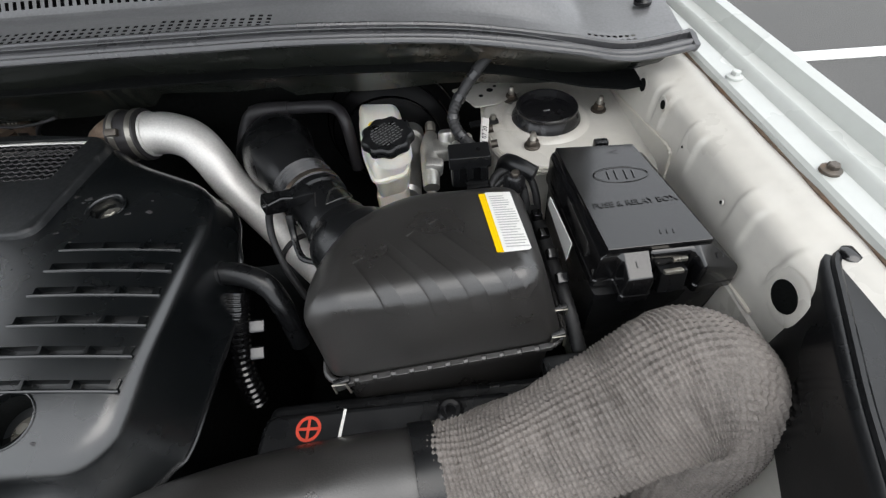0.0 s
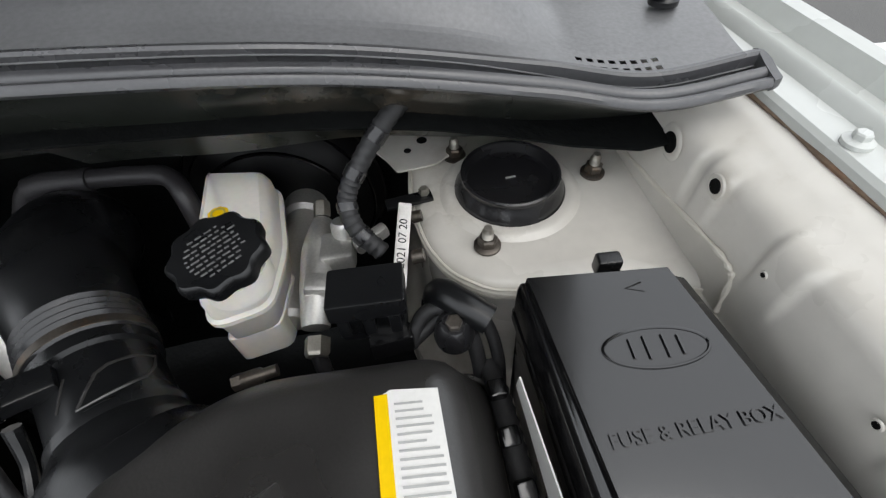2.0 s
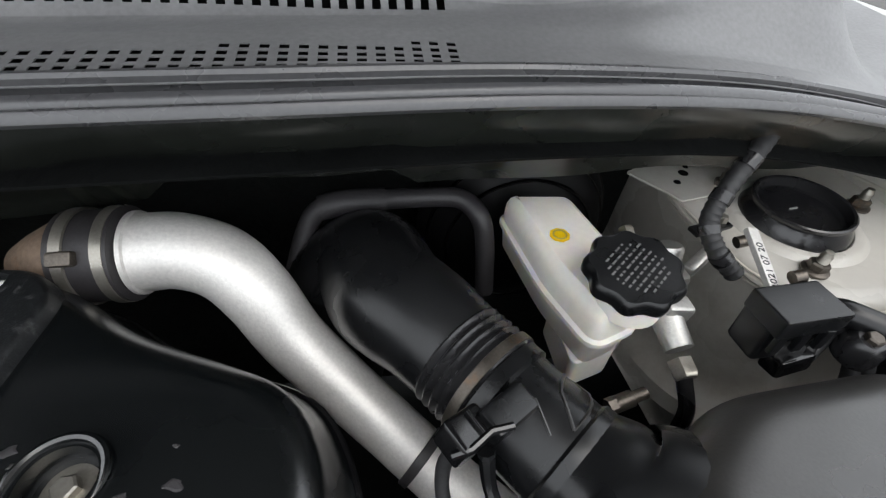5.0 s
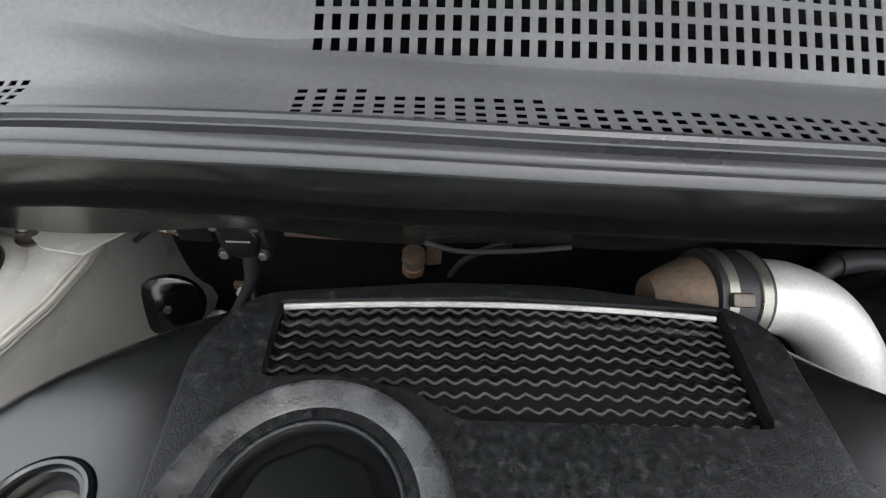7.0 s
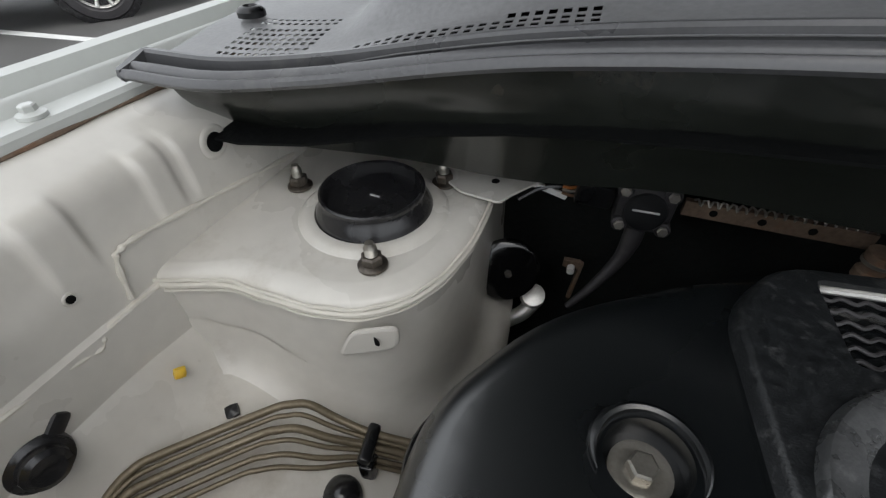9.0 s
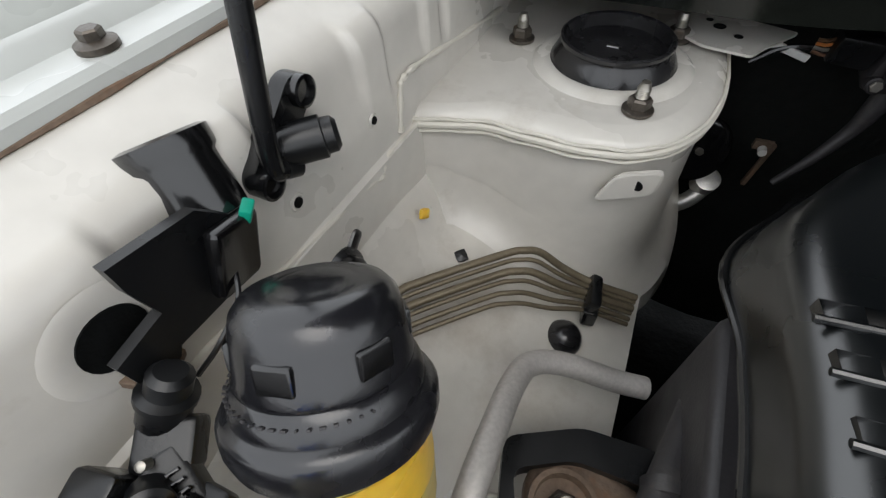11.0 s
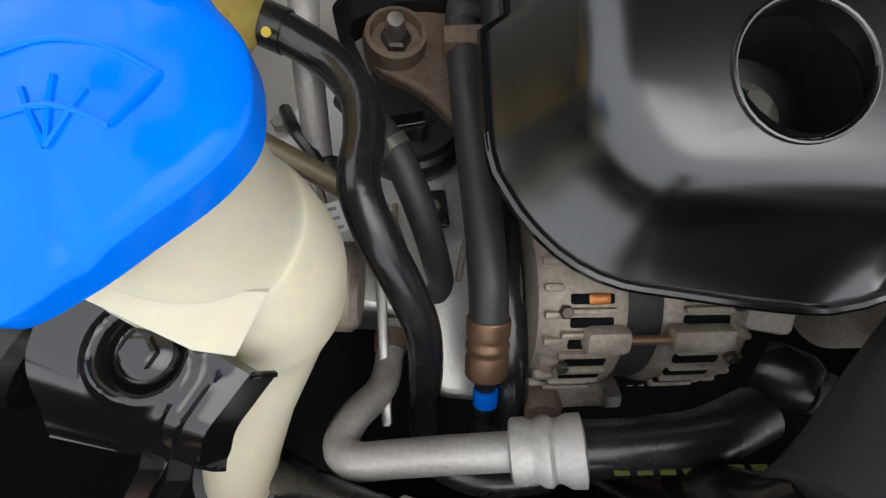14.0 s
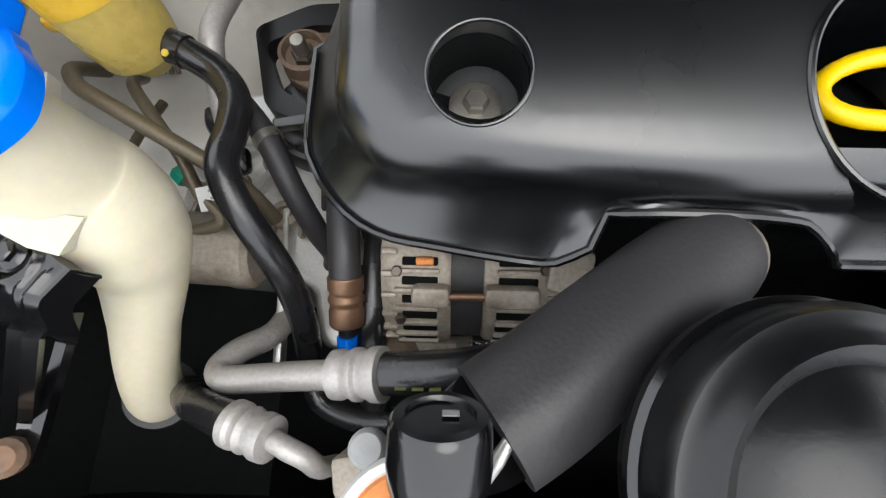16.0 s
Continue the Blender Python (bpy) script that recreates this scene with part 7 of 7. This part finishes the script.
for x, ang in ((0.010, 20), (0.012, 52), (0.100, 18), (0.102, 48)):
    part("case_screw", hexnut(on_alt(x, ang, 0.0575), 0.0036, 0.004, (0, -math.sin(radians(ang)), math.cos(radians(ang)))), DARKSTEEL, alt)
part("winding", box(on_alt(0.027, 14, 0.0572), (0.012, 0.006, 0.005), turned(14, 0, 0), 0.002), COPPER, alt, "copper winding showing")
for ang in (34,):
    part("lug", box(on_alt(0.031, ang, 0.060), (0.024, 0.014, 0.012), turned(ang, 0, 0), 0.004), ALT, alt)
    part("lug", box(on_alt(0.080, ang, 0.060), (0.034, 0.014, 0.012), turned(ang, 0, 0), 0.004), ALT, alt)
    part("through_bolt", lathe([(0, 0), (0.0026, 0), (0.0026, 0.03), (0, 0.03)], on_alt(0.040, ang, 0.0615), (1, 0, 0.02), 10), BRASS, alt, "brass-coloured through bolt")
part("bracket_ear", box((-0.334, 0.150, 0.872), (0.026, 0.028, 0.014), turned(20, 0, -10), 0.004), ALT, alt)
part("pivot_boss", lathe([(0, 0), (0.014, 0), (0.015, 0.003), (0.015, 0.02), (0.012, 0.024), (0, 0.024)], (-0.440, 0.112, 0.803), (0, -0.8, 0.6), 24), RUST, alt)
part("lower_arm", box((-0.418, 0.108, 0.806), (0.060, 0.016, 0.020), turned(35, 0, 0), 0.004), ALT, alt)
part("pivot_bolt", hexnut((-0.400, 0.103, 0.814), 0.007, 0.010, (1, 0, 0)), STEEL, alt)
part("rating_plate", box(on_alt(0.074, 86, 0.0585), (0.034, 0.010, 0.001), turned(86, 0, 0), 0.0003), PLASTIC, alt)
for k in range(14):
    part("print_bar", box(on_alt(0.062 + 0.0022 * k, 84 + 3 * (k % 3), 0.0592), (0.0014, 0.0022, 0.0006), turned(86, 0, 0), 0.0001), WHITE, alt)
part("output_plug", lathe([(0, 0), (0.014, 0), (0.015, 0.004), (0.015, 0.018), (0.011, 0.024), (0, 0.024)], (-0.335, 0.120, 0.862), (0.6, -0.5, 0.6), 24), RUBBER, alt, "black rubber terminal boot")
part("output_cap", lathe([(0, 0), (0.011, 0), (0.011, 0.010), (0.008, 0.013), (0, 0.013)], (-0.322, 0.108, 0.872), (0.9, -0.3, 0.2), 20), RUBBER_MATT, alt)

# lower radiator hose crossing the front, and the big charge hose
ch = thing("charge_hose", "thick matt black rubber charge hose over an alloy elbow", "hose")
part("hose", tube([(-0.388, 0.070, 0.947), (-0.370, 0.082, 0.946), (-0.340, 0.105, 0.942), (-0.312, 0.126, 0.938), (-0.292, 0.141, 0.934), (-0.284, 0.146, 0.930)], [0.0265, 0.0265, 0.0265, 0.0262, 0.0250, 0.0235], 32), RUBBER_MATT, ch)
part("elbow", tube([(-0.302, 0.133, 0.932), (-0.288, 0.142, 0.930), (-0.276, 0.148, 0.918), (-0.270, 0.150, 0.89), (-0.270, 0.15, 0.84)], [0.0225, 0.0230, 0.0230, 0.023, 0.023], 28), ALT, ch, "cast alloy elbow")
part("lower_elbow", tube([(-0.386, 0.072, 0.945), (-0.392, 0.066, 0.936), (-0.394, 0.062, 0.915), (-0.394, 0.06, 0.88), (-0.394, 0.06, 0.82)], [0.0225, 0.0225, 0.023, 0.023, 0.023], 28), GLOSS, ch, "glossy black pipe end")
part("fitting", tube([(-0.392, 0.052, 0.955), (-0.388, 0.060, 0.960), (-0.384, 0.068, 0.964)], [0.0022, 0.0030, 0.0022], 10), ALU, ch)
dr = thing("receiver_cap", "round black cap of the receiver drier", "cap")
part("cap", lathe([(0, 0), (0.0150, 0), (0.0155, 0.006), (0.0150, 0.018), (0.0135, 0.0205), (0.0105, 0.0208), (0.0100, 0.0192), (0, 0.0192)], (-0.4085, 0.0600, 0.990), (0.0, 0.90, 0.42), 36), GLOSS, dr)
part("body", tube([(-0.4085, 0.063, 0.991), (-0.4085, 0.050, 0.984), (-0.407, 0.042, 0.965), (-0.405, 0.040, 0.92), (-0.405, 0.040, 0.86)], [0.0140, 0.0142, 0.0140, 0.0135, 0.0135], 24), GLOSS, dr)
part("label", box((-0.4055, 0.0788, 0.9975), (0.005, 0.0006, 0.003), turned(25, 0, 0), 0.0002), INK, dr)
oc = thing("orange_topped_cap", "white-rimmed cap with an orange top", "cap")
part("rim", lathe([(0.019, 0), (0.0230, 0.001), (0.0240, 0.006), (0.0225, 0.009), (0.0200, 0.0085), (0.019, 0.007), (0, 0.007)], (-0.418, 0.040, 0.972), (0, 0.1, 1), 32), WHITE, oc)
part("top", lathe([(0, 0), (0.0192, 0), (0.0180, 0.0015), (0, 0.0020)], (-0.418, 0.0407, 0.979), (0, 0.1, 1), 28), mat("orange_plastic", (0.75, 0.25, 0.05), 0.45), oc, "orange top")
part("neck", lathe([(0.014, 0), (0.014, 0.08), (0, 0.08)], (-0.418, 0.038, 0.895), seg=20), PLASTIC, oc)
bg = thing("air_intake_drum", "large glossy black round air intake drum", "intake drum")
part("drum", lathe([(0, 0), (0.058, 0), (0.060, 0.004), (0.060, 0.030), (0.057, 0.034), (0.053, 0.035), (0.050, 0.038), (0.047, 0.041), (0.043, 0.038), (0.041, 0.036), (0.034, 0.040), (0.022, 0.044), (0.010, 0.0455), (0, 0.046)], (-0.288, 0.058, 0.958), (0.05, -0.1, 1), 60), PLASTIC, bg)
part("rib", lathe([(0.0595, 0), (0.0625, 0.002), (0.0625, 0.006), (0.0595, 0.008)], (-0.2875, 0.057, 0.969), (0.05, -0.1, 1), 60), GLOSS, bg)

# black hoses and brackets on the firewall behind the cover
fw = thing("wiper_motor", "dusty grey wiper motor and linkage on the firewall", "wiper motor")
part("body", box((-0.3695, 0.688, 0.944), (0.044, 0.034, 0.046), turned(8, 0, 0), 0.006), RUBBER_MATT, fw)
part("cover", lathe([(0, 0), (0.0165, 0), (0.0165, 0.004), (0.0150, 0.0055), (0, 0.0058)], (-0.3695, 0.671, 0.944), (0, -1, 0.14), 32), PLASTIC, fw, "round black cover plate")
part("cover_mark", box((-0.3695, 0.6645, 0.947), (0.020, 0.0012, 0.0016), turned(8, 0, 0), 0.0003), INKW, fw)
for x, z in ((-0.387, 0.9595), (-0.3535, 0.9600), (-0.3855, 0.9280), (-0.3530, 0.9280)):
    part("screw_lug", lathe([(0, 0), (0.0062, 0), (0.0062, 0.010), (0.005, 0.011), (0, 0.011)], (x, 0.678, z), (0, -1, 0.14), 16), RUBBER_MATT, fw)
    part("screw", hexnut((x, 0.6675, z + 0.0015), 0.0042, 0.003, (0, -1, 0.14)), STEEL, fw)
plug = part("plug", box((-0.4085, 0.684, 0.948), (0.030, 0.022, 0.022), turned(6, 6, 4), 0.003), PLASTIC, fw)
for k in range(4):
    part("wire_end", sweep(bmesh.new(), [(-0.422, 0.680 + 0.001 * k, 0.941 + 0.004 * k), (-0.428, 0.678, 0.942 + 0.0035 * k), (-0.434, 0.679, 0.943 + 0.003 * k)], 0.0014, 6), (BRASS, STEEL, COPPER, BRASS)[k], plug)
part("white_plate", box((-0.446, 0.690, 0.9365), (0.034, 0.003, 0.006), turned(0, 16, 0), 0.001), WHITE, fw)
part("stalk", tube([(-0.3695, 0.684, 0.925), (-0.371, 0.680, 0.905), (-0.376, 0.676, 0.885), (-0.392, 0.665, 0.858), (-0.410, 0.655, 0.835)], [0.0085, 0.008, 0.006, 0.0045, 0.003], 12), RUBBER_MATT, fw)
part("link_bar", box((-0.275, 0.692, 0.938), (0.130, 0.006, 0.014), turned(0, 2, 0), 0.001), RUST, fw)
for k in range(3):
    part("bar_hole", lathe([(0, 0), (0.003, 0), (0.003, 0.0006), (0, 0.0006)], (-0.318 + 0.034 * k, 0.6887, 0.9395 - 0.001 * k), (0, -1, 0), 12), PAD_AND_SHADE, fw)
part("spring", sweep(bmesh.new(), [(-0.335 + 0.0016 * k, 0.683 + 0.003 * math.cos(k * 1.6), 0.951 + 0.003 * math.sin(k * 1.6)) for k in range(76)], 0.0009, 5), STEEL, fw)
part("wire", tube([(-0.425, 0.695, 0.94), (-0.45, 0.69, 0.938), (-0.47, 0.685, 0.925)], 0.0025, 8), RUBBER, fw)
bk = thing("solenoid", "small rusty solenoid on a steel bracket", "solenoid")
part("bracket", box((-0.205, 0.675, 0.945), (0.014, 0.004, 0.050), turned(0, 0, 10), 0.001), RUST, bk)
part("coil", lathe([(0, 0), (0.0095, 0), (0.0095, 0.006), (0.008, 0.007), (0.008, 0.014), (0.0095, 0.015), (0.0095, 0.022), (0, 0.022)], (-0.223, 0.655, 0.930), (0, 0, 1), 20), RUST, bk)
part("coil_band", lathe([(0.0083, 0), (0.0099, 0.0003), (0.0099, 0.003), (0.0083, 0.0033)], (-0.223, 0.655, 0.943), (0, 0, 1), 20), STEEL, bk)
wr_ = thing("vacuum_hose", "thin pale vacuum hose under the cowl", "hose")
part("tube", tube([(-0.215, 0.63, 0.985), (-0.19, 0.632, 0.976), (-0.16, 0.634, 0.975), (-0.13, 0.632, 0.980), (-0.105, 0.628, 0.988)], 0.0022, 8), RUBBER_MATT, wr_)
wr_ = thing("vacuum_hose", "thin dark hose rising behind the cover", "hose")
part("tube", tube([(-0.19, 0.66, 0.92), (-0.18, 0.655, 0.945), (-0.16, 0.65, 0.965), (-0.145, 0.648, 0.972)], 0.003, 8), RUBBER_MATT, wr_)
rb = thing("firewall_bracket", "small rusty angled bracket on the firewall", "bracket")
part("plate", box((-0.405, 0.728, 0.800), (0.005, 0.006, 0.055), turned(0, 6, 0), 0.001), RUST, rb)
part("foot", box((-0.412, 0.726, 0.826), (0.018, 0.006, 0.010), None, 0.001), RUST, rb)
part("pin", lathe([(0, 0), (0.004, 0), (0.004, 0.008), (0, 0.008)], (-0.412, 0.722, 0.824), (0, -1, 0), 12), WHITE, rb)
hn = thing("round_horn", "black round horn behind the strut tower", "horn")
part("disc", lathe([(0, 0), (0.030, 0), (0.034, 0.004), (0.034, 0.012), (0.028, 0.016), (0.008, 0.018), (0, 0.018)], (-0.478, 0.700, 0.826), (0.35, -1, 0.35), 36), GLOSS, hn)
part("centre_nut", hexnut((-0.4725, 0.684, 0.832), 0.004, 0.004, (0.35, -1, 0.35)), STEEL, hn)
pp = thing("pale_bush", "pale round bush on a stay behind the tower", "bush")
part("bush", lathe([(0, 0), (0.013, 0), (0.014, 0.004), (0.013, 0.020), (0, 0.022)], (-0.447, 0.720, 0.765), (0.1, -0.6, 1), 24), ALU, pp)
part("stay", tube([(-0.470, 0.70, 0.740), (-0.455, 0.705, 0.752), (-0.445, 0.715, 0.762)], 0.009, 12), ALU, pp)
# sheet flanges at the back of the towers
for s in (1, -1):
    pts = rounded([(s * 0.545, 0.672), (s * 0.512, 0.646), (s * 0.478, 0.640), (s * 0.470, 0.655), (s * 0.445, 0.690), (s * 0.52, 0.715)], 0.004, 3)
    tf = thing("tower_flange", "cream-painted sheet flange beside the strut tower", "flange", "tower flanges")
    part("sheet", loft([[(x, y, 0.9485) for x, y in pts], [(x, y, 0.9505) for x, y in pts]]), PAINT, tf)
    for x, y, r in ((0.488, 0.668, 0.0035), (0.502, 0.682, 0.005), (0.51, 0.692, 0.0028)):
        part("hole", lathe([(0, 0), (r, 0), (r, 0.0004), (0, 0.0004)], (s * x, y, 0.9506), seg=16), PAD_AND_SHADE, tf)
# pressed tab on the left tower's front
tb = thing("pressed_tab", "pressed cream tab with a hole on the tower", "tab")
tab = rounded([(-0.556, 0.897), (-0.517, 0.902), (-0.515, 0.925), (-0.545, 0.923)], 0.008)
face = lambda x: 0.506 + (0.556 + x) * 0.40
part("tab", loft([[(x, face(x), z) for x, z in tab], [(x, face(x) - 0.0022, z) for x, z in tab], [(x, face(x) - 0.0030, z) for x, z in inset_ring(tab, 0.002)]]), PAINT, tb)
part("hole", lathe([(0, 0), (0.004, 0), (0.004, 0.0006), (0, 0.0006)], (-0.530, face(-0.530) - 0.0031, 0.913), (-0.35, -1, 0), 14), PAD_AND_SHADE, tb)

# fender bolts on the flanges 
for s in (1, -1):
    for y in (0.365, 0.52):
        fb = thing("fender_bolt", "painted fender bolt on the flange", "bolt", "fender bolts")
        x = wall_x(s, y) + s * 0.063
        bolt("bolt", (x - s * 0.004, y, 1.0418), (0, 0, 1), 0.0050, 0.004, 0.0085, FENDER if y > 0.4 else DARKSTEEL, fb)

# ---- the raised bonnet overhead, and a car parked beyond ----
hood = thing("car_bonnet", "raised white car bonnet above the engine bay", "bonnet")
def hood_at(u, v):
    """The bonnet's outer skin, from its hinges up to its front edge."""
    return Vector((u * (0.79 - 0.06 * v), 1.12 - 0.84 * v + 0.02 * (1 - u * u) - 0.03 * v * v, 1.17 + 0.80 * v + 0.06 * math.sin(v * 3.1)))


part("panel", surface(hood_at, np.linspace(-1, 1, 17), np.linspace(0, 1, 13), 0.012), FENDER, hood)
part("inner_frame", surface(lambda u, v: (hood_at(u * 0.96, 0.03 + v * 0.94)) - Vector((0, 0.030, 0.015)), np.linspace(-1, 1, 9), np.linspace(0, 1, 7), 0.006), PAINT, hood)
part("insulation_pad", surface(lambda u, v: (hood_at(u * 0.90, 0.05 + v * 0.88)) - Vector((0, 0.048, 0.024)), np.linspace(-1, 1, 9), np.linspace(0, 1, 7), 0.008), PAD_AND_SHADE, hood, "dark fibre insulation pad")


# ---- dark car parked across the bay ----
pc = thing("parked_car", "dark grey parked car with alloy wheels and a bright sill trim", "car")
CD, CN = Vector((0.60, 0.80, 0)), Vector((0.80, -0.60, 0))
CO = Vector((-5.30, 3.95, 0))


def car_at(l, n, z):
    return CO + CD * l + CN * n + Vector((0, 0, z))


sec = [(0.0, 0.30), (0.02, 0.42), (0.05, 0.60), (0.02, 0.78), (-0.06, 0.92), (-0.20, 1.22), (-0.38, 1.42), (-0.9, 1.48), (-1.4, 1.42), (-1.7, 0.9), (-1.7, 0.30)]
bm = loft([[car_at(l, n * (1 - e * 0.06) - e * 0.05, z * (1 - 0.42 * e) + 0.10 * e) for n, z in sec] for l, e in ((-3.3, 1.0), (-3.0, 0.6), (-2.2, 0.2), (-1.2, 0.0), (0.0, 0.0), (0.55, 0.45), (0.95, 0.75), (1.15, 1.1))])
part("body", bm, CARPAINT, pc)
for l in (-2.65, 0.0):
    arch = part("wheel_arch", lathe([(0, 0), (0.40, 0), (0.41, 0.02), (0.37, 0.03), (0, 0.03)], car_at(l, 0.035, 0.36), CN, 40), RUBBER, pc)
    ty = part("wheel", lathe([(0.22, -0.10), (0.32, -0.10), (0.345, -0.06), (0.345, 0.04), (0.325, 0.075), (0.26, 0.08), (0.235, 0.06), (0.22, 0.0)], car_at(l, 0.02, 0.345), CN, 48), RUBBER_MATT, pc, "black tyre")
    part("rim", lathe([(0.205, 0.0), (0.238, 0.055), (0.228, 0.07), (0.21, 0.05), (0.20, 0.0)], car_at(l, 0.02, 0.345), CN, 48), ALU, ty, "bright alloy rim")
    part("hub", lathe([(0, 0.03), (0.05, 0.03), (0.045, 0.055), (0, 0.06)], car_at(l, 0.02, 0.345), CN, 24), ALU, ty)
    for k in range(10):
        a = 2 * math.pi * k / 10
        d = CD * math.cos(a) + Vector((0, 0, 1)) * math.sin(a)
        part("spoke", sweep(bmesh.new(), [car_at(l, 0.065, 0.345) + d * 0.04, car_at(l, 0.070, 0.345) + d * 0.13, car_at(l, 0.075, 0.345) + d * 0.222], [0.020, 0.014, 0.020], 8), ALU, ty)
part("sill_trim", sweep(bmesh.new(), [car_at(l, 0.03, 0.33) for l in (-2.2, -1.2, -0.45)], 0.035, 8), ALU, pc, "bright sill trim")
part("bumper_trim", sweep(bmesh.new(), [car_at(0.46, 0.02, 0.36), car_at(0.75, -0.06, 0.38), car_at(1.02, -0.20, 0.40)], 0.030, 8), ALU, pc)
